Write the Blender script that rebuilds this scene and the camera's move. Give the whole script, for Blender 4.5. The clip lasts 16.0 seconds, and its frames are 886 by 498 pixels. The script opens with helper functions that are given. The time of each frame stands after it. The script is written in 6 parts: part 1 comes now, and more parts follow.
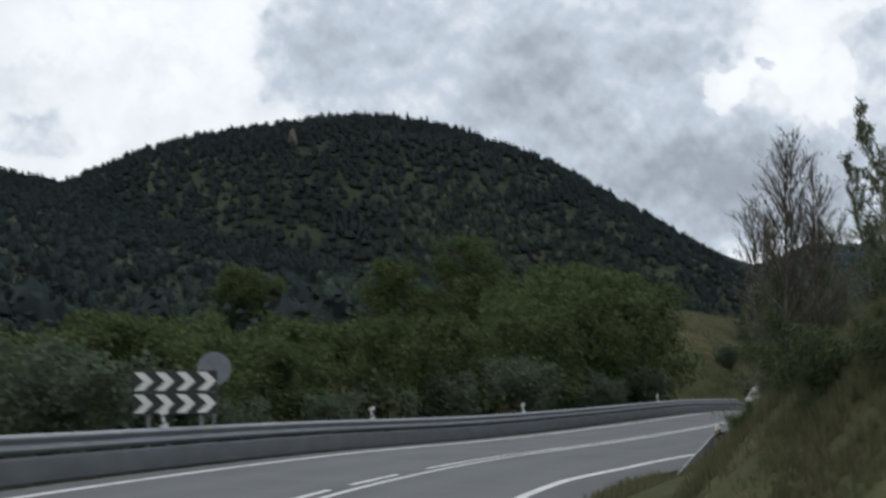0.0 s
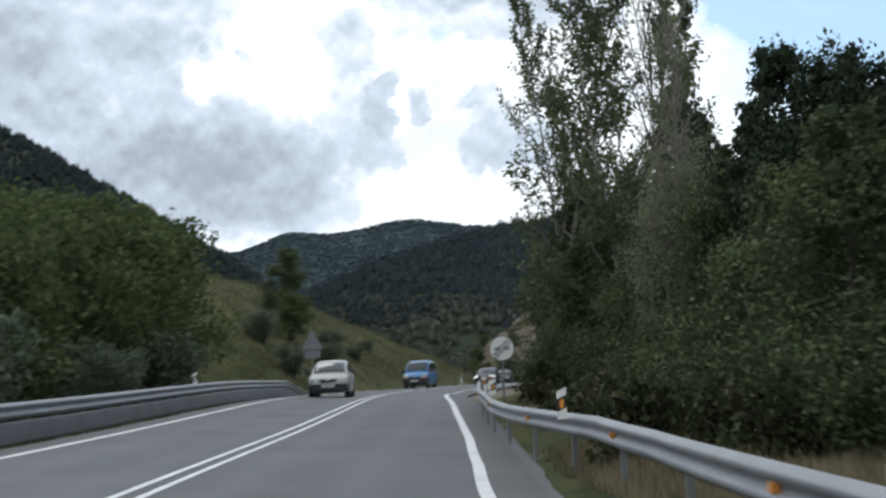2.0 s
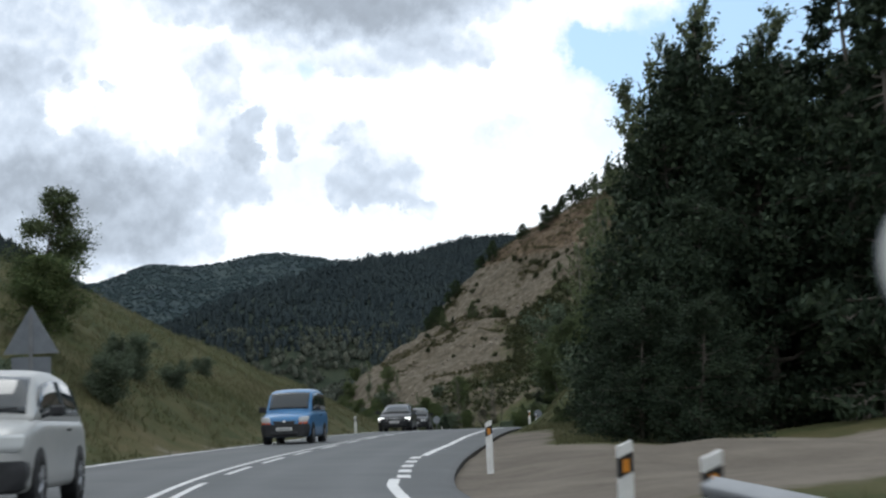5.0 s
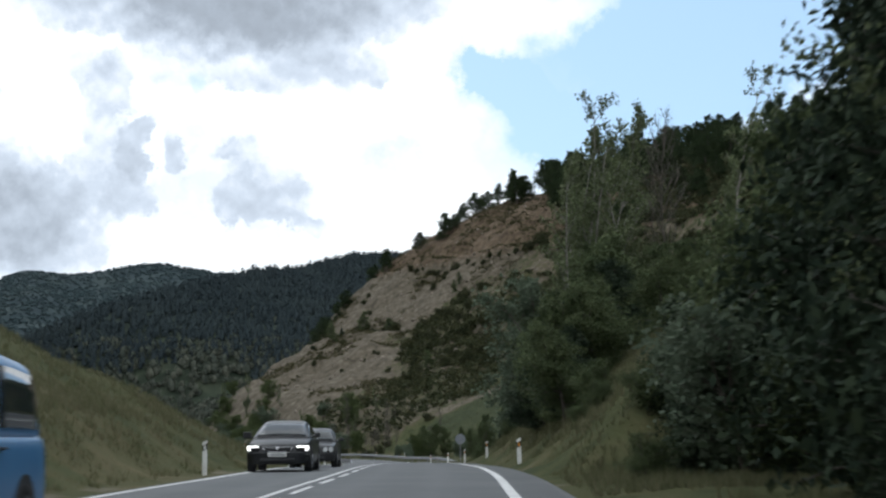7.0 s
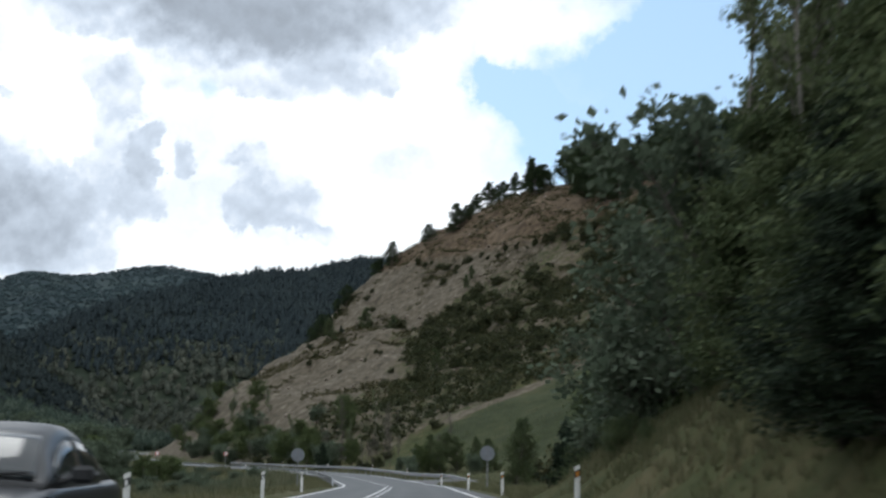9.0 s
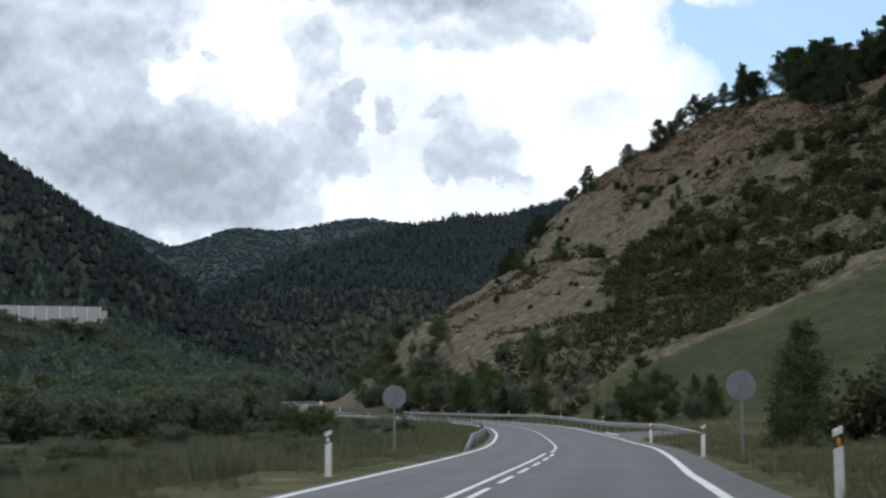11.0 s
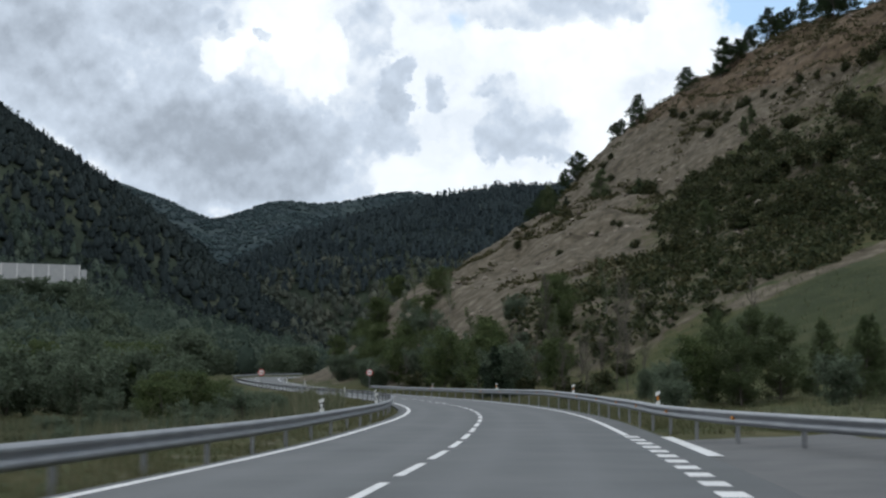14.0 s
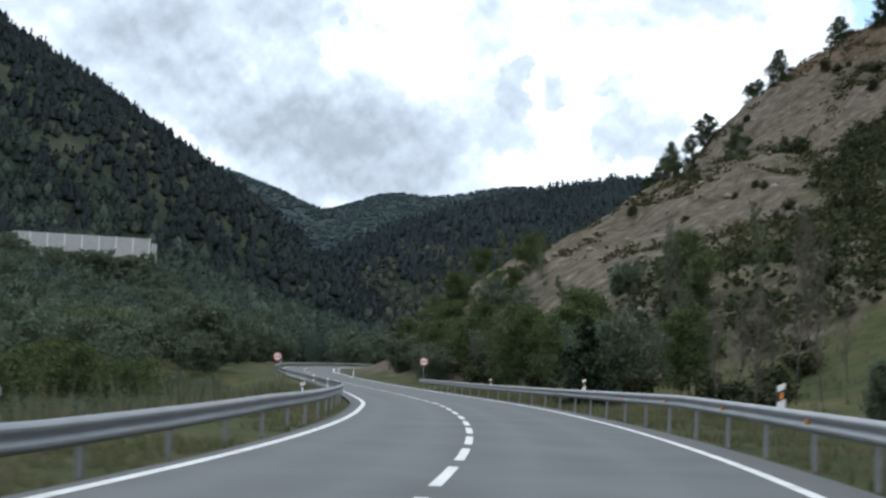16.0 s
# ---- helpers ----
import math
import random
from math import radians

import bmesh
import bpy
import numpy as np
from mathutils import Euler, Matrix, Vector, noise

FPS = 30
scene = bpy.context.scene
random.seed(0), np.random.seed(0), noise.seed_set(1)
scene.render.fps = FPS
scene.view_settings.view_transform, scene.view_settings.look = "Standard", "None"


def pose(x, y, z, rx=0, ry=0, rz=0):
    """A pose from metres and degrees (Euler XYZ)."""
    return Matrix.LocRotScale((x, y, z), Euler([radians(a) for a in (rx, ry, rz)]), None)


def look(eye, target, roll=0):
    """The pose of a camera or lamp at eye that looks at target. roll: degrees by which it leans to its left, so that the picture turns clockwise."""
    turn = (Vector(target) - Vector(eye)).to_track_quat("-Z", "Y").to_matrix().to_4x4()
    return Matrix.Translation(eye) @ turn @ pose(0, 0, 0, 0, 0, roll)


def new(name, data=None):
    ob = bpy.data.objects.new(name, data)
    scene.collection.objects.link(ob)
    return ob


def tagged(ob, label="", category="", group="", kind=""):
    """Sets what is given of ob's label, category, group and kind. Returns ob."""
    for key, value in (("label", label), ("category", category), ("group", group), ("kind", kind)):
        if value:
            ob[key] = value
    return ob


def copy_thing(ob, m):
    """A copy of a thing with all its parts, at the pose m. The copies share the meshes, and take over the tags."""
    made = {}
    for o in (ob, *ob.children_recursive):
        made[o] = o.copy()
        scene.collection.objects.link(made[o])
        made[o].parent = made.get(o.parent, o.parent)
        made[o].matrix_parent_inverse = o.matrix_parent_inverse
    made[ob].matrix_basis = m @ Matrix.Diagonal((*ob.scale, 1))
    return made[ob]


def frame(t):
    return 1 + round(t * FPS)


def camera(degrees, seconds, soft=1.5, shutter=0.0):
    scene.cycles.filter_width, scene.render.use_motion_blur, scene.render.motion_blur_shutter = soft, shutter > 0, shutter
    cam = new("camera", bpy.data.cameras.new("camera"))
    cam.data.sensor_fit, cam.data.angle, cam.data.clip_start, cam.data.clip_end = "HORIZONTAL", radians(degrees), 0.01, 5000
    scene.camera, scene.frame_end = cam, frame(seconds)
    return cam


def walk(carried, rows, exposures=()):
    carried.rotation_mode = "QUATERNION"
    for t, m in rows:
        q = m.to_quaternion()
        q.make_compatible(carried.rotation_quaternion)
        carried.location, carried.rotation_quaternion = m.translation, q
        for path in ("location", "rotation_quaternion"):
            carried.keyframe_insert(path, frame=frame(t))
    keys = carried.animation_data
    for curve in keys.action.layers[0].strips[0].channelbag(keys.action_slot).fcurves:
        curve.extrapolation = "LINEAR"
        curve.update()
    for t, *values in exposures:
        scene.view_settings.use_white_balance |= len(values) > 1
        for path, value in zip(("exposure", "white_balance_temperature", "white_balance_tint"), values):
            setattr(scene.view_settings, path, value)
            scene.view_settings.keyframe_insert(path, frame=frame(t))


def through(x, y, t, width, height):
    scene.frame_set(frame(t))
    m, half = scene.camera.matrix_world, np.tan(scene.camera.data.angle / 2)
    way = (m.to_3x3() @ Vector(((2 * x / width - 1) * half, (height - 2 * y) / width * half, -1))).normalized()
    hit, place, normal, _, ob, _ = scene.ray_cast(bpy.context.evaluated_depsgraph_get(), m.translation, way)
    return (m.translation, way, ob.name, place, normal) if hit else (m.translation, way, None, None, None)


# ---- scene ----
cam = camera(33.4, 16.0, soft=2.4, shutter=0.35)
walk(cam, [
    (0.0, pose(1.20, -0.00, -0.20, 96.70, 0.88, 15.63)),
    (0.5, pose(-0.96, 7.09, -0.23, 94.98, 1.27, 10.89)),
    (1.0, pose(-2.95, 14.88, -0.19, 96.45, 0.78, 3.88)),
    (1.5, pose(-4.21, 22.71, -0.16, 93.89, 1.61, -0.33)),
    (2.0, pose(-4.84, 30.75, 0.00, 95.70, 2.36, -4.43)),
    (2.5, pose(-4.91, 38.94, 0.08, 96.46, 2.09, -7.76)),
    (3.0, pose(-4.76, 46.89, 0.06, 97.23, -0.07, -7.28)),
    (3.2, pose(-4.52, 50.16, 0.05, 96.64, -0.80, -7.55)),
    (5.3, pose(-1.72, 84.02, 0.99, 97.24, 2.30, -9.76)),
    (5.5, pose(-1.30, 87.77, 1.01, 99.22, 2.34, -9.25)),
    (6.0, pose(-0.15, 97.34, 1.20, 97.76, 0.89, -10.73)),
    (6.5, pose(1.10, 106.67, 1.33, 96.67, 0.69, -13.74)),
    (7.0, pose(2.78, 116.19, 1.53, 97.65, 0.46, -14.36)),
    (7.5, pose(4.97, 126.20, 1.68, 97.03, -0.39, -13.94)),
    (8.0, pose(7.20, 136.19, 1.87, 97.51, 0.02, -14.32)),
    (8.5, pose(9.81, 146.80, 1.97, 98.51, 0.24, -14.71)),
    (9.0, pose(12.40, 157.24, 2.00, 98.02, -0.54, -14.18)),
    (9.5, pose(14.96, 167.82, 2.04, 96.51, -0.83, -9.95)),
    (10.0, pose(17.48, 178.10, 1.89, 96.93, -0.49, -7.77)),
    (10.2, pose(18.59, 182.25, 1.84, 96.53, -0.12, -6.79)),
    (12.5, pose(31.89, 236.96, 1.42, 95.82, 1.06, -5.77)),
    (13.0, pose(34.25, 248.36, 1.20, 96.00, 1.02, -5.04)),
    (13.5, pose(36.56, 259.97, 1.06, 95.68, 0.44, -4.80)),
    (14.0, pose(38.69, 271.89, 0.91, 95.21, -0.19, -4.29)),
    (14.5, pose(40.56, 283.89, 0.81, 95.48, -0.50, -3.32)),
    (15.0, pose(42.28, 296.08, 0.73, 93.65, -0.45, -2.46)),
    (15.5, pose(43.79, 308.81, 0.72, 96.02, -1.44, -1.45)),
    (16.0, pose(45.12, 321.56, 0.74, 95.03, -2.19, -0.04)),
], [(0.0, -0.25, 6150, 8), (0.5, 0.0, 6100, 8), (1.0, 0.15, 6050, 7), (1.5, 0.12, 6050, 7), (2.0, 0.1, 6050, 7), (3.0, 0.05, 6050, 7), (5.5, 0.1, 6050, 7), (8.0, 0.1, 6050, 7), (10.0, 0.0, 6050, 7), (12.5, -0.05, 6050, 7), (14.5, -0.1, 6000, 7), (15.5, 0.2, 5900, 6), (16.0, 0.3, 5900, 6)])

# ---------------------------------------------------------------- sky and sun
SUN_AZ, SUN_EL = radians(-20), radians(50)


def sky_direction(az, el):
    a, e = radians(az), radians(el)
    return (math.sin(a) * math.cos(e), math.cos(a) * math.cos(e), math.sin(e))


def build_sky():
    world = bpy.data.worlds.new("overcast_sky")
    scene.world = world
    world.use_nodes = True
    nt = world.node_tree
    nt.nodes.clear()
    N, L = nt.nodes.new, nt.links.new
    out, bg = N("ShaderNodeOutputWorld"), N("ShaderNodeBackground")
    sky = N("ShaderNodeTexSky")
    sky.sky_type, sky.sun_disc = "NISHITA", False
    sky.sun_elevation, sky.sun_rotation = SUN_EL, SUN_AZ
    coord = N("ShaderNodeTexCoord")

    def noise_tex(scale, detail, rough, vec):
        n = N("ShaderNodeTexNoise")
        n.inputs["Scale"].default_value, n.inputs["Detail"].default_value, n.inputs["Roughness"].default_value = scale, detail, rough
        L(vec, n.inputs["Vector"])
        return n

    def math_node(op, a, b=None, clamp=False):
        m = N("ShaderNodeMath")
        m.operation, m.use_clamp = op, clamp
        for k, v in enumerate((a, b)):
            if v is None:
                continue
            if isinstance(v, (int, float)):
                m.inputs[k].default_value = v
            else:
                L(v, m.inputs[k])
        return m.outputs[0]

    def vec_math(op, a, b=None, scale=None):
        m = N("ShaderNodeVectorMath")
        m.operation = op
        L(a, m.inputs[0])
        if b is not None:
            if isinstance(b, tuple):
                m.inputs[1].default_value = b
            else:
                L(b, m.inputs[1])
        if scale is not None:
            m.inputs["Scale"].default_value = scale
        return m.outputs[0]

    # billowing distortion of the direction, broad and fine
    way = coord.outputs["Generated"]
    vec = way
    for scale, detail, rough, amount in ((16.0, 2.0, 0.5, 0.05), (60.0, 6.0, 0.6, 0.032)):
        swirl = vec_math("SUBTRACT", noise_tex(scale, detail, rough, way).outputs["Color"], (0.5, 0.5, 0.5))
        vec = vec_math("ADD", vec, vec_math("SCALE", swirl, scale=amount))

    def blob(az, el, width, height, soft):
        """1 inside a soft ellipse of the sky, 0 outside; degrees."""
        m = N("ShaderNodeMapping")
        m.vector_type = "TEXTURE"
        m.inputs["Location"].default_value = sky_direction(az, el)
        m.inputs["Rotation"].default_value = (0, 0, radians(-az))
        m.inputs["Scale"].default_value = (radians(width), radians(width), radians(height))
        L(vec, m.inputs["Vector"])
        ln = N("ShaderNodeVectorMath")
        ln.operation = "LENGTH"
        L(m.outputs[0], ln.inputs[0])
        mr = N("ShaderNodeMapRange")
        mr.interpolation_type = "SMOOTHSTEP"
        mr.inputs["From Min"].default_value, mr.inputs["From Max"].default_value = 1.0 + soft, 1.0 - soft
        L(ln.outputs["Value"], mr.inputs["Value"])
        return mr.outputs["Result"]

    GREY = [  # azimuth, elevation, half width, half height, softness, depth
        (-4.0, 8.9, 5.04, 2.41, 0.30, 0.30), (-6.2, 11.6, 1.43, 1.21, 0.22, 0.16), (-3.0, 11.7, 0.79, 0.66, 0.25, 0.16), (-8.0, 9.5, 1.97, 1.53, 0.30, 0.12), (-0.9, 9.4, 1.64, 1.32, 0.30, 0.14), (-5.4, 7.1, 4.17, 0.99, 0.40, 0.10),
        (2.5, 11.2, 0.57, 0.75, 0.30, 0.3), (2.3, 9.8, 1.05, 0.75, 0.35, 0.20), (-4.6, 13.4, 0.37, 0.29, 0.30, 0.20), (-3.2, 13.3, 0.22, 0.26, 0.30, 0.18), (7.0, 9.4, 1.27, 0.66, 0.40, 0.17), (9.2, 8.9, 0.92, 0.39, 0.40, 0.12),
        (6.2, 11.2, 1.01, 0.44, 0.50, 0.12), (12.5, 11.1, 2.08, 0.88, 0.50, 0.10), (4.0, 14.5, 2.63, 1.10, 0.50, 0.10), (9.1, 14.4, 2.63, 0.79, 0.45, 0.20), (-7.6, 14.8, 4.39, 2.08, 0.40, 0.14), (6.7, 18.0, 7.24, 2.41, 0.40, 0.62),
        (5.8, 16.6, 4.82, 1.36, 0.40, 0.30), (9.3, 14.2, 2.41, 0.79, 0.50, 0.16), (-5.9, 16.7, 2.85, 2.41, 0.45, 0.16), (0.4, 14.0, 1.10, 1.10, 0.45, 0.12),
        (-4.3, 13.1, 0.48, 0.31, 0.30, 0.18), (-2.8, 13.2, 0.35, 0.26, 0.35, 0.14), (-6.5, 13.5, 1.53, 0.79, 0.40, 0.16), (-12.0, 11.7, 3.29, 3.07, 0.40, 0.24), (-4.5, 10.1, 3.29, 1.97, 0.32, 0.10), (-2.6, 12.1, 0.99, 0.75, 0.35, 0.10),
        (7.8, 10.0, 1.86, 1.10, 0.45, 0.12), (0.9, 9.9, 1.53, 1.01, 0.35, 0.14), (-4.8, 8.5, 4.39, 1.53, 0.40, 0.08), (-15.9, 14.6, 5.92, 3.29, 0.42, 0.30), (-18.4, 15.0, 3.29, 1.97, 0.45, 0.18),
        (-11.8, 11.2, 2.63, 1.97, 0.40, 0.20), (-5.7, 10.0, 2.63, 1.75, 0.35, 0.20), (-2.1, 8.7, 2.41, 1.75, 0.40, 0.16), (1.1, 12.5, 1.10, 1.97, 0.40, 0.20), (-5.5, 13.4, 1.32, 0.66, 0.40, 0.16), (-31.6, 10.9, 1.53, 1.01, 0.45, 0.14),
        (-31.2, 13.2, 1.97, 1.32, 0.50, 0.08), (-10.4, 13.1, 3.29, 1.97, 0.40, 0.20), (-2.6, 7.7, 4.17, 1.53, 0.40, 0.14), (4.1, 11.0, 0.57, 0.57, 0.40, 0.14),
        (-26.0, 8.0, 2.4, 1.6, 0.5, 0.2), (30.0, 24.0, 14.0, 6.0, 0.5, 0.4), (-40.0, 24.0, 12.0, 7.0, 0.5, 0.45), (0.0, 36.0, 22.0, 8.0, 0.5, 0.45),
    ]
    BLUE = [(21.2, 13.5, 5.37, 2.63, 0.22, 0.95), (17.8, 13.2, 1.53, 1.10, 0.30, 0.50), (4.8, 13.8, 0.44, 0.61, 0.50, 0.50), (16.7, 14.3, 1.36, 0.88, 0.40, 0.75), (16.9, 14.3, 1.53, 1.10, 0.35, 0.70), (25.8, 15.5, 4.39, 2.41, 0.30, 0.80),
            (20.0, 11.0, 4.2, 1.8, 0.4, 0.5), (27.0, 17.0, 6.0, 4.5, 0.4, 0.8), (-60.0, 40.0, 14.0, 9.0, 0.4, 0.8), (70.0, 35.0, 20.0, 10.0, 0.4, 0.8)]

    def total(rows):
        s = None
        for az, el, w, h, soft, k in rows:
            v = math_node("MULTIPLY", blob(az, el, w, h, soft), k)
            s = v if s is None else math_node("ADD", s, v)
        return s

    grey, blue = total(GREY), total(BLUE)
    veil = noise_tex(9.0, 6.0, 0.6, vec)
    fine = noise_tex(30.0, 6.0, 0.55, vec)
    v1 = math_node("MULTIPLY", math_node("SUBTRACT", veil.outputs["Fac"], 0.45), 0.6)
    v2 = math_node("MULTIPLY", math_node("SUBTRACT", fine.outputs["Fac"], 0.47), 0.35)
    # a crisp rim round the grey masses, with lit tops and shaded undersides of their puffs
    rim = N("ShaderNodeMapRange")
    rim.interpolation_type = "SMOOTHSTEP"
    rim.inputs["From Min"].default_value, rim.inputs["From Max"].default_value = 0.05, 0.13
    L(grey, rim.inputs["Value"])
    body = rim.outputs["Result"]
    puff, under = noise_tex(42.0, 5.0, 0.5, way), noise_tex(42.0, 5.0, 0.5, vec_math("ADD", way, (0.0, 0.0, 0.007)))
    relief = math_node("MULTIPLY", math_node("MULTIPLY", math_node("SUBTRACT", under.outputs["Fac"], puff.outputs["Fac"]), 0.55), body)
    shade = math_node("ADD", math_node("MULTIPLY", grey, 0.5), math_node("ADD", math_node("MULTIPLY", body, 0.1), relief))
    shade = math_node("ADD", math_node("ADD", shade, math_node("MAXIMUM", v1, 0.0)), math_node("MAXIMUM", v2, 0.0), True)
    ramp = N("ShaderNodeValToRGB")
    e = ramp.color_ramp.elements
    e[0].position, e[0].color = 0.0, (1.18, 1.18, 1.17, 1)
    e[1].position, e[1].color = 1.0, (0.27, 0.285, 0.31, 1)
    for pos, col in ((0.14, (1.0, 1.01, 1.03, 1)), (0.32, (0.7, 0.75, 0.83, 1)), (0.6, (0.44, 0.475, 0.53, 1))):
        el = e.new(pos)
        el.color = col
    L(shade, ramp.inputs["Fac"])
    clear = N("ShaderNodeVectorMath")
    clear.operation = "SCALE"
    L(sky.outputs["Color"], clear.inputs[0])
    clear.inputs["Scale"].default_value = 0.13
    haze = N("ShaderNodeMix")
    haze.data_type = "RGBA"
    haze.inputs["Factor"].default_value = 0.45
    L(clear.outputs[0], haze.inputs["A"])
    haze.inputs["B"].default_value = (0.62, 0.86, 1.1, 1)
    mix = N("ShaderNodeMix")
    mix.data_type = "RGBA"
    L(math_node("MINIMUM", math_node("MULTIPLY", blue, 1.0), 1.0), mix.inputs["Factor"])
    L(ramp.outputs["Color"], mix.inputs["A"])
    L(haze.outputs["Result"], mix.inputs["B"])
    L(mix.outputs["Result"], bg.inputs["Color"])
    bg.inputs["Strength"].default_value = 1.0
    L(bg.outputs[0], out.inputs["Surface"])


build_sky()
sun = new("sun", bpy.data.lights.new("sun", "SUN"))
sun.data.energy, sun.data.angle, sun.data.color = 0.6, radians(25), (1.0, 0.96, 0.9)
sun.matrix_world = look((0, 0, 100), (-math.sin(SUN_AZ) * math.cos(SUN_EL), -math.cos(SUN_AZ) * math.cos(SUN_EL), 100 - math.sin(SUN_EL)))

# ---------------------------------------------------------------- materials


def material(name, colors, rough=0.8, metal=0.0, scale=4.0, fine=60.0, bump=0.15, dist=0.02, per_object=0.0, per_island=0.0, spec=0.3, stretch=(1, 1, 1), translucent=0.0):
    """Two-scale noise between two or three colours, with bump; colours are base reflectances."""
    m = bpy.data.materials.new(name)
    m.use_nodes = True
    nt = m.node_tree
    b = nt.nodes["Principled BSDF"]
    N, L = nt.nodes.new, nt.links.new
    co = N("ShaderNodeTexCoord")
    mp = N("ShaderNodeMapping")
    mp.inputs["Scale"].default_value = stretch
    L(co.outputs["Object"], mp.inputs["Vector"])
    n1, n2 = N("ShaderNodeTexNoise"), N("ShaderNodeTexNoise")
    n1.inputs["Scale"].default_value, n1.inputs["Detail"].default_value = scale, 5.0
    n2.inputs["Scale"].default_value, n2.inputs["Detail"].default_value = fine, 3.0
    L(mp.outputs[0], n1.inputs["Vector"])
    L(mp.outputs[0], n2.inputs["Vector"])
    mx = N("ShaderNodeMath")
    mx.operation = "MULTIPLY_ADD"
    L(n2.outputs["Fac"], mx.inputs[0])
    mx.inputs[1].default_value = 0.35
    ad = N("ShaderNodeMath")
    ad.operation = "MULTIPLY"
    ad.inputs[1].default_value = 0.65
    L(n1.outputs["Fac"], ad.inputs[0])
    L(ad.outputs[0], mx.inputs[2])
    last = mx.outputs[0]
    if per_object or per_island:
        src = N("ShaderNodeObjectInfo").outputs["Random"] if per_object else N("ShaderNodeNewGeometry").outputs["Random Per Island"]
        k = N("ShaderNodeMath")
        k.operation = "MULTIPLY_ADD"
        L(src, k.inputs[0])
        k.inputs[1].default_value = per_object or per_island
        o = N("ShaderNodeMath")
        o.operation = "SUBTRACT"
        L(last, o.inputs[0])
        o.inputs[1].default_value = 0.5 * (per_object or per_island)
        L(o.outputs[0], k.inputs[2])
        last = k.outputs[0]
    ramp = N("ShaderNodeValToRGB")
    el = ramp.color_ramp.elements
    el[0].position, el[0].color = 0.3, (*colors[0], 1)
    el[1].position, el[1].color = 0.7, (*colors[-1], 1)
    if len(colors) == 3:
        mid = el.new(0.5)
        mid.color = (*colors[1], 1)
    L(last, ramp.inputs["Fac"])
    L(ramp.outputs["Color"], b.inputs["Base Color"])
    b.inputs["Roughness"].default_value, b.inputs["Metallic"].default_value = rough, metal
    b.inputs["Specular IOR Level"].default_value = spec
    if bump:
        bp = N("ShaderNodeBump")
        bp.inputs["Strength"].default_value, bp.inputs["Distance"].default_value = bump, dist
        L(last, bp.inputs["Height"])
        L(bp.outputs[0], b.inputs["Normal"])
    if translucent:
        tr, ms = N("ShaderNodeBsdfTranslucent"), N("ShaderNodeMixShader")
        L(ramp.outputs["Color"], tr.inputs["Color"])
        ms.inputs["Fac"].default_value = translucent
        L(b.outputs[0], ms.inputs[1])
        L(tr.outputs[0], ms.inputs[2])
        L(ms.outputs[0], nt.nodes["Material Output"].inputs["Surface"])
    return m


def plain(name, color, rough=0.5, metal=0.0, emit=0.0, coat=0.0):
    m = bpy.data.materials.new(name)
    m.use_nodes = True
    b = m.node_tree.nodes["Principled BSDF"]
    b.inputs["Base Color"].default_value = (*color, 1)
    b.inputs["Roughness"].default_value, b.inputs["Metallic"].default_value = rough, metal
    b.inputs["Coat Weight"].default_value = coat
    if emit:
        b.inputs["Emission Color"].default_value, b.inputs["Emission Strength"].default_value = (*color, 1), emit
    return m


def asphalt_material():
    """Grey asphalt: fine stones, blotches, smoother darker wheel tracks, rough pale shoulder."""
    m = material("worn_asphalt", [(0.07, 0.076, 0.08), (0.09, 0.096, 0.1), (0.116, 0.121, 0.125)], 0.78, scale=0.35, fine=90, bump=0.3, dist=0.006, spec=0.3)
    nt = m.node_tree
    N, L = nt.nodes.new, nt.links.new
    b = nt.nodes["Principled BSDF"]
    base = b.inputs["Base Color"].links[0].from_socket
    at, sp, co = N("ShaderNodeVertexColor"), N("ShaderNodeSeparateColor"), N("ShaderNodeTexCoord")
    at.layer_name = "wear"
    L(at.outputs["Color"], sp.inputs[0])
    n1 = N("ShaderNodeTexNoise")
    n1.inputs["Scale"].default_value, n1.inputs["Detail"].default_value = 0.9, 6.0
    L(co.outputs["Object"], n1.inputs["Vector"])

    def blend(color, mask, amount, other):
        f = N("ShaderNodeMath")
        f.operation = "MULTIPLY"
        L(mask, f.inputs[0])
        f2 = N("ShaderNodeMath")
        f2.operation = "MULTIPLY"
        f2.inputs[1].default_value = amount * 2
        L(n1.outputs["Fac"], f2.inputs[0])
        L(f2.outputs[0], f.inputs[1])
        x = N("ShaderNodeMix")
        x.data_type = "RGBA"
        L(f.outputs[0], x.inputs["Factor"])
        L(color, x.inputs["A"])
        x.inputs["B"].default_value = (*other, 1)
        return x.outputs["Result"]

    c = blend(base, sp.outputs["Red"], 0.45, (0.124, 0.13, 0.136))
    c = blend(c, sp.outputs["Green"], 0.45, (0.07, 0.073, 0.076))
    c = blend(c, sp.outputs["Blue"], 0.4, (0.064, 0.067, 0.07))
    L(c, b.inputs["Base Color"])
    return m


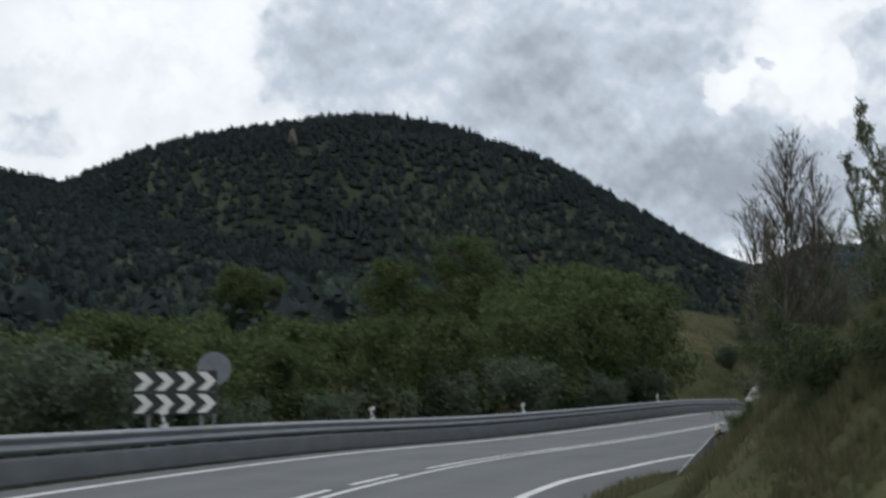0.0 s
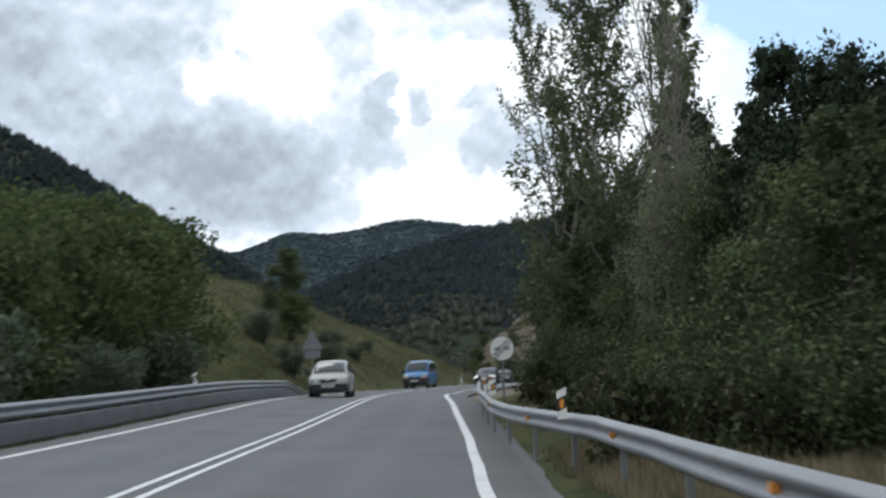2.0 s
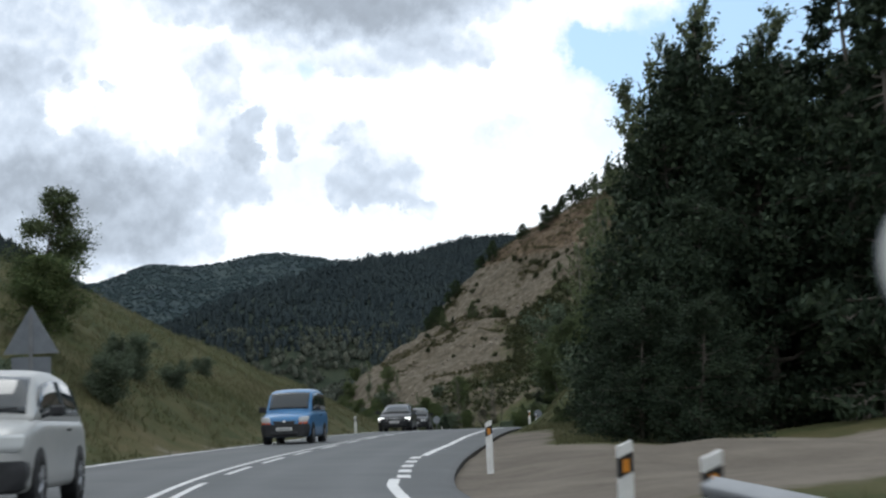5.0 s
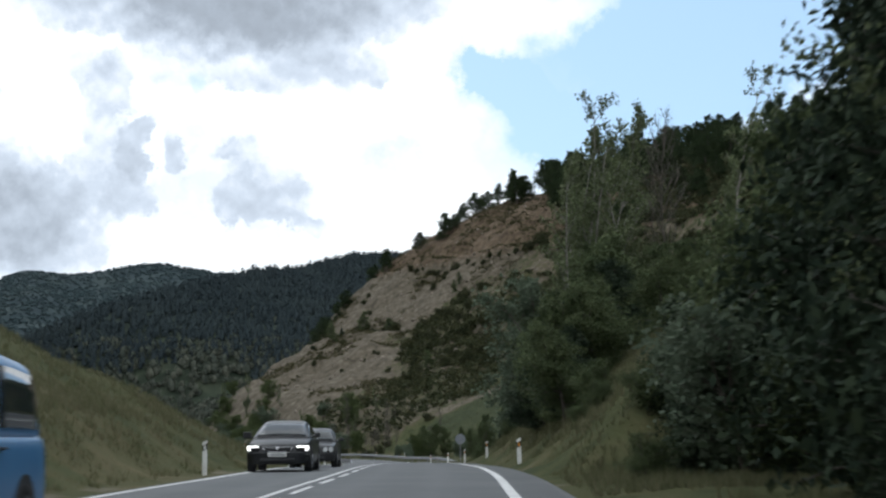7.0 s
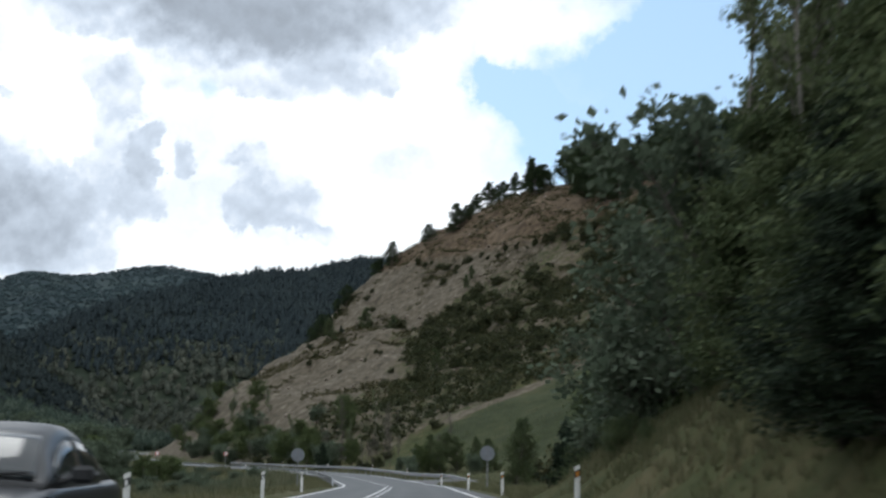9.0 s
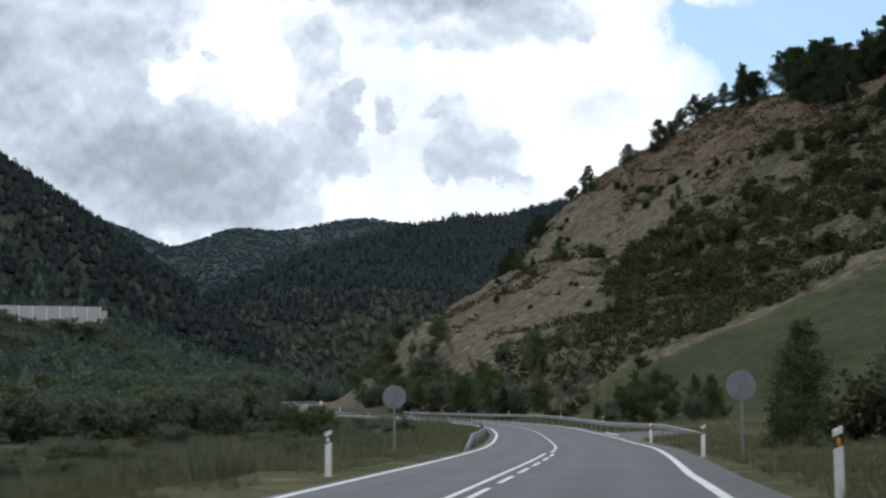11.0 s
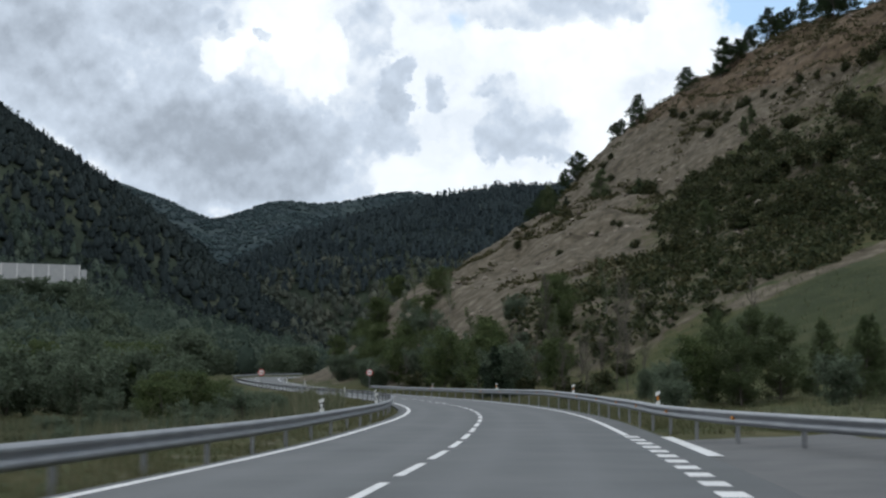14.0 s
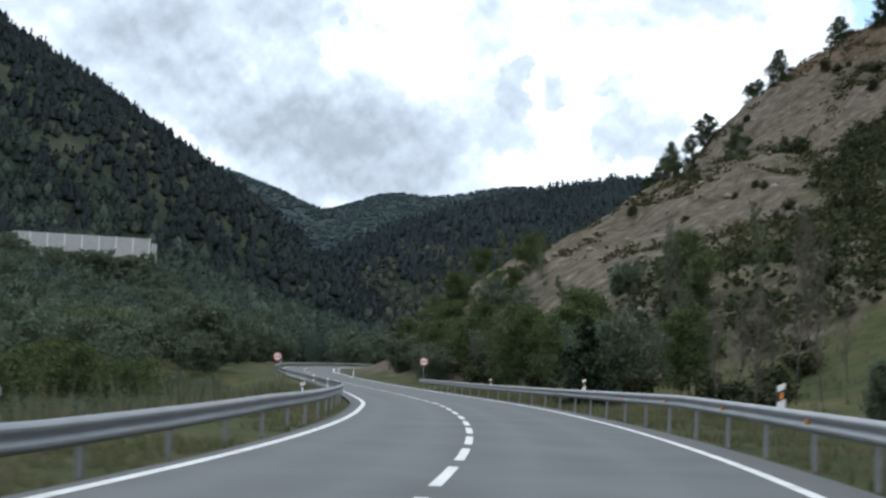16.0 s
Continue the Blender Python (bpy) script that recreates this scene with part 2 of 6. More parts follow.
M_ASPHALT = asphalt_material()
M_SHOULDER = material("old_shoulder_asphalt", [(0.075, 0.077, 0.08), (0.12, 0.12, 0.12)], 0.85, scale=0.8, fine=70, bump=0.35, dist=0.01)
M_PAINT = material("road_paint", [(0.42, 0.42, 0.42), (0.6, 0.6, 0.6), (0.7, 0.7, 0.69)], 0.6, scale=1.6, fine=50, bump=0.1, dist=0.003)
M_STEEL = material("galvanised_steel", [(0.2, 0.21, 0.225), (0.3, 0.31, 0.325)], 0.5, 0.55, scale=1.2, fine=25, bump=0.04, stretch=(1, 1, 3))
M_STEEL_DULL = material("dull_zinc_skirt", [(0.13, 0.14, 0.155), (0.2, 0.21, 0.225)], 0.6, 0.35, scale=1.0, fine=20, bump=0.05, stretch=(1, 1, 3))
M_POST_STEEL = material("rail_post_steel", [(0.16, 0.165, 0.175), (0.26, 0.265, 0.28)], 0.55, 0.5, scale=3, fine=30, bump=0.05)
M_WHITE = material("white_plastic", [(0.6, 0.6, 0.59), (0.78, 0.78, 0.77)], 0.5, scale=6, fine=40, bump=0.03)
M_BLACK = material("black_band", [(0.015, 0.015, 0.016), (0.03, 0.03, 0.03)], 0.5, scale=8, fine=40, bump=0.02)
M_ORANGE = plain("amber_reflector", (0.62, 0.24, 0.03), 0.3)
M_REFLECT = plain("white_reflector", (0.75, 0.75, 0.75), 0.2)
M_RED = material("sign_red", [(0.4, 0.03, 0.03), (0.5, 0.04, 0.035)], 0.4, scale=5, bump=0.0)
M_SIGNBACK = material("sign_back_grey", [(0.15, 0.165, 0.19), (0.22, 0.24, 0.265)], 0.5, 0.3, scale=4, fine=30, bump=0.03)
M_SIGNBLACK = plain("sign_black", (0.02, 0.02, 0.022), 0.4)
M_SIGNGREY = plain("sign_grey", (0.25, 0.26, 0.28), 0.4)
M_CONCRETE = material("pale_panel", [(0.34, 0.35, 0.36), (0.44, 0.44, 0.44)], 0.8, scale=0.6, fine=12, bump=0.1)
M_ROCK = material("weathered_rock", [(0.1, 0.085, 0.068), (0.18, 0.152, 0.122), (0.27, 0.235, 0.195)], 0.9, scale=0.5, fine=6, bump=0.8, dist=0.15, per_island=0.4)
M_BARK = material("grey_bark", [(0.05, 0.045, 0.038), (0.13, 0.115, 0.1)], 0.95, scale=3, fine=25, bump=0.6, dist=0.02, stretch=(1, 1, 0.25))
M_BARK_PALE = material("pale_bark", [(0.12, 0.11, 0.1), (0.26, 0.245, 0.22)], 0.9, scale=3, fine=25, bump=0.4, dist=0.02, stretch=(1, 1, 0.25))


def leaf_material(name, a, b, c, through=0.3):
    return material(name, [a, b, c], 0.7, scale=0.35, fine=3, bump=0, per_island=0.34, spec=0.06, translucent=through)


M_LEAF = leaf_material("broad_leaves", (0.046, 0.07, 0.029), (0.077, 0.102, 0.042), (0.115, 0.138, 0.06))
M_LEAF_DARK = leaf_material("dark_leaves", (0.05, 0.07, 0.034), (0.08, 0.104, 0.05), (0.12, 0.142, 0.07), 0.2)
M_LEAF_PALE = leaf_material("poplar_leaves", (0.075, 0.095, 0.048), (0.115, 0.14, 0.072), (0.165, 0.185, 0.105))
M_LEAF_BROWN = leaf_material("browned_leaves", (0.14, 0.155, 0.098), (0.19, 0.205, 0.13), (0.25, 0.255, 0.175), 0.5)
M_NEEDLE = leaf_material("spruce_needles", (0.017, 0.027, 0.018), (0.03, 0.044, 0.028), (0.047, 0.064, 0.038), 0.06)
M_PINE = leaf_material("pine_needles", (0.025, 0.04, 0.022), (0.04, 0.06, 0.03), (0.062, 0.082, 0.036))
M_SCRUB = leaf_material("scrub_leaves", (0.025, 0.034, 0.017), (0.045, 0.054, 0.026), (0.09, 0.085, 0.043), 0.2)
M_TUFT = leaf_material("dry_tufts", (0.04, 0.042, 0.02), (0.065, 0.062, 0.03), (0.1, 0.088, 0.048), 0.15)
M_WILLOW = leaf_material("willow_leaves", (0.068, 0.092, 0.061), (0.102, 0.13, 0.088), (0.14, 0.168, 0.12))
# bluish, low-contrast tones: aerial haze over the hills put into the base colour
M_WOODS = material("hazed_woods", [(0.024, 0.032, 0.034), (0.031, 0.041, 0.042), (0.04, 0.051, 0.049)], 0.9, scale=0.02, fine=0.5, bump=0.1, dist=0.5, per_island=0.13, spec=0.05)
# paler and bluer again, as haze mixed into the ridge's pine colour
M_PINEWOOD = material("hazed_plantation_pines", [(0.029, 0.04, 0.045), (0.039, 0.052, 0.057), (0.051, 0.066, 0.067)], 0.9, scale=0.012, fine=0.3, bump=0.2, dist=0.5, per_island=0.14, spec=0.05)
# palest and bluest: the far range's haze painted into its foliage
M_FARWOOD = material("hazed_far_woods", [(0.036, 0.054, 0.059), (0.047, 0.067, 0.072), (0.062, 0.083, 0.083)], 0.9, scale=0.006, fine=0.1, bump=0, per_island=0.07, spec=0.05)
M_MIDWOOD = material("broken_hill_woods", [(0.05, 0.06, 0.05), (0.072, 0.082, 0.066), (0.1, 0.106, 0.082)], 0.9, scale=0.02, fine=0.5, bump=0, per_island=0.35, spec=0.05)
M_VALLEY = material("valley_foliage", [(0.043, 0.062, 0.05), (0.066, 0.091, 0.071), (0.1, 0.126, 0.096)], 0.85, scale=0.03, fine=0.8, bump=0, per_island=0.5, spec=0.1, translucent=0.25)
M_GRASS_PALE = material("withered_grass", [(0.15, 0.13, 0.075), (0.22, 0.185, 0.115), (0.3, 0.25, 0.17)], 0.9, scale=0.15, fine=2, bump=0, per_island=0.4, translucent=0.45)
M_WEED = material("tall_weeds", [(0.07, 0.085, 0.048), (0.105, 0.115, 0.066), (0.165, 0.155, 0.1)], 0.9, scale=0.12, fine=1.5, bump=0, per_island=0.5, translucent=0.35)
M_GRASS = material("dry_grass", [(0.082, 0.092, 0.043), (0.122, 0.124, 0.066), (0.175, 0.16, 0.1)], 0.9, scale=0.15, fine=2, bump=0, per_island=0.4, translucent=0.45)


def ground_material():
    """Grass, with bare earth, gravel and meadow where the colour attribute says so."""
    m = bpy.data.materials.new("ground_cover")
    m.use_nodes = True
    nt = m.node_tree
    b = nt.nodes["Principled BSDF"]
    N, L = nt.nodes.new, nt.links.new
    co = N("ShaderNodeTexCoord")
    at = N("ShaderNodeVertexColor")
    at.layer_name = "cover"
    sp = N("ShaderNodeSeparateColor")
    L(at.outputs["Color"], sp.inputs[0])

    def ntex(scale, detail=6, rough=0.6):
        n = N("ShaderNodeTexNoise")
        n.inputs["Scale"].default_value, n.inputs["Detail"].default_value, n.inputs["Roughness"].default_value = scale, detail, rough
        L(co.outputs["Object"], n.inputs["Vector"])
        return n.outputs["Fac"]

    def ramp(fac, stops):
        r = N("ShaderNodeValToRGB")
        e = r.color_ramp.elements
        e[0].position, e[0].color = stops[0][0], (*stops[0][1], 1)
        e[1].position, e[1].color = stops[-1][0], (*stops[-1][1], 1)
        for p, c in stops[1:-1]:
            e.new(p).color = (*c, 1)
        L(fac, r.inputs["Fac"])
        return r.outputs["Color"]

    def mixc(fac, a, c):
        x = N("ShaderNodeMix")
        x.data_type = "RGBA"
        L(fac, x.inputs["Factor"])
        L(a, x.inputs["A"])
        L(c, x.inputs["B"])
        return x.outputs["Result"]

    def edge(mask, noise_fac):
        """Breaks the border of a mask up with noise."""
        a = N("ShaderNodeMath")
        a.operation = "ADD"
        L(mask, a.inputs[0])
        L(noise_fac, a.inputs[1])
        r = N("ShaderNodeMapRange")
        r.inputs["From Min"].default_value, r.inputs["From Max"].default_value = 0.9, 1.1
        L(a.outputs[0], r.inputs["Value"])
        return r.outputs["Result"]

    big, mid, small = ntex(0.05), ntex(0.5), ntex(6, 4)
    half = N("ShaderNodeMath")
    half.operation = "MULTIPLY_ADD"
    L(mid, half.inputs[0])
    half.inputs[1].default_value = 0.45
    q = N("ShaderNodeMath")
    q.operation = "MULTIPLY_ADD"
    L(big, q.inputs[0])
    q.inputs[1].default_value = 0.4
    q.inputs[2].default_value = 0.0
    L(q.outputs[0], half.inputs[2])
    tot = N("ShaderNodeMath")
    tot.operation = "MULTIPLY_ADD"
    L(small, tot.inputs[0])
    tot.inputs[1].default_value = 0.15
    L(half.outputs[0], tot.inputs[2])
    grass = ramp(tot.outputs[0], [(0.4, (0.026, 0.035, 0.013)), (0.48, (0.05, 0.056, 0.022)), (0.56, (0.075, 0.07, 0.033)), (0.64, (0.104, 0.088, 0.047))])
    meadow = ramp(tot.outputs[0], [(0.38, (0.021, 0.028, 0.012)), (0.5, (0.035, 0.044, 0.019)), (0.62, (0.06, 0.061, 0.03))])
    vor = N("ShaderNodeTexVoronoi")
    vor.feature = "DISTANCE_TO_EDGE"
    vor.inputs["Scale"].default_value = 0.35
    wv = N("ShaderNodeVectorMath")
    wv.operation = "ADD"
    wn = N("ShaderNodeTexNoise")
    wn.inputs["Scale"].default_value, wn.inputs["Detail"].default_value = 0.4, 5.0
    L(co.outputs["Object"], wn.inputs["Vector"])
    wm = N("ShaderNodeVectorMath")
    wm.operation = "SCALE"
    wm.inputs["Scale"].default_value = 4.0
    L(wn.outputs["Color"], wm.inputs[0])
    L(co.outputs["Object"], wv.inputs[0])
    L(wm.outputs[0], wv.inputs[1])
    L(wv.outputs[0], vor.inputs["Vector"])
    crack = N("ShaderNodeMapRange")
    crack.inputs["From Max"].default_value = 0.25
    crack.inputs["To Min"].default_value, crack.inputs["To Max"].default_value = -0.07, 0.0
    L(vor.outputs["Distance"], crack.inputs["Value"])
    rocky = ntex(0.45, 10, 0.75)
    strat = N("ShaderNodeMath")
    strat.operation = "ADD"
    L(rocky, strat.inputs[0])
    L(crack.outputs["Result"], strat.inputs[1])
    earth = ramp(strat.outputs[0], [(0.34, (0.052, 0.044, 0.031)), (0.5, (0.107, 0.091, 0.067)), (0.66, (0.182, 0.16, 0.125))])
    upper = ramp(strat.outputs[0], [(0.34, (0.05, 0.036, 0.023)), (0.5, (0.102, 0.075, 0.049)), (0.66, (0.17, 0.134, 0.094))])
    # the upper bed of rock is a darker brown
    geo = N("ShaderNodeNewGeometry")
    sxyz = N("ShaderNodeSeparateXYZ")
    L(geo.outputs["Position"], sxyz.inputs[0])
    lift = N("ShaderNodeMath")
    lift.operation = "MULTIPLY_ADD"
    L(mid, lift.inputs[0])
    lift.inputs[1].default_value = 9.0
    L(sxyz.outputs["Z"], lift.inputs[2])
    bed = N("ShaderNodeMapRange")
    bed.inputs["From Min"].default_value, bed.inputs["From Max"].default_value = 63.5, 66.5
    L(lift.outputs[0], bed.inputs["Value"])
    earth = mixc(bed.outputs["Result"], earth, upper)
    gravel = ramp(tot.outputs[0], [(0.36, (0.085, 0.073, 0.06)), (0.64, (0.185, 0.162, 0.135))])
    col = mixc(edge(sp.outputs["Green"], mid), grass, meadow)
    col = mixc(edge(sp.outputs["Red"], mid), col, earth)
    col = mixc(edge(sp.outputs["Blue"], mid), col, gravel)
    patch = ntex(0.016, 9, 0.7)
    # far floor colour has the bluish distance haze painted in, blended from y 1300
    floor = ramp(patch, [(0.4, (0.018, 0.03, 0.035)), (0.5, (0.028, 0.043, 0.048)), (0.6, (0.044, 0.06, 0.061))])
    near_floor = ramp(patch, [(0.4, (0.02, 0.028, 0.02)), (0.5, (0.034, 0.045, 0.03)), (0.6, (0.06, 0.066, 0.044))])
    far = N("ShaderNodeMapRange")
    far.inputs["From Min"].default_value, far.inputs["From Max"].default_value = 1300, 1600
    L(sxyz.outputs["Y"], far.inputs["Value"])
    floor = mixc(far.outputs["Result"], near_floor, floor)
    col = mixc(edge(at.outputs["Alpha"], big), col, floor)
    L(col, b.inputs["Base Color"])
    b.inputs["Roughness"].default_value = 0.95
    b.inputs["Specular IOR Level"].default_value = 0.1
    bp = N("ShaderNodeBump")
    bp.inputs["Strength"].default_value, bp.inputs["Distance"].default_value = 0.7, 0.4
    L(tot.outputs[0], bp.inputs["Height"])
    L(bp.outputs[0], b.inputs["Normal"])
    return m


M_GROUND = ground_material()

# ---------------------------------------------------------------- plan of the road and the land
ROAD = np.array([  # y, x of the centre line, z of the surface
    (-90, 63.2, -1.3), (-55, 35.2, -1.3), (-29, 15.2, -1.3), (-11, 2.9, -1.32), (-0.7, -1.3, -1.33), (8, -4.1, -1.34), (19, -6.55, -1.30), (26, -7.3, -1.22), (36, -7.6, -1.08),
    (47, -7.3, -1.03), (56, -6.55, -0.86), (65, -5.55, -0.62), (76, -4.5, -0.3), (86, -3.65, -0.05), (96, -2.9, 0.1), (104, -2.2, 0.19), (113, -0.5, 0.36), (120, 1.05, 0.46), (126, 2.5, 0.56), (139, 5.8, 0.77), (150, 8.8, 0.86), (163, 12.0, 0.9),
    (178, 15.4, 0.80), (194, 19.2, 0.68), (210, 23.1, 0.54), (226, 26.9, 0.38), (244, 31.0, 0.14), (260, 34.4, -0.06), (276, 37.1, -0.24), (301, 41.0, -0.39), (309, 42.1, -0.4), (327, 44.3, -0.38),
    (340, 45.35, -0.37), (350, 45.75, -0.36), (362, 45.8, -0.34), (380, 45.2, -0.3), (402, 43.2, -0.25), (430, 40.0, -0.15), (458, 36.6, 0.0), (490, 31.0, 0.5), (520, 26.5, 1.1), (548, 24.5, 1.7), (575, 27.5, 2.1),
    (598, 35.0, 2.4), (618, 45.0, 2.6), (640, 56.0, 2.8)])


def smooth_table(ys, vs, n=3):
    """Finely sampled, rounded interpolation."""
    yy = np.arange(ys[0], ys[-1], 1.0)
    vv = np.interp(yy, ys, vs)
    k = np.hanning(17)
    k /= k.sum()
    for _ in range(n):
        vv = np.convolve(np.pad(vv, 8, mode="reflect", reflect_type="odd"), k, mode="valid")
    return yy, vv


RY, RX = smooth_table(ROAD[:, 0], ROAD[:, 1], 2)
_, RZ = smooth_table(ROAD[:, 0], ROAD[:, 2], 2)
RDX = np.gradient(RX, RY)


def road_x(y):
    return np.interp(y, RY, RX)


def road_z(y):
    return np.interp(y, RY, RZ)


def road_bank(y):
    return np.interp(y, (-60, 0, 60, 85, 105, 130, 500), (-0.05, -0.05, -0.05, -0.045, -0.03, 0.0, 0.0))


def road_point(y, d, up=0.0):
    """The place d metres to the right of the centre line (negative: left)."""
    s = np.interp(y, RY, RDX)
    n = math.hypot(1, s)
    return Vector((road_x(y) + d / n, y - d * s / n, road_z(y) + road_bank(y) * max(-8, min(8, d)) + up))


def road_heading(y):
    """Degrees, clockwise from +y."""
    return math.degrees(math.atan(np.interp(y, RY, RDX)))


def left_edge(y):
    return np.interp(y, (-60, 100, 130, 150, 200, 220, 260, 310, 340), (-3.5, -3.5, -3.1, -2.8, -2.65, -2.6, -3.0, -3.1, -3.05))


def right_edge(y):
    return np.interp(y, (-60, 10, 23, 28, 34, 40, 48, 54, 62, 66, 74, 90, 102, 122, 170, 190, 230, 258, 300), (2.9, 2.9, 2.9, 3.05, 3.55, 3.8, 4.12, 4.15, 3.97, 3.82, 3.58, 3.33, 3.15, 3.75, 3.9, 4.1, 3.6, 3.9, 4.05))


def bump_fn(v, a, b, c, d):
    return np.clip((v - a) / (b - a), 0, 1) * np.clip((d - v) / (d - c), 0, 1)


def ease(v):
    v = np.clip(v, 0, 1)
    return v * v * (3 - 2 * v)


def vnoise(x, y, scale, seed=0):
    """Cheap smooth value noise on arrays, -1 to 1."""
    x, y = np.asarray(x, float) / scale, np.asarray(y, float) / scale
    xi, yi = np.floor(x), np.floor(y)
    fx, fy = ease(x - xi), ease(y - yi)

    def h(i, j):
        v = np.sin(i * 127.1 + j * 311.7 + seed * 74.7) * 43758.5453
        return (v - np.floor(v)) * 2 - 1
    return (h(xi, yi) * (1 - fx) + h(xi + 1, yi) * fx) * (1 - fy) + (h(xi, yi + 1) * (1 - fx) + h(xi + 1, yi + 1) * fx) * fy


def fbm(x, y, scale, octaves=4, seed=0):
    s, a = 0, 1.0
    for k in range(octaves):
        s = s + a * vnoise(x, y, scale / 2 ** k, seed + k)
        a *= 0.5
    return s


def quarry_u(x, y):
    return x + 0.35 * (y - 500)


FAR_AZ = np.arange(-180, 180.1, 0.2)
FAR_H = np.convolve(np.pad(np.interp(FAR_AZ, (-180, -60, -25, -12, -8, -4.2, -2.0, -0.2, 2.6, 6, 14, 30, 90, 180), (230, 290, 470, 440, 405, 344, 394, 378, 406, 404, 390, 440, 290, 230)), 4, mode="edge"), np.hanning(11)[1:-1] / 5.0, mode="valid")


def land(x, y):
    """Height of the ground at x, y (arrays)."""
    x, y = np.asarray(x, float), np.asarray(y, float)
    yc = np.clip(y, -85, 638)
    s = np.interp(yc, RY, RDX)
    d = (x - road_x(yc)) / np.hypot(1, s)
    z0 = road_z(yc)
    al, ar = np.maximum(-d - 5.2, 0), np.maximum(d - 5.2, 0)
    # left: bank down to the stream, grassy cutting, meadow
    cut = 9.5 * ease((y - 108) / 30) * ease((205 - y) / 55)
    left = np.minimum(al * 0.6, cut) * (1 - 0.35 * ease((al - 22) / 30))
    low = 1 - ease((y - 95) / 20) * ease((215 - y) / 25)
    left = left - low * np.minimum(np.maximum(al - 1.0, 0) * 0.28, np.where(y > 215, 2.6, 4.0))
    far_left = ease((al - 60) / 190) * 12
    left = left + far_left
    # right: banks and the hillside
    hr = 5.0 * ease((28 - y) / 12) + 4.8 * ease((y - 148) / 14) * ease((210 - y) / 30)
    right = np.minimum(ar * 0.85, hr) - 0.25 * ease(ar / 2) * ease((y - 42) / 6) * ease((98 - y) / 6)
    right = right + 0.05 * np.maximum(ar - 8, 0) + ease((ar - 18) / 60) * np.where(y < 230, 10, 0) * ease((230 - y) / 60)
    u = quarry_u(x, y)
    hill = np.interp(u, (15, 27, 42, 72, 110, 130, 150, 180, 250, 420), (0, 2.5, 8.5, 19, 35, 47, 61, 79, 102, 118))
    hill = np.interp(hill, (0, 30, 32, 37, 57, 58.5, 63.5, 66, 200), (0, 30, 33.6, 34.6, 56.2, 60.0, 60.9, 66, 200))  # two benches
    # the spur drops behind its crest
    back = ease((y - (598 + 0.15 * (x - 100) - 80 * ease((116 - x) / 60))) / 190)
    hill = hill * (1 - 0.8 * back) * ease((y - 215) / 130)
    right = np.maximum(right, hill * ease(ar / 26))
    z = z0 + np.where(d < 0, left, right)
    # hills round the valley
    r = np.hypot((x + 400) / 1.0, np.where(y < 1060, (y - 1060) / 0.82, (y - 1060) / 1.15))
    big = np.interp(r, (0, 60, 130, 198, 260, 332, 400, 470, 560, 900), (221, 217, 203, 176, 141, 96, 42, -4, -40, -200)) + 5 * fbm(x, y, 160, 3, 5)
    big = big + 6 * np.exp(-((x + 250) ** 2 + (y - 1050) ** 2) / 7000.0)
    big = np.maximum(big, 202 - 0.28 * np.sqrt((x + 660) ** 2 + (y - 940) ** 2 + 400) + 4 * fbm(x, y, 120, 3, 15))
    ax, ay, bx, by = -6.0, 1309.0, 276.0, 1792.0
    t = ((x - ax) * (bx - ax) + (y - ay) * (by - ay)) / ((bx - ax) ** 2 + (by - ay) ** 2)
    off = ((x - ax) * (by - ay) - (y - ay) * (bx - ax)) / math.hypot(bx - ax, by - ay)
    crest = np.interp(t, (-0.4, -0.2, -0.1, 0, 0.1, 0.35, 0.6, 1, 1.3, 2.0, 3.5), (-60, 10, 50, 82, 102, 137, 166, 199, 236, 300, 350))
    ridge = crest - 0.55 * (np.sqrt(np.minimum(off, 0) ** 2 + 2500) - 50) - 0.16 * np.maximum(off, 0) + 5 * fbm(x, y, 110, 3, 9)
    D = np.hypot(x - 20, y - 250)
    az = np.degrees(np.arctan2(x - 20, y - 250))
    far_h = np.interp(az, FAR_AZ, FAR_H)
    far = far_h * ease((D - 1500) / 1750) + (18 * fbm(x, y, 420, 3, 2) + 9 * fbm(x, y, 190, 2, 7)) * ease((D - 1400) / 900) - 60 * (1 - ease((D - 1100) / 350))
    rise = 26 * ease((D - 330) / 480) * ease((y - 200) / 300)
    z = np.where(y > 480, np.maximum(z, z0), z) + rise * ease((np.abs(d) - 40) / 120)
    z = np.maximum(z, np.maximum(big, np.maximum(ridge, far)))
    # small unevenness away from the road
    rough = 0.25 * fbm(x, y, 6, 3, 1) * ease((np.abs(d) - 5.5) / 5)
    cliff = 1.3 * fbm(x, y, 14, 2, 4) * ease((hill - 12) / 15) * (d > 0)
    # rock beds weathered into uneven ledges and gullies
    tier = (hill + 2.2 * fbm(x, y, 17, 3, 12)) / 4.2
    frac = tier - np.floor(tier)
    bench = (1.5 * (ease(frac * 1.7 - 0.35) - frac) + 0.9 * fbm(x, y, 7, 3, 14)) * ease((hill - 10) / 10) * (d > 0) * ease((640 - y) / 30)
    z = z + rough + cliff + bench
    bed = z0 + road_bank(yc) * np.clip(d, -8, 8) - 0.14 + 0.62 * ease((d - 4.9) / 1.3) * bump_fn(y, 6, 14, 37, 46)  # turf stands above the road on the inside of the bend
    near_road = (1 - ease((np.abs(d) - 4.6) / 2.4)) * ease((660 - y) / 25) * ease((y + 100) / 10)
    return z + (bed - z) * near_road


def scrub_edge(x, y):
    """How far a point lies beyond the line where the scrub gives way to the bare cut face (metres)."""
    u = quarry_u(x, y)
    return y + 0.55 * (x - 90) - np.interp(u, (55, 64, 78, 92, 100, 118, 126, 140, 200), (440, 451, 475, 500, 514, 538, 548, 553, 558))


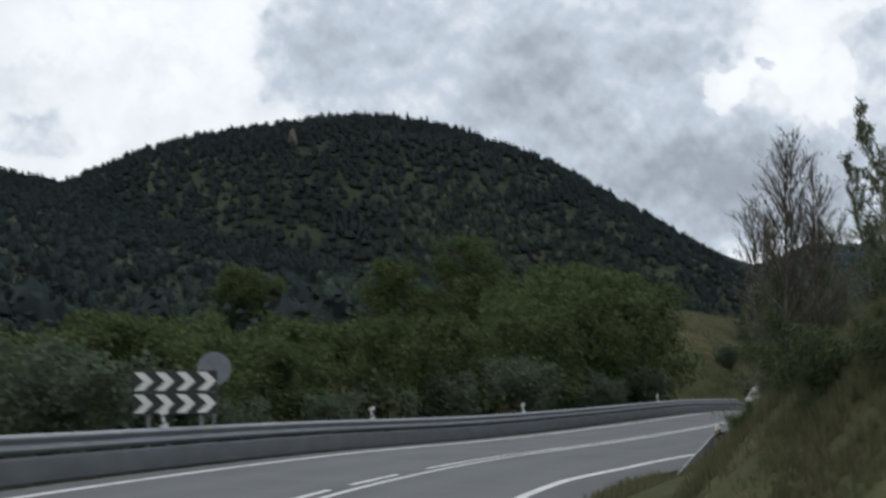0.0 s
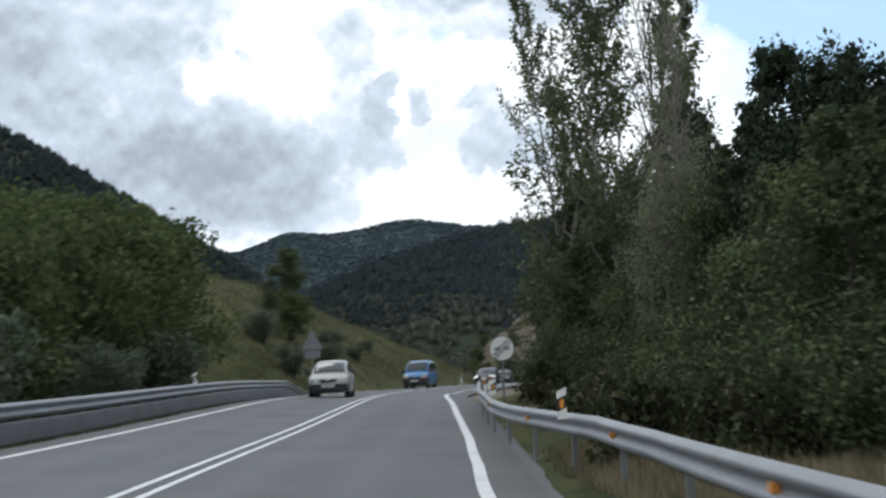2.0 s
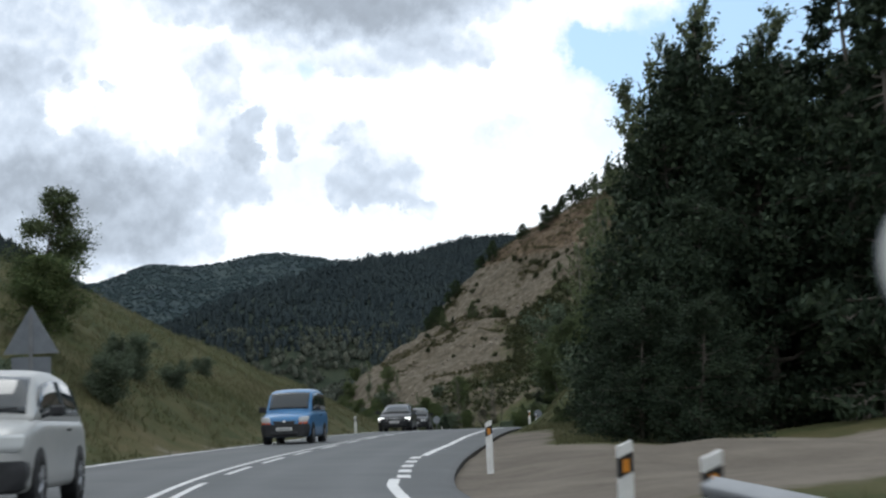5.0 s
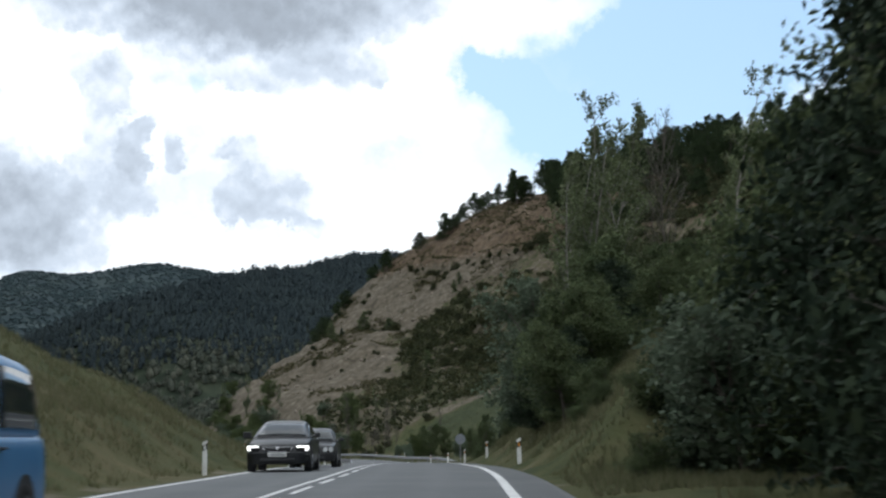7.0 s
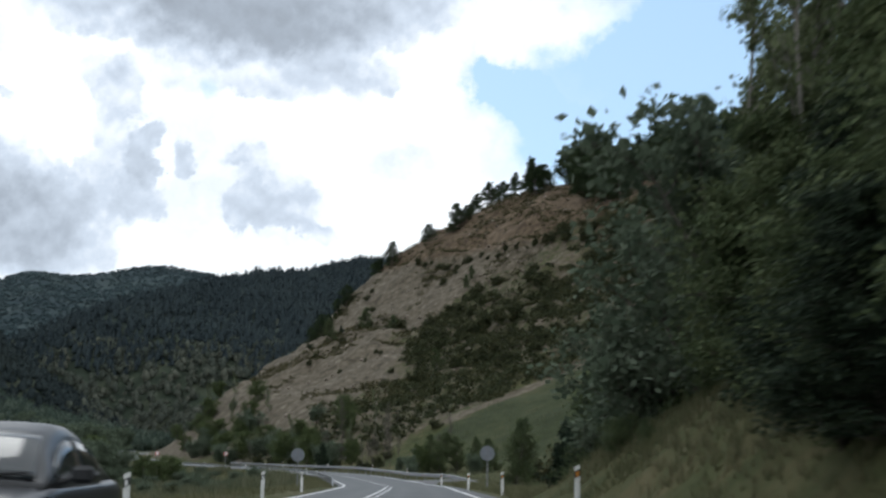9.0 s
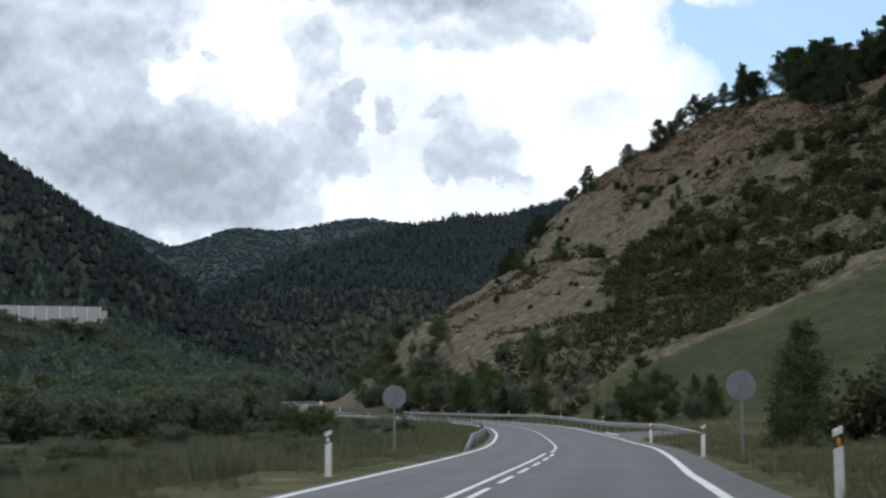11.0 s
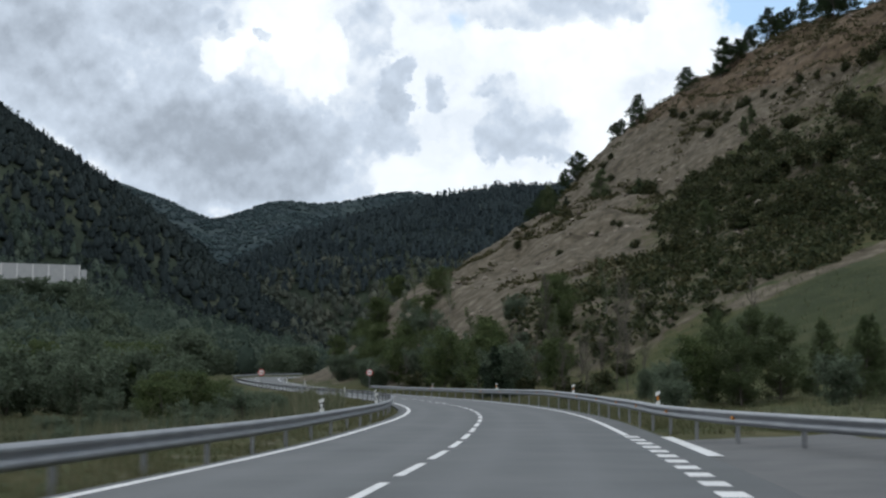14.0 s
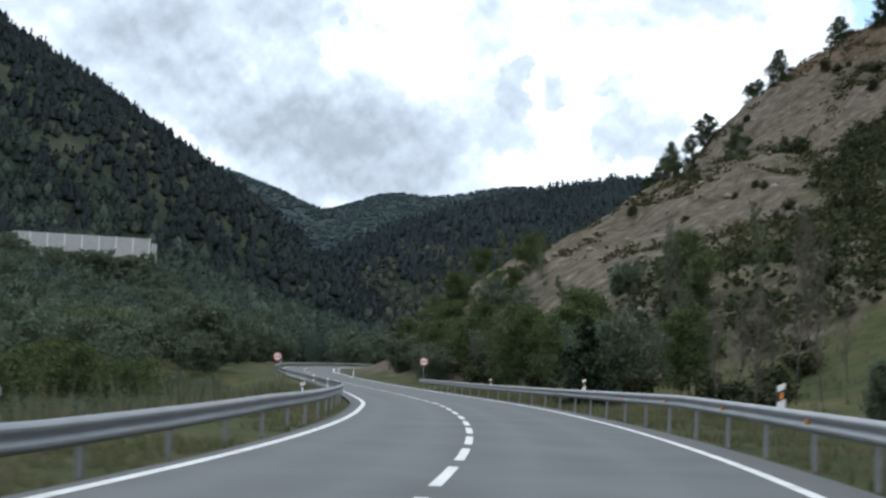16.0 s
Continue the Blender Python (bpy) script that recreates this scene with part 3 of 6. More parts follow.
def land_z(x, y):
    return float(land(np.array([x]), np.array([y]))[0])


def grid_lines(a, b, step, outer, growth):
    v = list(np.arange(a, b + 0.1, step))
    s, p = step, a
    while p > -outer:
        s *= growth
        p -= s
        v.insert(0, p)
    s, p = step, b
    while p < outer:
        s *= growth
        p += s
        v.append(p)
    return np.array(v)


def mesh_from(name, verts, faces, mats, smooth=False):
    me = bpy.data.meshes.new(name)
    verts, faces = np.asarray(verts, dtype=np.float32), np.asarray(faces, dtype=np.int32)
    n = faces.shape[1]
    me.vertices.add(len(verts))
    me.vertices.foreach_set("co", verts.ravel())
    me.loops.add(faces.size)
    me.loops.foreach_set("vertex_index", faces.ravel())
    me.polygons.add(len(faces))
    me.polygons.foreach_set("loop_start", np.arange(0, faces.size, n, dtype=np.int32))
    me.update(calc_edges=True)
    if smooth:
        me.polygons.foreach_set("use_smooth", np.ones(len(faces), dtype=bool))
    for m in mats if isinstance(mats, (list, tuple)) else [mats]:
        me.materials.append(m)
    return me


def sheet_faces(nx, ny):
    i = np.arange(ny - 1)[:, None] * nx + np.arange(nx - 1)[None, :]
    return np.stack([i, i + 1, i + nx + 1, i + nx], -1).reshape(-1, 4)


def build_ground():
    gx = grid_lines(-70, 170, 1.6, 4300, 1.035)
    gy = grid_lines(-40, 640, 2.0, 4400, 1.022)
    X, Y = np.meshgrid(gx, gy)
    Z = land(X.ravel(), Y.ravel())
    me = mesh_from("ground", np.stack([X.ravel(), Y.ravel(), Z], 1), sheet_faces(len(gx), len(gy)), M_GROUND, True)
    x, y = X.ravel(), Y.ravel()
    yc = np.clip(y, -85, 638)
    d = (x - road_x(yc)) / np.hypot(1, np.interp(yc, RY, RDX))
    u = quarry_u(x, y)
    wob = 7 * fbm(x, y, 26, 3, 6)
    # bare cut face above the scrub line, thin stony soil under the scrub
    slope = bump_fn(u + wob, 30, 40, 200, 230) * bump_fn(y + 0.55 * (x - 90), 410, 420, 700, 740)
    face = bump_fn(u + wob, 50, 62, 190, 215) * ease((scrub_edge(x, y) + wob) / 9) * bump_fn(y, 380, 400, 700, 740)
    lower = bump_fn(u + wob, 38, 46, 66, 78) * bump_fn(y + wob, 455, 470, 560, 600) * 0.9
    foot = bump_fn(u + 0.4 * wob, 28, 33, 52, 60) * bump_fn(y - 0.3 * (d - 30), 400, 408, 470, 490) * 0.54
    red = np.maximum(np.maximum(np.maximum(face, lower), foot), 0.52 * slope) * (d > 6)
    track = bump_fn(y - 0.3 * (d - 30) + 0.12 * wob, 400, 401.5, 404.5, 406) * bump_fn(d, 28, 34, 95, 120)  # stony farm track above the meadow
    bank = bump_fn(d + 0.3 * wob, 6.5, 7.5, 11, 14) * bump_fn(y, -40, 0, 24, 29) * 0.62
    red = np.maximum(np.maximum(red, track), bank)
    meadow = bump_fn(d + wob * 0.3, 22, 29, 62, 70) * bump_fn(y - 0.3 * (d - 30) + wob * 0.4, 290, 305, 396, 402)
    gravel = np.maximum(np.maximum(bump_fn(d, 3, 4, 16, 22) * bump_fn(y, 93, 97, 114, 118), bump_fn(d, 3.5, 4.2, 6.3, 7.2) * bump_fn(y, 93, 97, 132, 142)), bump_fn(d, 3.5, 4, 6.5, 8.5) * bump_fn(y, 284, 290, 303, 306))
    verge = bump_fn(np.abs(d), 3.4, 4, 5.2, 5.8) * 0.42
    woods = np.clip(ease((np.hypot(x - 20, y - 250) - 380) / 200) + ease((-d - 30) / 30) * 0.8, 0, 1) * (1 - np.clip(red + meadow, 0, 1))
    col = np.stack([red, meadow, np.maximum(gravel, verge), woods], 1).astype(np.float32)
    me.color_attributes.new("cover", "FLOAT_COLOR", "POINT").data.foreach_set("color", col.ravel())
    return tagged(new("ground", me), "rolling valley ground with dry grass, meadow and bare earth", "ground", kind="structure")


ground = build_ground()


def ribbon(name, y0, y1, a, b, up, mat, parent=None, step=1.0, side=True):
    """A strip of the carriageway between offsets a and b, with a real edge."""
    ys = np.append(np.arange(y0, y1, step), y1)
    top_a, top_b = [road_point(y, a(y) if callable(a) else a, up) for y in ys], [road_point(y, b(y) if callable(b) else b, up) for y in ys]
    n = len(ys)
    verts = top_a + top_b
    faces = [(i, n + i, n + i + 1, i + 1) for i in range(n - 1)]
    if side:
        verts += [p - Vector((0, 0, 0.3)) for p in top_a] + [p - Vector((0, 0, 0.3)) for p in top_b]
        faces += [(2 * n + i, i, i + 1, 2 * n + i + 1) for i in range(n - 1)] + [(n + i, 3 * n + i, 3 * n + i + 1, n + i + 1) for i in range(n - 1)]
    ob = new(name, mesh_from(name, [tuple(v) for v in verts], faces, mat, False))
    ob.parent = parent
    return ob


def carriageway():
    """The asphalt sheet: many strips across, with its wear (wheel tracks, joint, edges) as an attribute."""
    ys, n = np.arange(-60, 634.5, 1.0), 33
    verts, wear = [], []
    for y in ys:
        a, b = float(left_edge(y)) - (0.95 if y < 105 else 0.5), float(right_edge(y)) + 1.0
        for d in np.linspace(a, b, n):
            p = road_point(y, d)
            if d in (a, b):
                p.z -= 0.05
            verts.append(tuple(p))
            track = sum(math.exp(-((d - c) / 0.3) ** 2) for c in (-2.35, -0.8, 0.95, 2.5))
            edge = 1.0 if d < left_edge(y) - 0.1 or d > right_edge(y) + 0.1 else 0.0
            wear.append((min(1, track), edge, math.exp(-(d / 0.16) ** 2), 1))
    verts += [(v[0], v[1], v[2] - 0.3) for v in verts[0::n]] + [(v[0], v[1], v[2] - 0.3) for v in verts[n - 1:len(ys) * n:n]]
    faces = sheet_faces(n, len(ys)).tolist()
    m, k = len(ys), len(ys) * n
    faces += [(k + i, i * n, (i + 1) * n, k + i + 1)[::-1] for i in range(m - 1)] + [(k + m + i, i * n + n - 1, (i + 1) * n + n - 1, k + m + i + 1) for i in range(m - 1)]
    me = mesh_from("road", verts, faces, M_ASPHALT, False)
    wear += [(0, 1, 0, 1)] * (2 * m)
    me.color_attributes.new("wear", "FLOAT_COLOR", "POINT").data.foreach_set("color", np.array(wear, np.float32).ravel())
    return me


def build_road():
    road = ribbon("road", -60, 634, lambda y: left_edge(y) - (0.95 if y < 105 else 0.5), lambda y: right_edge(y) + 1.0, -0.003, M_ASPHALT, step=1.0)
    road.data = carriageway()
    tagged(road, "grey worn asphalt two-lane road with white lines", "road", kind="structure")
    ribbon("edge_line", -60, 634, lambda y: left_edge(y) - 0.08, lambda y: left_edge(y) + 0.08, 0.006, M_PAINT, road, side=False)
    for y0, y1 in ((-60, 104), (114, 282), (310, 634)):
        ribbon("edge_line", y0, y1, lambda y: right_edge(y) - 0.09, lambda y: right_edge(y) + 0.09, 0.006, M_PAINT, road, side=False)
    ribbon("centre_line", -60, 103, 0.1, 0.21, 0.006, M_PAINT, road, side=False)
    ribbon("centre_line", 30, 103, -0.21, -0.1, 0.006, M_PAINT, road, side=False)
    ribbon("centre_line", 103, 250, -0.21, -0.1, 0.006, M_PAINT, road, side=False)

    def dash(y, length, a, b):
        ribbon("line_dash", y, y + length, a, b, 0.006, M_PAINT, road, step=max(length / 3, 0.3), side=False)
    for k in range(13):
        dash(-36 + 5 * k, 3.5, -0.21, -0.1)
    for k in range(29):
        dash(106 + 5 * k, 3.2, 0.1, 0.21)
    for k in range(62):
        dash(252 + 5 * k, 3.5, -0.07, 0.07)
    for k in range(14):
        dash(282.4 + 2 * k, 1.0, right_edge(295) - 0.1, right_edge(295) + 0.25)
    for k in range(5):
        dash(104.4 + 2 * k, 1.0, right_edge(108) - 0.09, right_edge(108) + 0.15)
    return road


road = build_road()

# ---------------------------------------------------------------- helpers for things


def empty(name, m, label, category, group=""):
    ob = new(name)
    ob.empty_display_size = 0.2
    ob.matrix_world = m
    return tagged(ob, label, category, group)


def part(name, me, parent, label="", m=None):
    ob = new(name, me)
    ob.parent = parent
    if m is not None:
        ob.matrix_basis = m
    if label:
        tagged(ob, label)
    return ob


def bm_mesh(name, bm, mats, smooth=False):
    me = bpy.data.meshes.new(name)
    bm.normal_update()
    bm.to_mesh(me)
    bm.free()
    for m in mats if isinstance(mats, (list, tuple)) else [mats]:
        me.materials.append(m)
    if smooth:
        me.polygons.foreach_set("use_smooth", np.ones(len(me.polygons), dtype=bool))
    return me


def box(bm, x0, x1, y0, y1, z0, z1, bevel=0.0):
    r = bmesh.ops.create_cube(bm, size=1.0)
    for v in r["verts"]:
        v.co = Vector(((x0 + x1) / 2 + v.co.x * (x1 - x0), (y0 + y1) / 2 + v.co.y * (y1 - y0), (z0 + z1) / 2 + v.co.z * (z1 - z0)))
    if bevel:
        es = {e for v in r["verts"] for e in v.link_edges}
        bmesh.ops.bevel(bm, geom=list(es), offset=bevel, segments=1, affect="EDGES")


def box_mesh(name, dims, mat, bevel=0.01):
    bm = bmesh.new()
    box(bm, *dims, bevel=bevel)
    return bm_mesh(name, bm, mat)


def tube(bm, a, b, r0, r1, n=8, cap=True):
    a, b = Vector(a), Vector(b)
    q = (b - a).to_track_quat("Z", "Y")
    ring = [[bm.verts.new(p + q @ Vector((r * math.cos(2 * math.pi * k / n), r * math.sin(2 * math.pi * k / n), 0))) for k in range(n)] for p, r in ((a, r0), (b, r1))]
    for k in range(n):
        bm.faces.new((ring[0][k], ring[0][(k + 1) % n], ring[1][(k + 1) % n], ring[1][k]))
    if cap:
        bm.faces.new(list(reversed(ring[0])))
        bm.faces.new(ring[1])


def tube_mesh(name, a, b, r0, r1, mat, n=10):
    bm = bmesh.new()
    tube(bm, a, b, r0, r1, n)
    return bm_mesh(name, bm, mat, False)


def prism(bm, outline, y0, y1, mat_index=0):
    """Outline in x, z pushed from y0 to y1."""
    f = [bm.verts.new((x, y0, z)) for x, z in outline]
    b = [bm.verts.new((x, y1, z)) for x, z in outline]
    n = len(outline)
    faces = [bm.faces.new(f), bm.faces.new(list(reversed(b)))]
    faces += [bm.faces.new((f[k], b[k], b[(k + 1) % n], f[(k + 1) % n])) for k in range(n)]
    for q in faces:
        q.material_index = mat_index
    bmesh.ops.recalc_face_normals(bm, faces=faces)


def prism_mesh(name, outline, y0, y1, mat):
    bm = bmesh.new()
    prism(bm, outline, y0, y1)
    return bm_mesh(name, bm, mat)


def disc_outline(r, n=28, cx=0.0, cz=0.0):
    return [(cx + r * math.cos(2 * math.pi * k / n), cz + r * math.sin(2 * math.pi * k / n)) for k in range(n)]


# ---------------------------------------------------------------- guard rails
W_BEAM = [(0.0, 0.43), (0.012, 0.445), (0.075, 0.475), (0.085, 0.50), (0.075, 0.535), (0.01, 0.575), (0.01, 0.605), (0.075, 0.645), (0.085, 0.68), (0.075, 0.705), (0.012, 0.735), (0.0, 0.75)]
SKIRT = [(0.02, -0.06), (0.045, -0.05), (0.05, 0.0), (0.05, 0.33), (0.045, 0.38), (0.02, 0.39)]


def sweep(name, path, ups, facing, profile, mat, thick=0.012):
    """A bent sheet along a path; facing: +1 or -1, the side of its travel to which the profile bulges."""
    verts, faces = [], []
    loop = profile + [(u - thick, z) for u, z in reversed(profile)]
    n = len(loop)
    for i, p in enumerate(path):
        t = (path[min(i + 1, len(path) - 1)] - path[max(i - 1, 0)])
        t.z = 0
        t.normalize()
        side = Vector((t.y, -t.x, 0)) * facing
        for u, z in loop:
            q = p + side * u
            verts.append((q.x, q.y, p.z + ups[i] + z))
    for i in range(len(path) - 1):
        for k in range(n):
            a, b = i * n + k, i * n + (k + 1) % n
            faces.append((a, b, b + n, a + n))
    me = mesh_from(name, verts, faces, mat)
    return me


POST_MESH = None


def rail_post_mesh():
    bm = bmesh.new()
    prism(bm, [(-0.06, -0.5), (0.06, -0.5), (0.06, 0.7), (-0.06, 0.7)], -0.035, -0.028)
    prism(bm, [(-0.06, -0.5), (-0.053, -0.5), (-0.053, 0.7), (-0.06, 0.7)], -0.028, 0.035)
    prism(bm, [(0.053, -0.5), (0.06, -0.5), (0.06, 0.7), (0.053, 0.7)], -0.028, 0.035)
    prism(bm, [(-0.08, 0.5), (0.1, 0.5), (0.1, 0.68), (-0.08, 0.68)], -0.05, -0.036)
    return bm_mesh("rail_post", bm, M_POST_STEEL)


def guard_rail(path, facing, label, skirt=False, ramp_start=0, ramp_end=0, spacing=4.0, reflectors=False):
    """path: points on the ground along the rail."""
    global POST_MESH
    POST_MESH = POST_MESH or rail_post_mesh()
    length = [0.0]
    for a, b in zip(path, path[1:]):
        length.append(length[-1] + (b - a).length)
    ups = [-0.72 * (1 - min(1, s / ramp_start) if ramp_start else 0) - 0.72 * (1 - min(1, (length[-1] - s) / ramp_end) if ramp_end else 0) for s in length]
    rail = empty("guard_rail", Matrix.Translation(path[0]), label, "guard rail", "guard rails along the road")
    inv = Matrix.Translation(path[0]).inverted()
    rel = [inv @ p for p in path]
    part("rail_beam", sweep("rail_beam", rel, ups, facing, W_BEAM, M_STEEL), rail)
    if skirt:
        part("lower_skirt", sweep("lower_skirt", rel, ups, facing, SKIRT, M_STEEL_DULL), rail, "dull grey lower sheet metal skirt")
    n_post = 0
    reflector = box_mesh("reflector", (-0.03, 0.03, -0.05, 0.05, -0.035, 0.035), M_ORANGE, 0.004)
    s = 1.0
    while s < length[-1]:
        i = max(k for k in range(len(path)) if length[k] <= s)
        i = min(i, len(path) - 2)
        f = (s - length[i]) / max(1e-6, length[i + 1] - length[i])
        p, d = rel[i].lerp(rel[i + 1], f), rel[i + 1] - rel[i]
        up = ups[i] + f * (ups[i + 1] - ups[i])
        if up > -0.5:
            side = Vector((d.y, -d.x, 0)).normalized() * facing
            turn = math.degrees(math.atan2(d.y, d.x)) - 90
            q = p - side * 0.07
            part("rail_post", POST_MESH, rail, m=pose(q.x, q.y, p.z + up, 0, 0, turn + (90 if facing > 0 else -90)))
            n_post += 1
            if reflectors and n_post % 2 == 0:
                q = p + side * 0.055
                part("reflector", reflector, rail, "amber reflector in the beam", pose(q.x, q.y, p.z + up + 0.59, 0, 0, math.degrees(math.atan2(d.y, d.x)) - 90))
        s += spacing
    return rail


def along(y0, y1, d, step=1.0):
    return [road_point(y, d) for y in np.append(np.arange(y0, y1, step), y1)]


guard_rail(along(-50, 110, -4.75), 1, "grey steel guard rail with lower skirt along the bend", skirt=True, ramp_end=7, spacing=2.0)
guard_rail([road_point(y, np.interp(y, (31, 35, 39, 42, 46, 51, 55, 58, 63, 72, 88), (4.95, 5.25, 5.45, 5.6, 5.75, 5.6, 5.25, 4.95, 4.5, 4.25, 4.5)), np.interp(y, (31, 38, 46, 50, 55, 60, 85), (0.02, 0.06, 0.12, 0.16, 0.1, 0.03, 0.03))) for y in np.arange(31.0, 88.5, 1.0)], -1, "weathered steel guard rail beside the wooded verge", ramp_start=5.5, reflectors=True)
guard_rail([road_point(y, left_edge(y) - 0.85, np.interp(y, (320, 336, 350, 380, 420), (-0.2, -0.2, -0.07, -0.05, -0.1))) for y in np.arange(261, 600, 1.0)], 1, "steel guard rail on posts beside the valley", ramp_start=9, spacing=4.0)
east = [Vector(p) for p in ((49.6, 287.5, -0.4), (48.9, 291, -0.42), (48.2, 296, -0.42), (47.8, 301, -0.42), (47.6, 305, -0.42), (47.75, 310, -0.42), (48.2, 315, -0.42))]
guard_rail(east + [road_point(y, 5.25, np.interp(y, (330, 345, 358, 385, 410), (0, 0.08, 0.16, 0.05, 0))) for y in np.arange(320, 446.5, 1.0)], -1, "steel guard rail on posts below the scrub hillside", ramp_start=7, reflectors=True)


# ---------------------------------------------------------------- delineators
def delineator_parts(bottom, parent, amber):
    """White post with a slanted head, a black band and a reflector on the face towards -y."""
    w = 0.065
    part("post", prism_mesh("post", [(-w, bottom), (w, bottom), (w, 0.78), (-w, 0.72)], -0.045, 0.045, M_WHITE), parent)
    part("black_band", prism_mesh("black_band", [(-w, 0.725), (w, 0.785), (w, 0.955), (-w, 0.895)], -0.046, 0.046, M_BLACK), parent, "slanted black band")
    part("head", prism_mesh("head", [(-w, 0.90), (w, 0.96), (w, 1.06), (-w, 1.0)], -0.045, 0.045, M_WHITE), parent)
    part("reflector", prism_mesh("reflector", [(-0.03, 0.765), (0.03, 0.785), (0.03, 0.90), (-0.03, 0.885)], -0.052, -0.04, M_ORANGE if amber else M_REFLECT), parent, "amber reflector" if amber else "white reflector")


PROTO = {}


def delineator(x, y, z, amber, on_rail, lean=0.0):
    key = (amber, on_rail)
    turn = -road_heading(y)
    label = "white delineator with black band and %s reflector %s" % ("amber" if amber else "white", "on the rail" if on_rail else "in the verge")
    m = pose(x, y, z, 0, lean, turn)
    if key not in PROTO:
        ob = empty("delineator", m, label, "delineator", "delineators along the road")
        delineator_parts(0.62 if on_rail else -0.15, ob, amber)
        PROTO[key] = ob
        return ob
    return copy_thing(PROTO[key], m)


def ground_point(y, d):
    p = road_point(y, d)
    return p.x, p.y, land_z(p.x, p.y)


for y, d, amber in ((89.0, 4.75, True), (91.8, 4.75, True), (108.3, 5.0, True), (163.6, 5.2, True), (193.2, 5.68, True), (222.5, 5.4, True), (248.5, 5.0, True), (275.6, 5.05, True),
                    (160.7, -4.55, False), (187.9, -4.23, False), (212.2, -4.17, False), (233.7, -4.39, False), (496.0, 4.6, True), (520.0, 4.6, True)):
    gx, gy, gz = ground_point(y, d)
    delineator(gx, gy, gz, amber, False, random.uniform(-2, 2))
for y, d, amber in ((27.6, -5.0, False), (41.0, -5.0, False), (56.4, -5.0, False), (79.6, -5.0, False), (37.5, 5.32, True), (51.6, 5.3, True), (70.0, 4.6, True), (316.7, 5.5, True), (348.0, 5.5, True), (379.0, 5.5, True), (408.0, 5.5, True),
                    (314.5, -4.4, False), (336.0, -4.4, False), (362.0, -4.4, False), (392.0, -4.4, False), (425.0, -4.4, False), (548.0, -4.4, False), (575.0, -4.4, False)):
    p = road_point(y, d)
    delineator(p.x, p.y, p.z + (-0.18 if y > 260 and d < 0 else -0.06 if y == 37.5 else 0.2 if (42 < y < 62 or 335 < y < 400) and d > 0 else 0.05), amber, True)


# ---------------------------------------------------------------- signs
def sign_pole(parent, height, x=0.0, y=0.045):
    part("pole", box_mesh("pole", (x - 0.04, x + 0.04, y - 0.02, y + 0.02, -0.5, height), M_POST_STEEL, 0.004), parent)


def round_sign(x, y, z, turn, r, centre, label, face):
    """A disc on a pole. The face looks along -y before turning. face: 'end', 'pass' or 'back'."""
    ob = empty("road_sign", pose(x, y, z, 0, 0, turn), label, "road sign", "road signs")
    sign_pole(ob, centre + r * 0.9)
    part("plate", prism_mesh("plate", disc_outline(r, 32, 0, centre), -0.012, 0.012, M_SIGNBACK), ob, "grey metal sign plate")
    if face == "end":
        part("face", prism_mesh("face", disc_outline(r * 0.97, 32, 0, centre), -0.016, -0.012, M_WHITE), ob, "white sign face")
        for dx in (-0.2, 0.2):
            part("car_symbol", prism_mesh("car_symbol", [(dx * r * 2 - 0.11, centre - 0.06), (dx * r * 2 + 0.11, centre - 0.06), (dx * r * 2 + 0.11, centre), (dx * r * 2 + 0.06, centre + 0.06), (dx * r * 2 - 0.06, centre + 0.06), (dx * r * 2 - 0.11, centre)], -0.019, -0.016, M_SIGNGREY), ob, "grey car symbol")
        for k in range(5):
            o = (k - 2) * 0.035
            part("slash", prism_mesh("slash", [(-r * 0.62 + o, centre - r * 0.62 - o), (-r * 0.6 + o + 0.012, centre - r * 0.64 - o), (r * 0.62 + o, centre + r * 0.6 - o), (r * 0.6 + o, centre + r * 0.62 - o)], -0.023, -0.019, M_SIGNBLACK), ob, "thin black slash")
    if face == "pass":
        part("rim", prism_mesh("rim", disc_outline(r * 0.98, 32, 0, centre), -0.016, -0.012, M_RED), ob, "red rim")
        part("face", prism_mesh("face", disc_outline(r * 0.76, 32, 0, centre), -0.02, -0.016, M_WHITE), ob, "white sign face")
        for dx, mat in ((-0.14, M_RED), (0.14, M_SIGNBLACK)):
            part("car_symbol", prism_mesh("car_symbol", [(dx - 0.1, centre - 0.06), (dx + 0.1, centre - 0.06), (dx + 0.1, centre), (dx + 0.05, centre + 0.06), (dx - 0.05, centre + 0.06), (dx - 0.1, centre)], -0.024, -0.02, mat), ob, "car symbol")
    if face == "back":
        for dz in (-0.25, 0.25):
            part("bracket", box_mesh("bracket", (-r * 0.5, r * 0.5, 0.014, 0.03, centre + dz * r * 2 - 0.02, centre + dz * r * 2 + 0.02), M_POST_STEEL, 0.003), ob)
    return ob


round_sign(1.7, 85.7, land_z(1.7, 85.7), -10, 0.45, 2.05, "round white end-of-restriction sign with grey cars and black slashes", "end")
round_sign(29.9, 458, land_z(29.9, 458), 5, 0.42, 2.3, "round red-rimmed no-overtaking sign beside the far bend", "pass")
round_sign(43.4, 458, land_z(43.4, 458), 5, 0.42, 2.2, "round red-rimmed no-overtaking sign on the verge", "pass")
round_sign(-12.4, 30.0, land_z(-12.4, 30.0), 205, 0.37, 1.05 - land_z(-12.4, 30.0), "grey back of a round road sign behind the rail", "back")
round_sign(27.6, 257.5, land_z(27.6, 257.5), 170, 0.45, 2.05 - land_z(27.6, 257.5), "grey back of a round road sign in the grass verge", "back")
round_sign(37.2, 244.4, land_z(37.2, 244.4), 165, 0.45, 2.25 - land_z(37.2, 244.4), "blue-grey back of a round road sign by the bushes", "back")


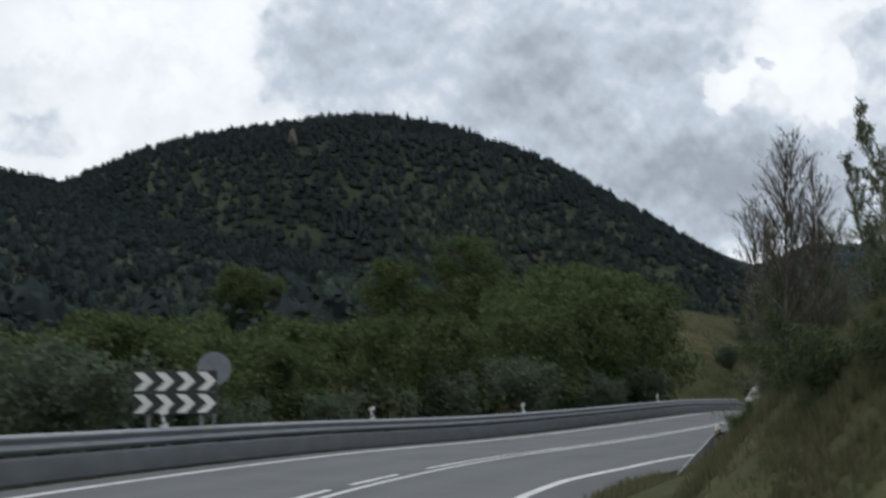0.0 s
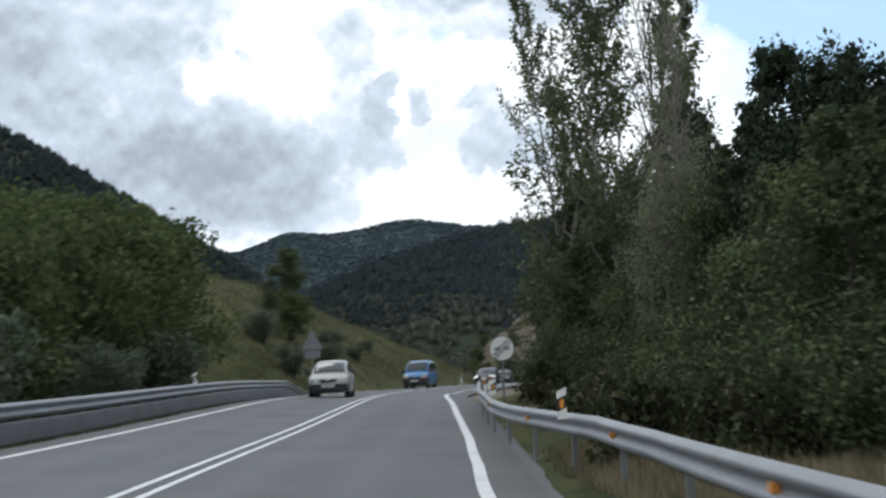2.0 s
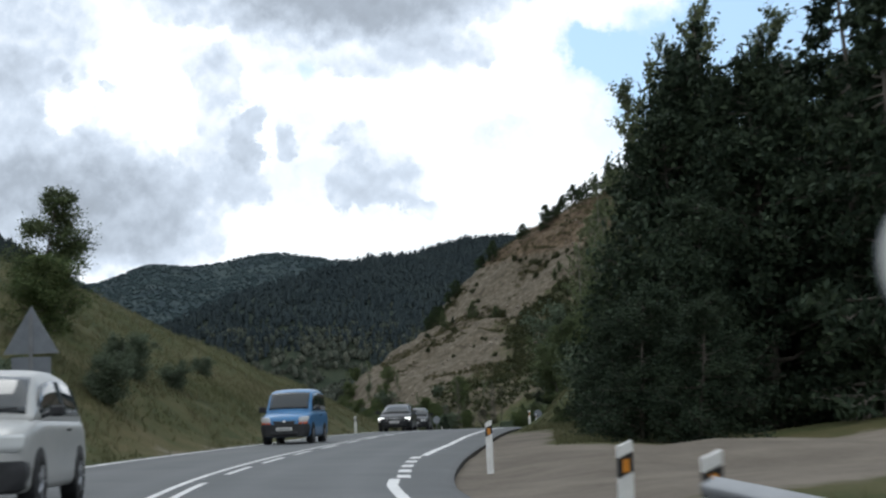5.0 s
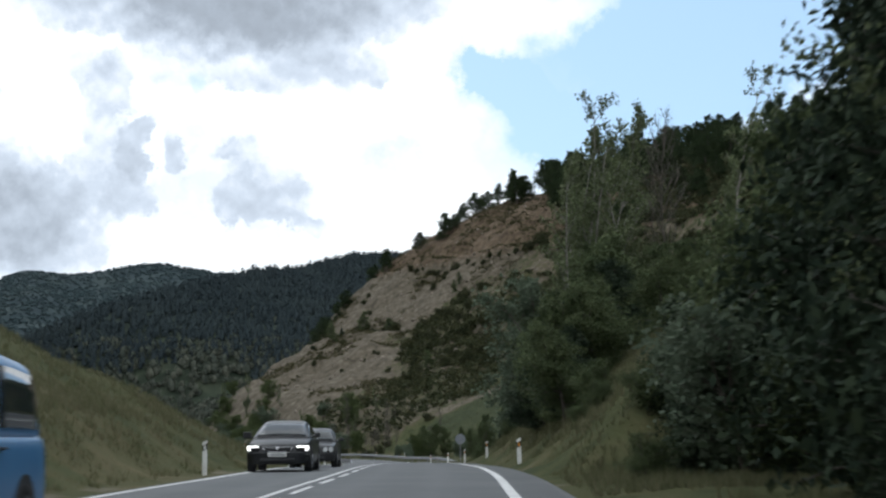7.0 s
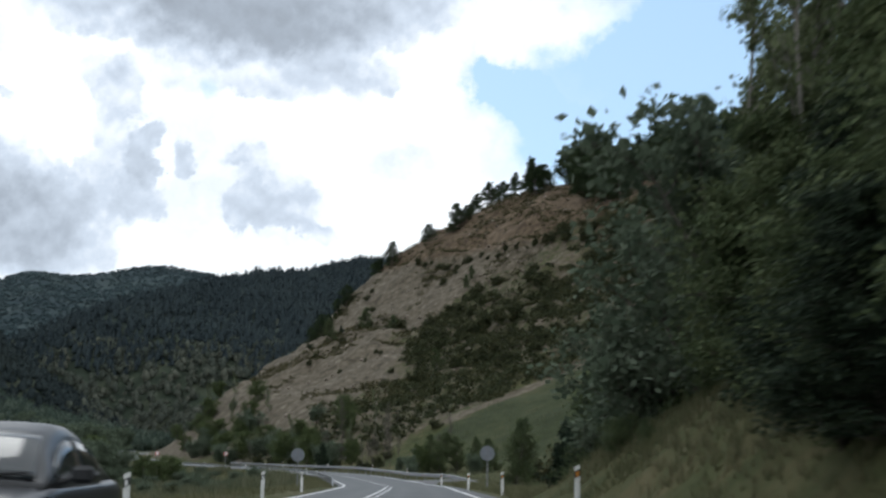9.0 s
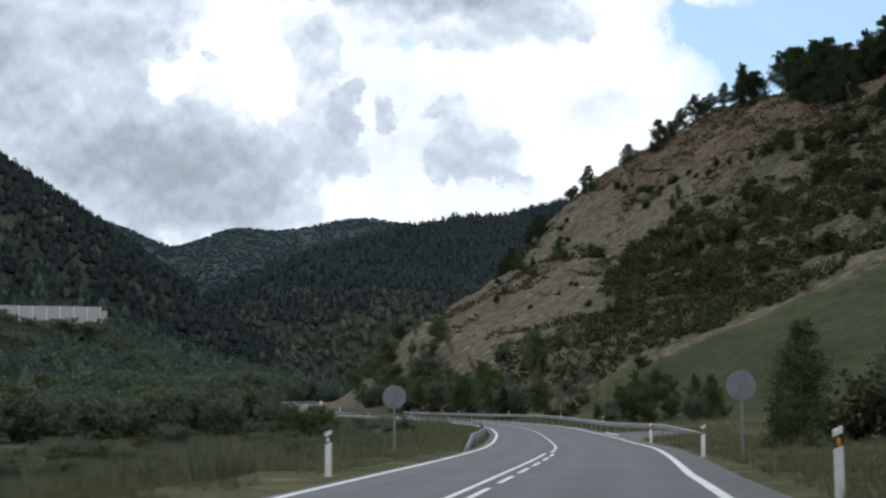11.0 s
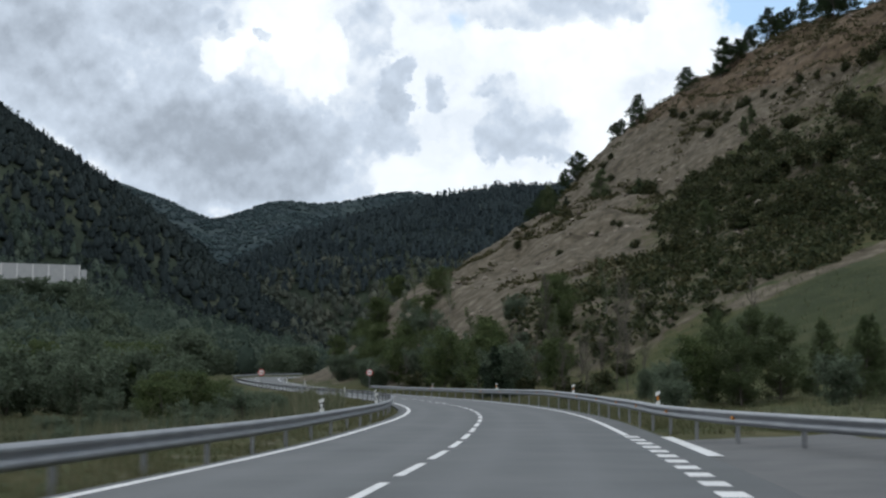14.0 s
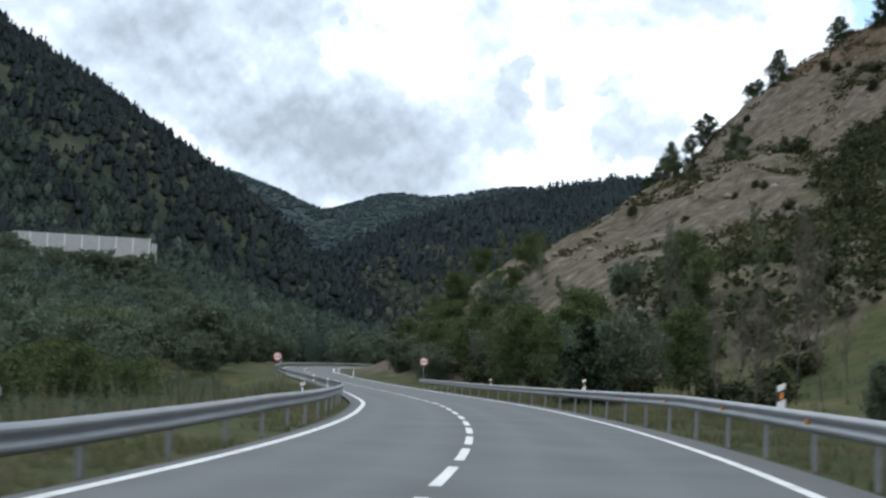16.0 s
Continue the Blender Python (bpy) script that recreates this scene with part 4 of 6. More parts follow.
def triangle_sign(x, y, z, turn, centre):
    ob = empty("warning_sign", pose(x, y, z, 0, 0, turn), "grey back of a triangular warning sign with sub-plate", "road sign", "road signs")
    sign_pole(ob, centre + 0.5)
    part("plate", prism_mesh("plate", [(-0.6, centre - 0.35), (0.6, centre - 0.35), (0.0, centre + 0.7)], -0.012, 0.012, M_SIGNBACK), ob)
    part("sub_plate", prism_mesh("sub_plate", [(-0.42, centre - 0.85), (0.42, centre - 0.85), (0.42, centre - 0.42), (-0.42, centre - 0.42)], -0.012, 0.012, M_SIGNBACK), ob)


triangle_sign(-5.6, 111.9, land_z(-5.6, 111.9), 175, 3.2 - land_z(-5.6, 111.9))


def chevron_panel(x, y, z, turn):
    ob = empty("chevron_panel", pose(x, y, z, 0, 0, turn), "pair of dark curve panels with pale chevrons on two posts", "road sign", "road signs")
    for px in (-0.55, 0.55):
        part("post", box_mesh("post", (px - 0.04, px + 0.04, 0.02, 0.08, -2.0, 0.9), M_POST_STEEL, 0.004), ob)
    for z0 in (0.0, 0.47):
        part("panel", prism_mesh("panel", [(-0.88, z0), (0.88, z0), (0.88, z0 + 0.45), (-0.88, z0 + 0.45)], -0.012, 0.012, M_SIGNBLACK), ob, "dark panel")
        for k in range(4):
            cx = -0.86 + k * 0.44
            part("chevron", prism_mesh("chevron", [(cx, z0 + 0.03), (cx + 0.2, z0 + 0.03), (cx + 0.4, z0 + 0.225), (cx + 0.2, z0 + 0.42), (cx, z0 + 0.42), (cx + 0.2, z0 + 0.225)], -0.017, -0.012, M_WHITE), ob, "pale chevron pointing along the bend")


chevron_panel(-12.75, 28.8, 0.06, 26)


# ---------------------------------------------------------------- pale panel wall on the far slope
def panel_wall():
    a, b = Vector((-83.6, 757, 34.2)), Vector((-45.2, 768.5, 34.1))
    d = (b - a)
    turn = math.degrees(math.atan2(d.y, d.x))
    ob = empty("panel_wall", pose(a.x, a.y, a.z, 0, 0, turn), "long pale panel wall with upright posts above the scrub", "barrier wall")
    n, L = 8, d.length
    for k in range(n):
        x0, x1 = L * k / n, L * (k + 1) / n
        top0, top1 = 5.5, 5.5
        part("panel", prism_mesh("panel", [(x0 + 0.15, -2), (x1 - 0.15, -2), (x1 - 0.15, top1), (x0 + 0.15, top0)], -0.12, 0.12, M_CONCRETE), ob)
        part("upright", box_mesh("upright", (x1 - 0.18, x1 + 0.18, -0.3, 0.05, -2, 5.55), M_WHITE, 0.02), ob)
    part("brace", tube_mesh("brace", (0, 0, 5.2), (-3.4, 0, -0.5), 0.1, 0.1, M_WHITE), ob, "slanting end brace")
    part("end_box", box_mesh("end_box", (L + 0.4, L + 2.2, -0.8, 0.8, -2, 4.0), M_CONCRETE, 0.05), ob)


panel_wall()


def side_road():
    """Asphalt mouth of the farm track, with its stop line."""
    xs, ys = np.linspace(0, 5.0, 8), np.linspace(0, 1, 12)
    verts = []
    for d in xs:
        for f in ys:
            lo, hi = 282.5 + 2.6 * d, 311.0 - 0.5 * d
            p = road_point(lo + (hi - lo) * f, 4.7 + d, -0.03 - 0.02 * d)
            rim = f in (0.0, 1.0) or d == xs[-1]  # the edge dips into the ground
            verts.append((p.x, p.y, max(p.z, land_z(p.x, p.y) + 0.04) - (0.45 if rim else 0.0)))
    n = len(ys)
    faces = [(i * n + j, (i + 1) * n + j, (i + 1) * n + j + 1, i * n + j + 1) for i in range(len(xs) - 1) for j in range(n - 1)]
    ob = new("side_road", mesh_from("side_road", verts, faces, M_SHOULDER, True))
    tagged(ob, "pale worn asphalt mouth of a side road", "road", kind="structure")
    line = ribbon("stop_line", 299.5, 309.8, 4.75, 5.2, -0.02, M_PAINT, ob, side=False)
    line.matrix_parent_inverse = Matrix.Identity(4)


side_road()

# ---------------------------------------------------------------- trees and bushes
RNG = np.random.default_rng(7)


def tubes_mesh(segs, sides=5):
    """segs: rows of (ax, ay, az, bx, by, bz, ra, rb). Returns verts, quads."""
    s = np.asarray(segs, float)
    a, b, ra, rb = s[:, :3], s[:, 3:6], s[:, 6], s[:, 7]
    t = b - a
    t /= np.maximum(np.linalg.norm(t, axis=1), 1e-9)[:, None]
    ref = np.where(np.abs(t[:, 2:3]) > 0.9, np.array([[1.0, 0, 0]]), np.array([[0, 0, 1.0]]))
    u = np.cross(t, ref)
    u /= np.linalg.norm(u, axis=1)[:, None]
    w = np.cross(t, u)
    ang = 2 * np.pi * np.arange(sides) / sides
    c, q = np.cos(ang)[None, :, None], np.sin(ang)[None, :, None]
    ring = u[:, None] * c + w[:, None] * q
    va = a[:, None] + ring * ra[:, None, None]
    vb = b[:, None] + ring * rb[:, None, None]
    verts = np.concatenate([va, vb], 1).reshape(-1, 3)
    base = np.arange(len(s))[:, None] * 2 * sides
    k = np.arange(sides)[None, :]
    k2 = (k + 1) % sides
    faces = np.stack([base + k, base + k2, base + sides + k2, base + sides + k], -1).reshape(-1, 4)
    return verts, faces


def leaves_mesh(centres, size, rng, long=1.6, droop=0.0):
    """One bent diamond a leaf or spray."""
    n = len(centres)
    d = rng.normal(size=(n, 3))
    d[:, 2] -= droop
    d /= np.linalg.norm(d, axis=1)[:, None]
    e = rng.normal(size=(n, 3))
    e -= d * (d * e).sum(1)[:, None]
    e /= np.linalg.norm(e, axis=1)[:, None]
    s = size * rng.uniform(0.6, 1.3, n)[:, None]
    c = np.asarray(centres)
    nrm = np.cross(d, e) * s * 0.18
    v = np.stack([c - d * s * long / 2, c + e * s / 2 + nrm, c + d * s * long / 2, c - e * s / 2 + nrm], 1).reshape(-1, 3)
    return v, np.arange(4 * n).reshape(-1, 4)


def curve_segs(p, direction, length, r0, r1, n, rng, up=0.0, wander=0.15):
    """A limb as short segments, with its points."""
    segs, pts = [], [np.array(p, float)]
    d = np.array(direction, float)
    d /= np.linalg.norm(d)
    for i in range(n):
        d = d + rng.normal(size=3) * wander + np.array([0, 0, up])
        d /= np.linalg.norm(d)
        q = pts[-1] + d * length / n
        f0, f1 = i / n, (i + 1) / n
        segs.append((*pts[-1], *q, r0 + (r1 - r0) * f0, r0 + (r1 - r0) * f1))
        pts.append(q)
    return segs, pts


def make_tree(seed, height, trunk_r, first, spread, n_limbs, rise, up, leaf_n, leaf_size, cluster, shape, sub=4, lean=0.03, bare_top=0.0, stems=1, long=1.5, droop=0.0, fan=0.3):
    """Skeleton and leaves. first: where the crown starts (share of the height); spread: crown radius; rise: slope of limbs; shape(f): radius share at crown height f."""
    rng = np.random.default_rng(seed)
    segs, tips = [], []
    for s in range(stems):
        base = np.array([rng.normal() * 0.25 * (stems > 1), rng.normal() * 0.25 * (stems > 1), -0.4])
        tilt = np.array([rng.normal() * (lean if stems == 1 else fan), rng.normal() * (lean if stems == 1 else fan), 1.0])
        h = height * (1 if s == 0 else rng.uniform(0.6, 0.95))
        tr, pts = curve_segs(base, tilt, h + 0.4, trunk_r, trunk_r * 0.12, 10, rng, 0.03, 0.05)
        segs += tr
        pts = np.array(pts)
        for k in range(n_limbs // stems):
            f = (k + rng.uniform(0, 1)) / (n_limbs // stems)
            zf = first + (1 - first) * f ** 0.9
            i = min(9, int(zf * 10))
            p = pts[i] + (pts[i + 1] - pts[i]) * (zf * 10 - i)
            a = rng.uniform(0, 2 * np.pi)
            L = spread * max(0.08, shape(f)) * rng.uniform(0.7, 1.15)
            r0 = trunk_r * 0.42 * (1 - 0.75 * zf) + 0.008
            ls, lp = curve_segs(p, (math.cos(a), math.sin(a), rise + rng.normal() * 0.15), L, r0, 0.008, 5, rng, up, 0.12)
            segs += ls
            lp = np.array(lp)
            weight = 0.0 if zf > 1 - bare_top and rng.uniform() < 0.9 else 1.0
            for q in lp[2:]:
                tips.append((*q, weight * (0.12 + L / spread), 0.22 + 0.12 * L))
            for j in range(sub):
                q = lp[rng.integers(1, 5)]
                dd = (lp[-1] - lp[0]) / max(1e-6, np.linalg.norm(lp[-1] - lp[0])) + rng.normal(size=3) * 0.65
                ss, sp = curve_segs(q, dd, L * rng.uniform(0.25, 0.5), r0 * 0.4, 0.004, 3, rng, up, 0.2)
                segs += ss
                for w in sp[1:]:
                    tips.append((*w, weight * (0.12 + L / spread), 0.2 + 0.08 * L))
    wood = tubes_mesh(segs)
    tips = np.array(tips)
    prob = tips[:, 3] + 0.01
    prob = prob / prob.sum()
    idx = rng.choice(len(tips), leaf_n, p=prob)
    c = tips[idx, :3] + rng.normal(size=(leaf_n, 3)) * (cluster * tips[idx, 4] / 0.5)[:, None]
    c = c[c[:, 2] > 0.12]
    return wood, leaves_mesh(c, leaf_size, rng, long, droop)


def round_crown(f):
    return math.sqrt(max(0.0, 1 - (2 * f - 0.85) ** 2 / 1.35))


def cone_crown(f):
    return 1.02 - f


def tall_crown(f):
    return 0.55 + 0.45 * math.sin(math.pi * min(1, 0.15 + 0.9 * f)) - 0.25 * f


KINDS = {}


def kind(key, name, wood_mat, leaf_mat, label, category, group, **kw):
    wood, leaves = make_tree(**kw)
    KINDS[key] = (mesh_from("trunk", *wood, wood_mat, True), mesh_from("crown", *leaves, leaf_mat), name, label, category, group)


for v in range(4):
    kind("broad%d" % v, "tree", M_BARK, M_LEAF, "leafy green broadleaf tree beside the stream", "tree", "trees in the valley", seed=10 + v, height=10.5, trunk_r=0.2, first=0.12, spread=4.0 + 0.3 * v, n_limbs=36, rise=0.35, up=0.07,
         leaf_n=10000, leaf_size=0.22, cluster=0.36, shape=round_crown)
for v in range(3):
    kind("dark%d" % v, "tree", M_BARK, M_LEAF_DARK, "dark green dense tree at the road's edge", "tree", "trees at the road's edge", seed=30 + v, height=13.0, trunk_r=0.22, first=0.05, spread=3.9, n_limbs=50, rise=0.25, up=0.05,
         leaf_n=19000, leaf_size=0.155, cluster=0.38, shape=tall_crown)
for v in range(2):
    kind("dusk%d" % v, "tree", M_BARK, M_NEEDLE, "very dark dense tree with branches to the ground", "tree", "trees at the road's edge", seed=40 + v, height=11.0, trunk_r=0.2, first=0.02, spread=3.6, n_limbs=70, rise=0.1, up=0.03,
         leaf_n=25000, leaf_size=0.11, cluster=0.3, shape=lambda f: 1.05 - 0.75 * f, long=2.2, droop=0.3)
for v in range(3):
    kind("poplar%d" % v, "poplar", M_BARK_PALE, M_LEAF_PALE, "tall thinly leaved poplar with pale bark", "tree", "poplars", seed=50 + v, height=18.0, trunk_r=0.13, first=0.08, spread=3.6, n_limbs=34, rise=1.1, up=0.12,
         leaf_n=8000, leaf_size=0.12, cluster=0.17, shape=tall_crown, sub=7)
for v in range(2):
    kind("aspen%d" % v, "poplar", M_BARK_PALE, M_LEAF_PALE, "open poplar clump with several upright stems", "tree", "poplars", seed=230 + v, height=15.0, trunk_r=0.1, first=0.12, spread=2.3, n_limbs=48, rise=1.3, up=0.12,
         leaf_n=6500, leaf_size=0.13, cluster=0.16, shape=lambda f: 0.95 - 0.3 * f, sub=6, stems=4, fan=0.1)
for v in range(3):
    kind("spruce%d" % v, "spruce", M_BARK, M_NEEDLE, "dark spruce with drooping branches", "tree", "spruces", seed=70 + v, height=17.0, trunk_r=0.22, first=0.04, spread=4.2, n_limbs=64, rise=-0.02, up=-0.03,
         leaf_n=14000, leaf_size=0.13, cluster=0.15, shape=cone_crown, sub=5, long=3.0, droop=0.6)
for v in range(2):
    kind("brown%d" % v, "tree", M_BARK_PALE, M_LEAF_BROWN, "half-bare tree with browned leaves and dead top", "tree", "half-bare trees", seed=90 + v, height=13.5, trunk_r=0.11, first=0.03, spread=2.9, n_limbs=60, rise=1.1, up=0.12,
         leaf_n=22000, leaf_size=0.075, cluster=0.3, shape=lambda f: 1.15 - 0.75 * f, sub=12, bare_top=0.42)
for v in range(2):
    kind("dead%d" % v, "dead_tree", M_BARK, M_LEAF_BROWN, "slender leafless tree with fine upright twigs", "tree", "half-bare trees", seed=110 + v, height=12.0, trunk_r=0.075, first=0.25, spread=2.6, n_limbs=40, rise=1.5, up=0.16,
         leaf_n=260, leaf_size=0.06, cluster=0.2, shape=tall_crown, sub=12)
for v in range(3):
    kind("shrub%d" % v, "shrub", M_BARK, M_SCRUB, "low olive-green shrub on the bare slope", "shrub", "shrubs on the slope", seed=130 + v, height=2.2, trunk_r=0.05, first=0.02, spread=1.5, n_limbs=24, rise=0.6, up=0.06,
         leaf_n=1300, leaf_size=0.19, cluster=0.3, shape=round_crown, stems=4, sub=3)
for v in range(3):
    kind("willow%d" % v, "willow", M_BARK, M_WILLOW, "bushy grey-green willow in the valley", "tree", "willows in the valley", seed=150 + v, height=6.0, trunk_r=0.1, first=0.05, spread=2.7, n_limbs=48, rise=0.75, up=0.05,
         leaf_n=6500, leaf_size=0.19, cluster=0.36, shape=round_crown, stems=4, sub=4)
for v in range(3):
    kind("pine%d" % v, "pine", M_BARK, M_PINE, "dark pine on the crest of the hill", "tree", "pines on the crest", seed=170 + v, height=13.0, trunk_r=0.2, first=0.08 + 0.07 * v, spread=5.4, n_limbs=50, rise=0.08, up=0.04,
         leaf_n=17000, leaf_size=0.15, cluster=0.24, shape=lambda f: 1.0 - 0.78 * f ** 1.3, sub=6, lean=0.05, long=2.4)
for v in range(2):
    kind("fir%d" % v, "fir", M_BARK, M_NEEDLE, "small dark conifer beside the rail", "tree", "small conifers", seed=190 + v, height=5.0, trunk_r=0.09, first=0.02, spread=2.3, n_limbs=60, rise=0.25, up=0.03,
         leaf_n=5500, leaf_size=0.16, cluster=0.22, shape=cone_crown, sub=4, long=2.2)

for v in range(2):
    kind("bush%d" % v, "bush", M_BARK, M_LEAF_DARK, "dense green bush behind the guard rail", "bush", "bushes at the road's edge", seed=210 + v, height=5.0, trunk_r=0.08, first=0.02, spread=2.3, n_limbs=44, rise=0.6, up=0.05,
         leaf_n=11000, leaf_size=0.1, cluster=0.32, shape=round_crown, stems=4, sub=4)

FIRST = {}


def plant(key, x, y, scale=1.0, wide=1.0, z=None, sink=0.15):
    turn = RNG.uniform(0, 360)
    zz = (land_z(x, y) if z is None else z) - sink
    m = pose(x, y, zz, 0, 0, turn)
    if key not in FIRST:
        wood, crown, name, label, category, group = KINDS[key]
        ob = empty(name, m, label, category, group)
        part("trunk", wood, ob)
        part("crown", crown, ob)
        FIRST[key] = ob
    else:
        ob = copy_thing(FIRST[key], m)
    ob.scale = (scale * wide, scale * wide, scale)
    return ob


# behind the left rail, down to the stream
for k in range(46):
    y = 20 + 86 * (k / 46) + RNG.uniform(-2, 2)
    d = -RNG.uniform(11, 15.5) if k % 2 else -RNG.uniform(17, 34)
    p = road_point(y, d)
    lift = float(np.interp(y, (20, 50, 65, 80, 106), (0.66, 0.72, 0.86, 1.0, 1.4)))
    plant("broad%d" % (k % 4), p.x, p.y, (lift if k % 2 else min(lift, 0.92)) * (RNG.uniform(0.6, 0.85) if k % 2 else RNG.uniform(0.75, 1.1)), RNG.uniform(0.95, 1.2))
for k in range(22):
    plant("broad%d" % (k % 4), -26 - RNG.uniform(0, 45), 40 + k * 6 + RNG.uniform(-4, 4), RNG.uniform(0.6, 0.85))
for k in range(22):
    p = road_point(12 + 4.2 * k + RNG.uniform(-1.5, 1.5), -RNG.uniform(7.8, 10.5))
    plant("willow%d" % (k % 3) if k % 3 else "shrub%d" % (k % 2), p.x, p.y, RNG.uniform(0.4, 0.65) if k % 3 else RNG.uniform(0.8, 1.3))
for x, y, s in ((-13.0, 97, 0.8), (-13.4, 106, 0.9), (-15.8, 101, 1.0), (-17.3, 111, 0.95), (-19.3, 105, 1.05)):
    plant("broad%d" % int(y % 4), x, y, s)
# on the grassy cutting
plant("dark0", -8.4, 143.5, 0.4, 1.25)
plant("broad2", -7.1, 131.0, 0.3, 1.2)
for x, y, s in ((-9.0, 124, 1.0), (-5.0, 128, 0.8), (-4.4, 137, 0.9), (-2.8, 141, 0.6), (-6.8, 117, 0.9), (-1.5, 152, 0.5)):
    plant("willow%d" % (int(y) % 3), x, y, 0.34 * s, 1.25)
# right side, first wood, close behind the rail
for key, x, y, s, w in (
        ("brown0", -0.33, 36.44, 0.45, 1.15), ("dead0", -0.49, 36.04, 0.62, 1.4), ("dead1", 0.15, 36.84, 0.59, 1.4), ("brown1", 0.55, 37.32, 0.43, 1.15), ("dark0", 4.2, 44.2, 0.3, 0.9), ("dark1", 3.1, 47.0, 0.4, 0.95),
        ("spruce0", 2.8, 58.7, 0.45, 1.0), ("dusk0", 2.9, 53.5, 0.58, 0.9), ("dusk1", 4.3, 56.0, 0.6, 0.9), ("spruce1", 4.4, 52.0, 0.45, 0.95), ("spruce2", 5.0, 48.0, 0.38, 0.9), ("dusk0", 6.6, 52.5, 0.5, 0.9), ("dark2", 4.9, 45.0, 0.24, 1.2), ("dusk0", 4.7, 77.5, 0.58, 1.05), ("dark1", 3.4, 75.0, 0.5, 0.85), ("dark0", 5.4, 80.0, 0.52, 0.95), ("poplar2", 2.2, 74.0, 0.74, 0.68), ("poplar1", 3.5, 71.5, 0.84, 0.8), ("dark2", 2.4, 71.5, 0.36, 0.9), ("dark1", 2.2, 76.0, 0.34, 0.9), ("dusk1", 5.2, 68.5, 0.72, 0.85), ("brown0", 2.8, 62.5, 0.66, 0.8), ("poplar0", 2.1, 73.5, 0.82, 1.05), ("poplar1", 4.2, 70.0, 0.78, 0.8), ("dead0", 3.0, 64.5, 1.0, 0.6),
        ("dark2", 3.4, 72.5, 0.46, 0.95), ("dark0", 3.6, 76.5, 0.46, 0.95), ("dark1", 4.0, 80.5, 0.42, 0.95), ("dark2", 3.6, 59.5, 0.42, 0.95), ("spruce2", 7.4, 62.0, 0.5, 1.0), ("spruce0", 7.2, 54.5, 0.42, 1.0), ("spruce1", 8.0, 48.5, 0.62, 0.9),
        ("dark0", 6.4, 68.0, 0.5, 1.1), ("dark1", 6.8, 73.5, 0.52, 1.1), ("dark2", 7.2, 79.5, 0.5, 1.1), ("dark0", 6.8, 85.0, 0.46, 1.1), ("poplar2", 6.8, 77.0, 0.7, 0.9), ("dark1", 9.2, 58.0, 0.56, 1.1), ("dark2", 9.7, 65.0, 0.58, 1.1),
        ("dark0", 10.4, 72.0, 0.6, 1.1), ("spruce2", 11.5, 80.0, 0.62, 1.0), ("dark1", 6.6, 44.0, 0.38, 1.1), ("dark2", 9.0, 40.5, 0.4, 1.1)):
    plant(key, x, y, s, w)
for k in range(23):
    y = 46.5 + 1.8 * k
    plant(("dark%d" % (k % 3)) if k % 2 else "bush%d" % (k // 2 % 2), road_x(y) + RNG.uniform(7.6, 9.4), y, RNG.uniform(0.2, 0.34) if k % 2 else RNG.uniform(0.4, 0.6), 1.2)
for k in range(14):
    plant(("dark%d" % (k % 3)) if k % 3 else "spruce%d" % (k % 2), 12 + RNG.uniform(0, 16), 42 + k * 3.2, RNG.uniform(0.6, 0.75))
for k in range(3, 22):
    plant("shrub%d" % (k % 3), road_x(41 + 2.1 * k) + RNG.uniform(6.2, 7.6), 41 + 2.1 * k, RNG.uniform(0.3, 0.55))
# on the earth bank
for x, y, s in ((3.2, 20, 0.8), (1.5, 25, 0.7), (4.6, 26, 1.1), (5.2, 32, 1.2), (6.5, 22, 1.3), (7.2, 28, 1.4)):
    plant("willow%d" % (int(y) % 3), x, y, 0.36 * s, 1.2)
for k in range(22):
    p = road_point(9 + 0.95 * k + RNG.uniform(-0.4, 0.4), RNG.uniform(5.6, 11))
    plant("bush%d" % (k % 2), p.x, p.y, RNG.uniform(0.08, 0.22), 1.5)
for x, y, s in ((8.5, 34, 0.35), (6.2, 36.5, 0.3), (11, 31, 0.4)):
    plant("dark%d" % (int(y) % 3), x, y, s, 1.2)
# second wood, past the track
for x, y, key, s in ((15.5, 133.6, "poplar2", 0.8), (17.0, 138.4, "poplar0", 0.88), (19.4, 138.0, "aspen1", 1.1), (17.0, 132.2, "dusk1", 1.3), (19.0, 130.5, "spruce0", 0.92), (15.8, 131, "dusk0", 1.05), (17.2, 137.5, "poplar1", 1.0), (20.0, 133, "dusk0", 1.3), (18.6, 142, "dusk1", 1.2), (21.5, 140, "poplar2", 1.0), (17.5, 126.5, "dusk1", 1.2), (14.2, 124.5, "dusk0", 0.72),
                     (21.0, 127, "spruce1", 1.05), (24.5, 137, "dark2", 1.15), (24, 130, "spruce2", 1.1), (22.5, 146.5, "dark0", 0.95), (20.2, 149.5, "dark1", 0.7), (26.5, 146, "dark1", 1.1), (19.0, 121.5, "spruce2", 0.95), (23.5, 121, "dark1", 1.1), (28, 125, "dark0", 1.2), (16.6, 134.5, "dusk1", 0.95),
                     (27, 152, "dark2", 0.6), (25, 157, "dark0", 0.45)):
    plant(key, x, y, s)
for k in range(26):
    y = 119 + 1.35 * k
    p = road_point(y, RNG.uniform(8.8, 11.5))
    plant("dusk%d" % (k // 2 % 2) if k < 15 else "bush%d" % (k % 2), p.x, p.y, RNG.uniform(0.3, 0.5) if k % 2 else RNG.uniform(0.28, 0.44), 1.25)
